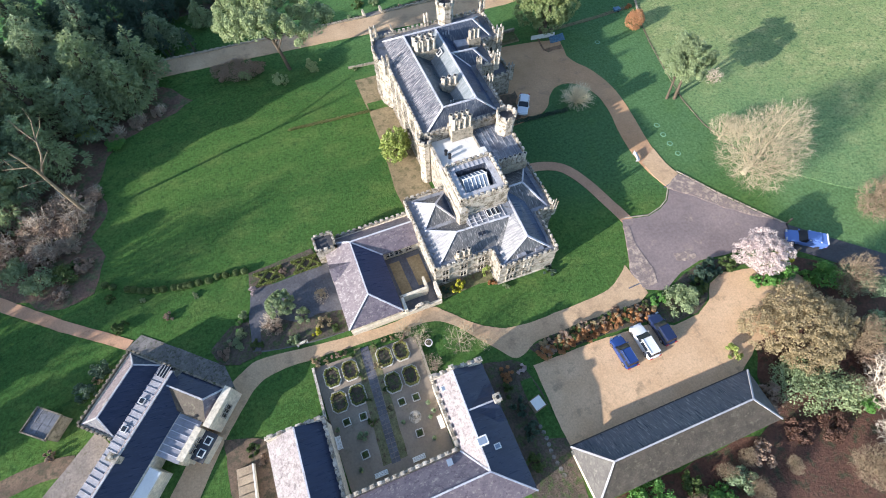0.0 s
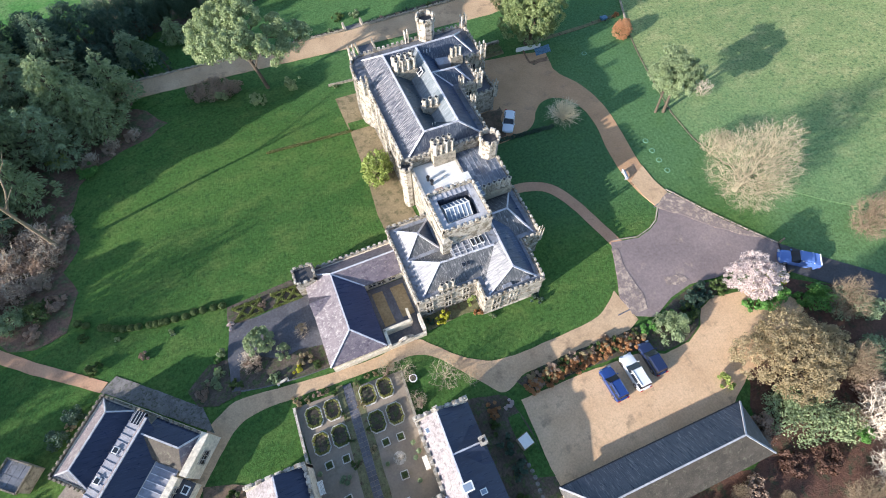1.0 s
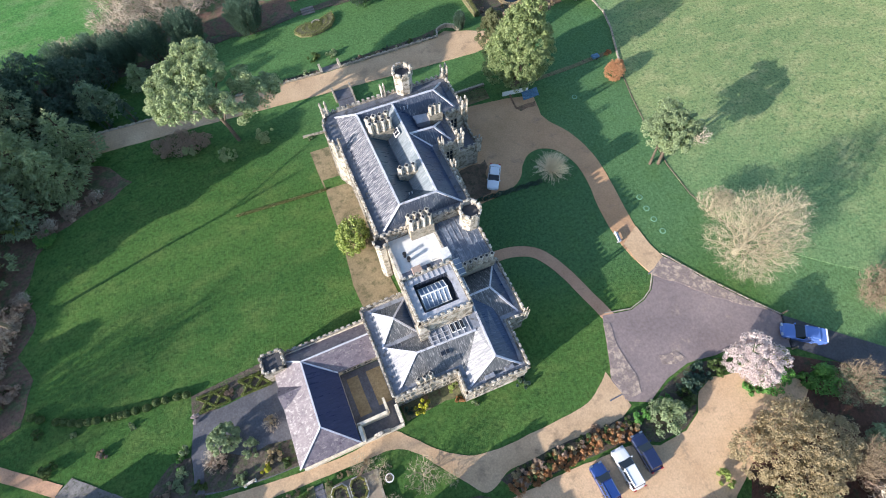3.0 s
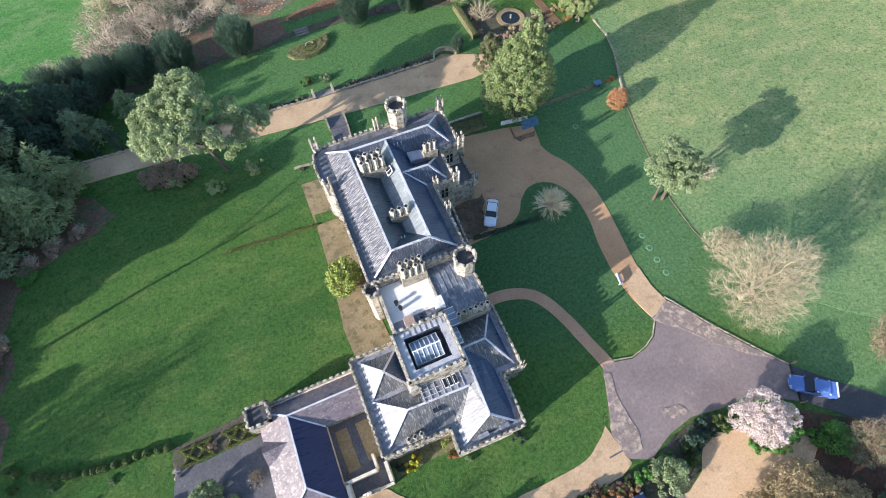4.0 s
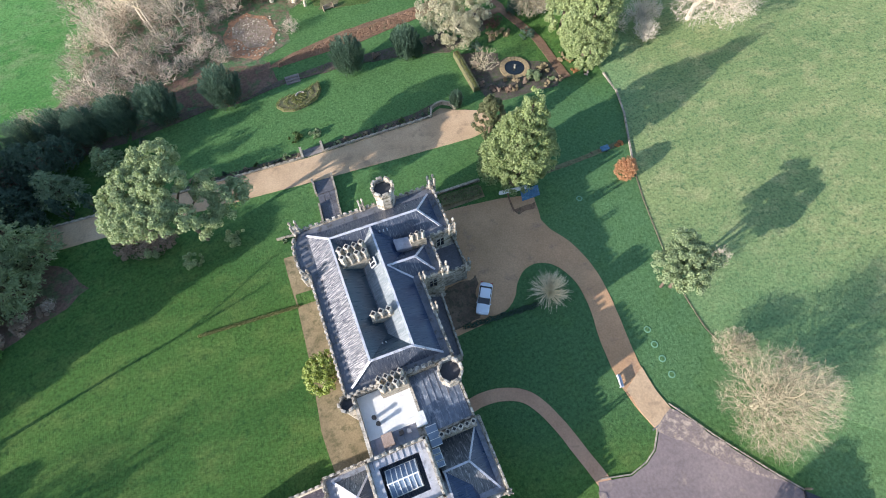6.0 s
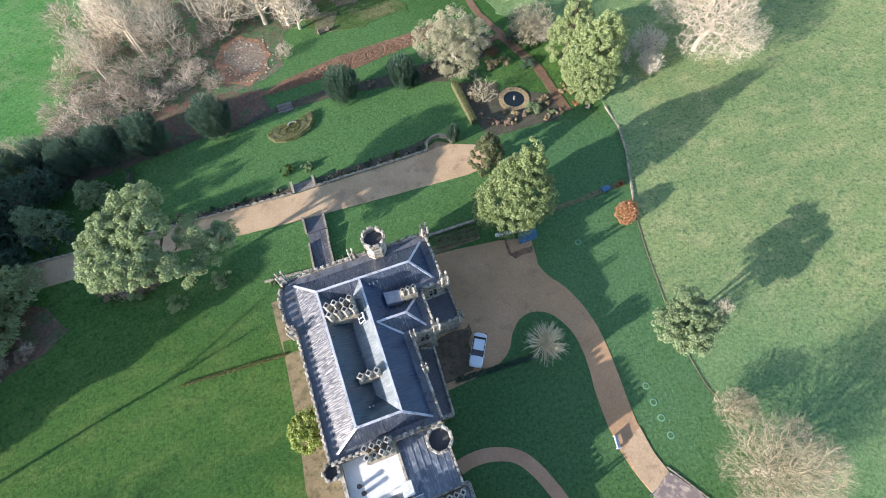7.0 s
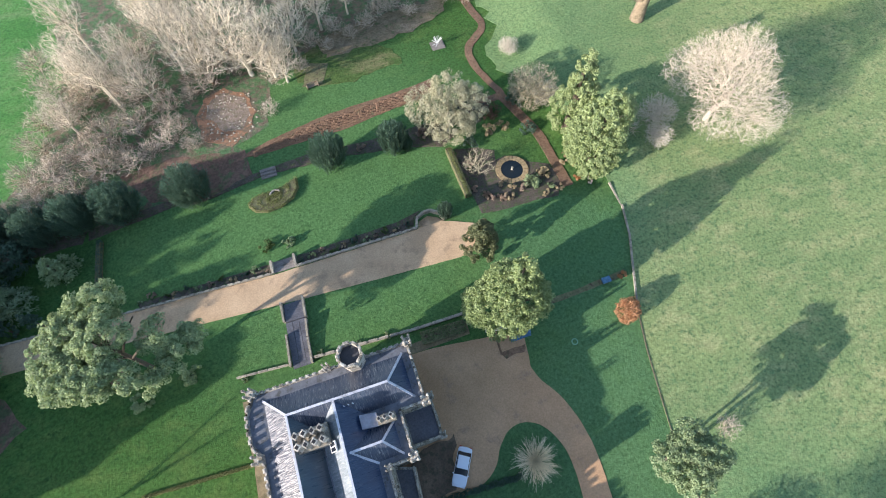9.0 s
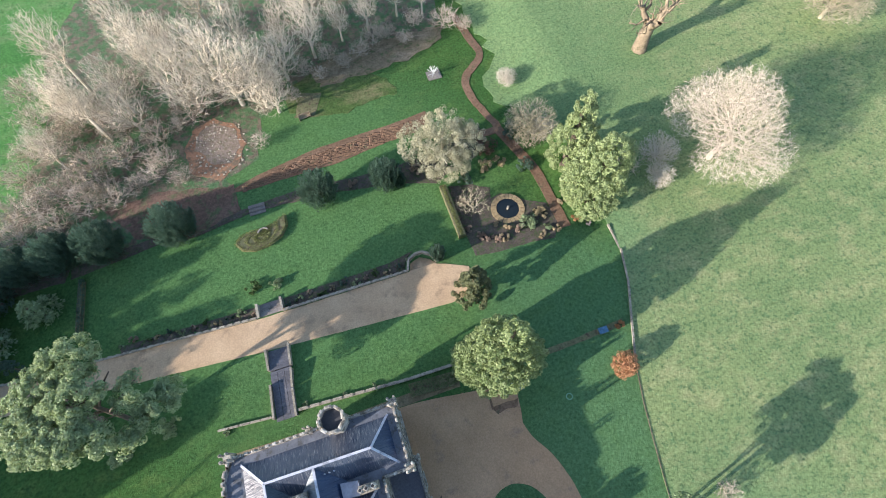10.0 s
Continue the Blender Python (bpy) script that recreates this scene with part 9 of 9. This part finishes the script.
for k in range(150):
    a, r_ = rng.uniform(0, 6.28), rng.normal(3.2, 1.3)
    x, y, s = 16 + r_ * math.cos(a), 118 + r_ * 1.3 * math.sin(a), rng.uniform(0.08, 0.28)
    b, z = len(vs), land(16, 118) + 0.06
    vs += [(x - s, y - s * 0.7, z), (x + s, y - s * 0.6, z), (x + s * 0.8, y + s * 0.7, z), (x - s * 0.8, y + s * 0.8, z), (x + s * 0.1, y, z + s)]
    fs += [(b, b + 1, b + 4), (b + 1, b + 2, b + 4), (b + 2, b + 3, b + 4), (b + 3, b, b + 4)]
part("stones", mesh_of("stones", vs, fs, OLDSTONE), None, rub, world_place=True)["kind"] = "stuff"

sc = thing("garden_sculpture", (56.6, 121.6, land(56, 121)), "white spiky starburst sculpture on a square slab", "sculpture")
bm = bmesh.new()
box(bm, -1.3, -1.1, 0, 1.3, 1.1, 0.12)
part("slab", bm, PAVING, sc)
rnd = random.Random(3)
for k in range(18):
    a, e_ = 2 * math.pi * k / 18 + rnd.uniform(-0.1, 0.1), rnd.uniform(0.15, 1.3)
    bm = bmesh.new()
    bar(bm, (0, 0, 0.5), (1.3 * math.cos(a) * math.cos(e_), 1.3 * math.sin(a) * math.cos(e_), 0.5 + 1.5 * math.sin(e_)), 0.07, 0.05)
    part("ray", bm, WHITE, sc)
bt = thing("rustic_bench", (31.6, 119.6, land(31.6, 119.6)), "weathered timber bench facing the lower lawn", "bench", turn=8)
for k in range(3):
    bm = bmesh.new()
    box(bm, -1.1, -0.3 + 0.2 * k, 0.4, 1.1, -0.14 + 0.2 * k, 0.46)
    part("seat_slat", bm, WOOD, bt)
for x in (-1.1, 1.0):
    bm = bmesh.new()
    box(bm, x, -0.35, 0, x + 0.1, 0.35, 0.9)
    part("bench_end", bm, WOOD, bt)
bm = bmesh.new()
box(bm, -1.1, 0.3, 0.5, 1.1, 0.36, 0.95)
part("backrest", bm, WOOD, bt)
bb = thing("lawn_bench", (46.9, 34.0, 0.05), "pale grey wooden bench beside the drive", "bench", turn=78)
bm = bmesh.new()
box(bm, -0.8, -0.25, 0.4, 0.8, 0.25, 0.46)
part("seat", bm, LEAD, bb)
bm = bmesh.new()
box(bm, -0.8, 0.22, 0.46, 0.8, 0.28, 0.9)
part("backrest", bm, LEAD, bb)
for x in (-0.75, 0.65):
    bm = bmesh.new()
    box(bm, x, -0.24, 0, x + 0.1, 0.24, 0.4)
    part("leg", bm, LEAD, bb)
for x, y in ((53.9, 38.6), (53.7, 36.5), (53.6, 34.5), (53.6, 32.3), (55.5, 60.3), (52.5, 72.0)):
    mh = thing("manhole_cover", (x, y, 0.02), "round green-rimmed drain cover in the grass", "drain cover", "drain covers along the drive")
    bm = bmesh.new()
    prism(bm, ring(18, 0.46), 0, 0.05)
    part("rim", bm, plain("green_plastic", (0.16, 0.34, 0.22), 0.6) if "green_plastic" not in bpy.data.materials else bpy.data.materials["green_plastic"], mh)
    bm = bmesh.new()
    prism(bm, ring(18, 0.32), 0.05, 0.07)
    part("lid", bm, GRASS, mh)

# tarpaulin, white sheet and oddments by the big evergreen
tp = thing("tarpaulin", (48.9, 64.0, 0.08), "crumpled blue tarpaulin on the gravel", "tarpaulin")
bm = bmesh.new()
bmesh.ops.create_grid(bm, x_segments=16, y_segments=10, size=1)
for v in bm.verts:
    v.co = Vector((v.co.x * 1.5 + 0.25 * v.co.y, v.co.y * 0.9, 0.12 + 0.25 * abs(noise.noise((v.co.x * 2.2, v.co.y * 2.2, 1.0)))))
bmesh.ops.solidify(bm, geom=bm.faces[:], thickness=0.02)
part("sheet", bm, BLUETARP, tp)
lw = thing("low_white_wall", (46.6, 65.4, 0), "low white-painted wall beside the gravel", "wall", turn=-8)
bm = bmesh.new()
box(bm, -2.2, -0.15, 0, 2.4, 0.15, 0.7)
part("wall_run", bm, WHITE, lw)
bd = thing("clipped_bed", (38.8, 67.6, 0.02), "dark rectangular clipped hedge bed by the forecourt", "hedge", turn=-3)
bm = bmesh.new()
box(bm, -3.2, -0.9, 0, 3.2, 0.9, 0.5)
part("hedge_core", bm, MOSS, bd)
tagged(part("foliage", leaf_mesh("foliage", [(-2.8 + 0.7 * j, s * 0.45, 0.35, 0.5, 0.5, 0.35) for j in range(9) for s in (-1, 1)], 2600, 0.09, L_BOX, 730, inner=0.7), None, bd), kind="stuff")
bn = thing("blue_barrow", (63.6, 66.9, land(63.6, 66.9)), "small blue garden trolley by the bed", "trolley")
bm = bmesh.new()
box(bm, -0.6, -0.4, 0.3, 0.6, 0.4, 0.7, 1.1)
part("tray", bm, BLUETARP, bn)
for s in (-1, 1):
    bm = bmesh.new()
    prism(bm, ring(12, 0.18), -0.05, 0.05)
    bm.transform(Matrix.Translation((0.2, 0.4 * s, 0.18)) @ Euler((radians(90), 0, 0)).to_matrix().to_4x4())
    part("wheel", bm, RUBBER, bn)
ws = thing("white_seat", (-9.4, 23.9, 0.05), "white curved stone seat beside the path", "bench", turn=8)
bm = bmesh.new()
box(bm, -0.7, -0.16, 0.35, 0.7, 0.16, 0.45)
part("seat", bm, STONE, ws)
for x in (-0.7, 0.5):
    bm = bmesh.new()
    box(bm, x, -0.18, 0, x + 0.2, 0.18, 0.35)
    part("leg", bm, WHITE, ws)
hut = thing("garden_store", (14.9, 6.0, 0.05), "small pale flat-roofed garden store", "store", turn=12)
bm = bmesh.new()
box(bm, -0.75, -0.75, 0, 0.75, 0.75, 1.1)
part("store_wall", bm, WOOD, hut)
bm = bmesh.new()
box(bm, -0.66, -0.66, 1.1, 0.66, 0.66, 1.18)
part("lid", bm, MEMBRANE, hut)
pot = thing("blue_pot", (5.6, 17.9, 0.04), "blue-white glazed pot with a dark ring", "pot")
bm = bmesh.new()
prism(bm, ring(18, 0.42), 0, 0.45, 1.25)
part("pot", bm, MEMBRANE, pot)
bm = bmesh.new()
prism(bm, ring(18, 0.38), 0.45, 0.48)
part("soil", bm, SOIL, pot)
st = thing("stepping_stones", (12.6, 2.0, 0.04), "row of mossy stepping stones in the shaded yard", "stepping stones", kind="structure")
for k in range(9):
    bm = bmesh.new()
    prism(bm, ring(7, 0.26, 14.2 + 0.1 * math.sin(k), 3.6 - k * 0.7, k), 0.04, 0.13)
    part("stone", bm, YARDSTONE, st, **W)
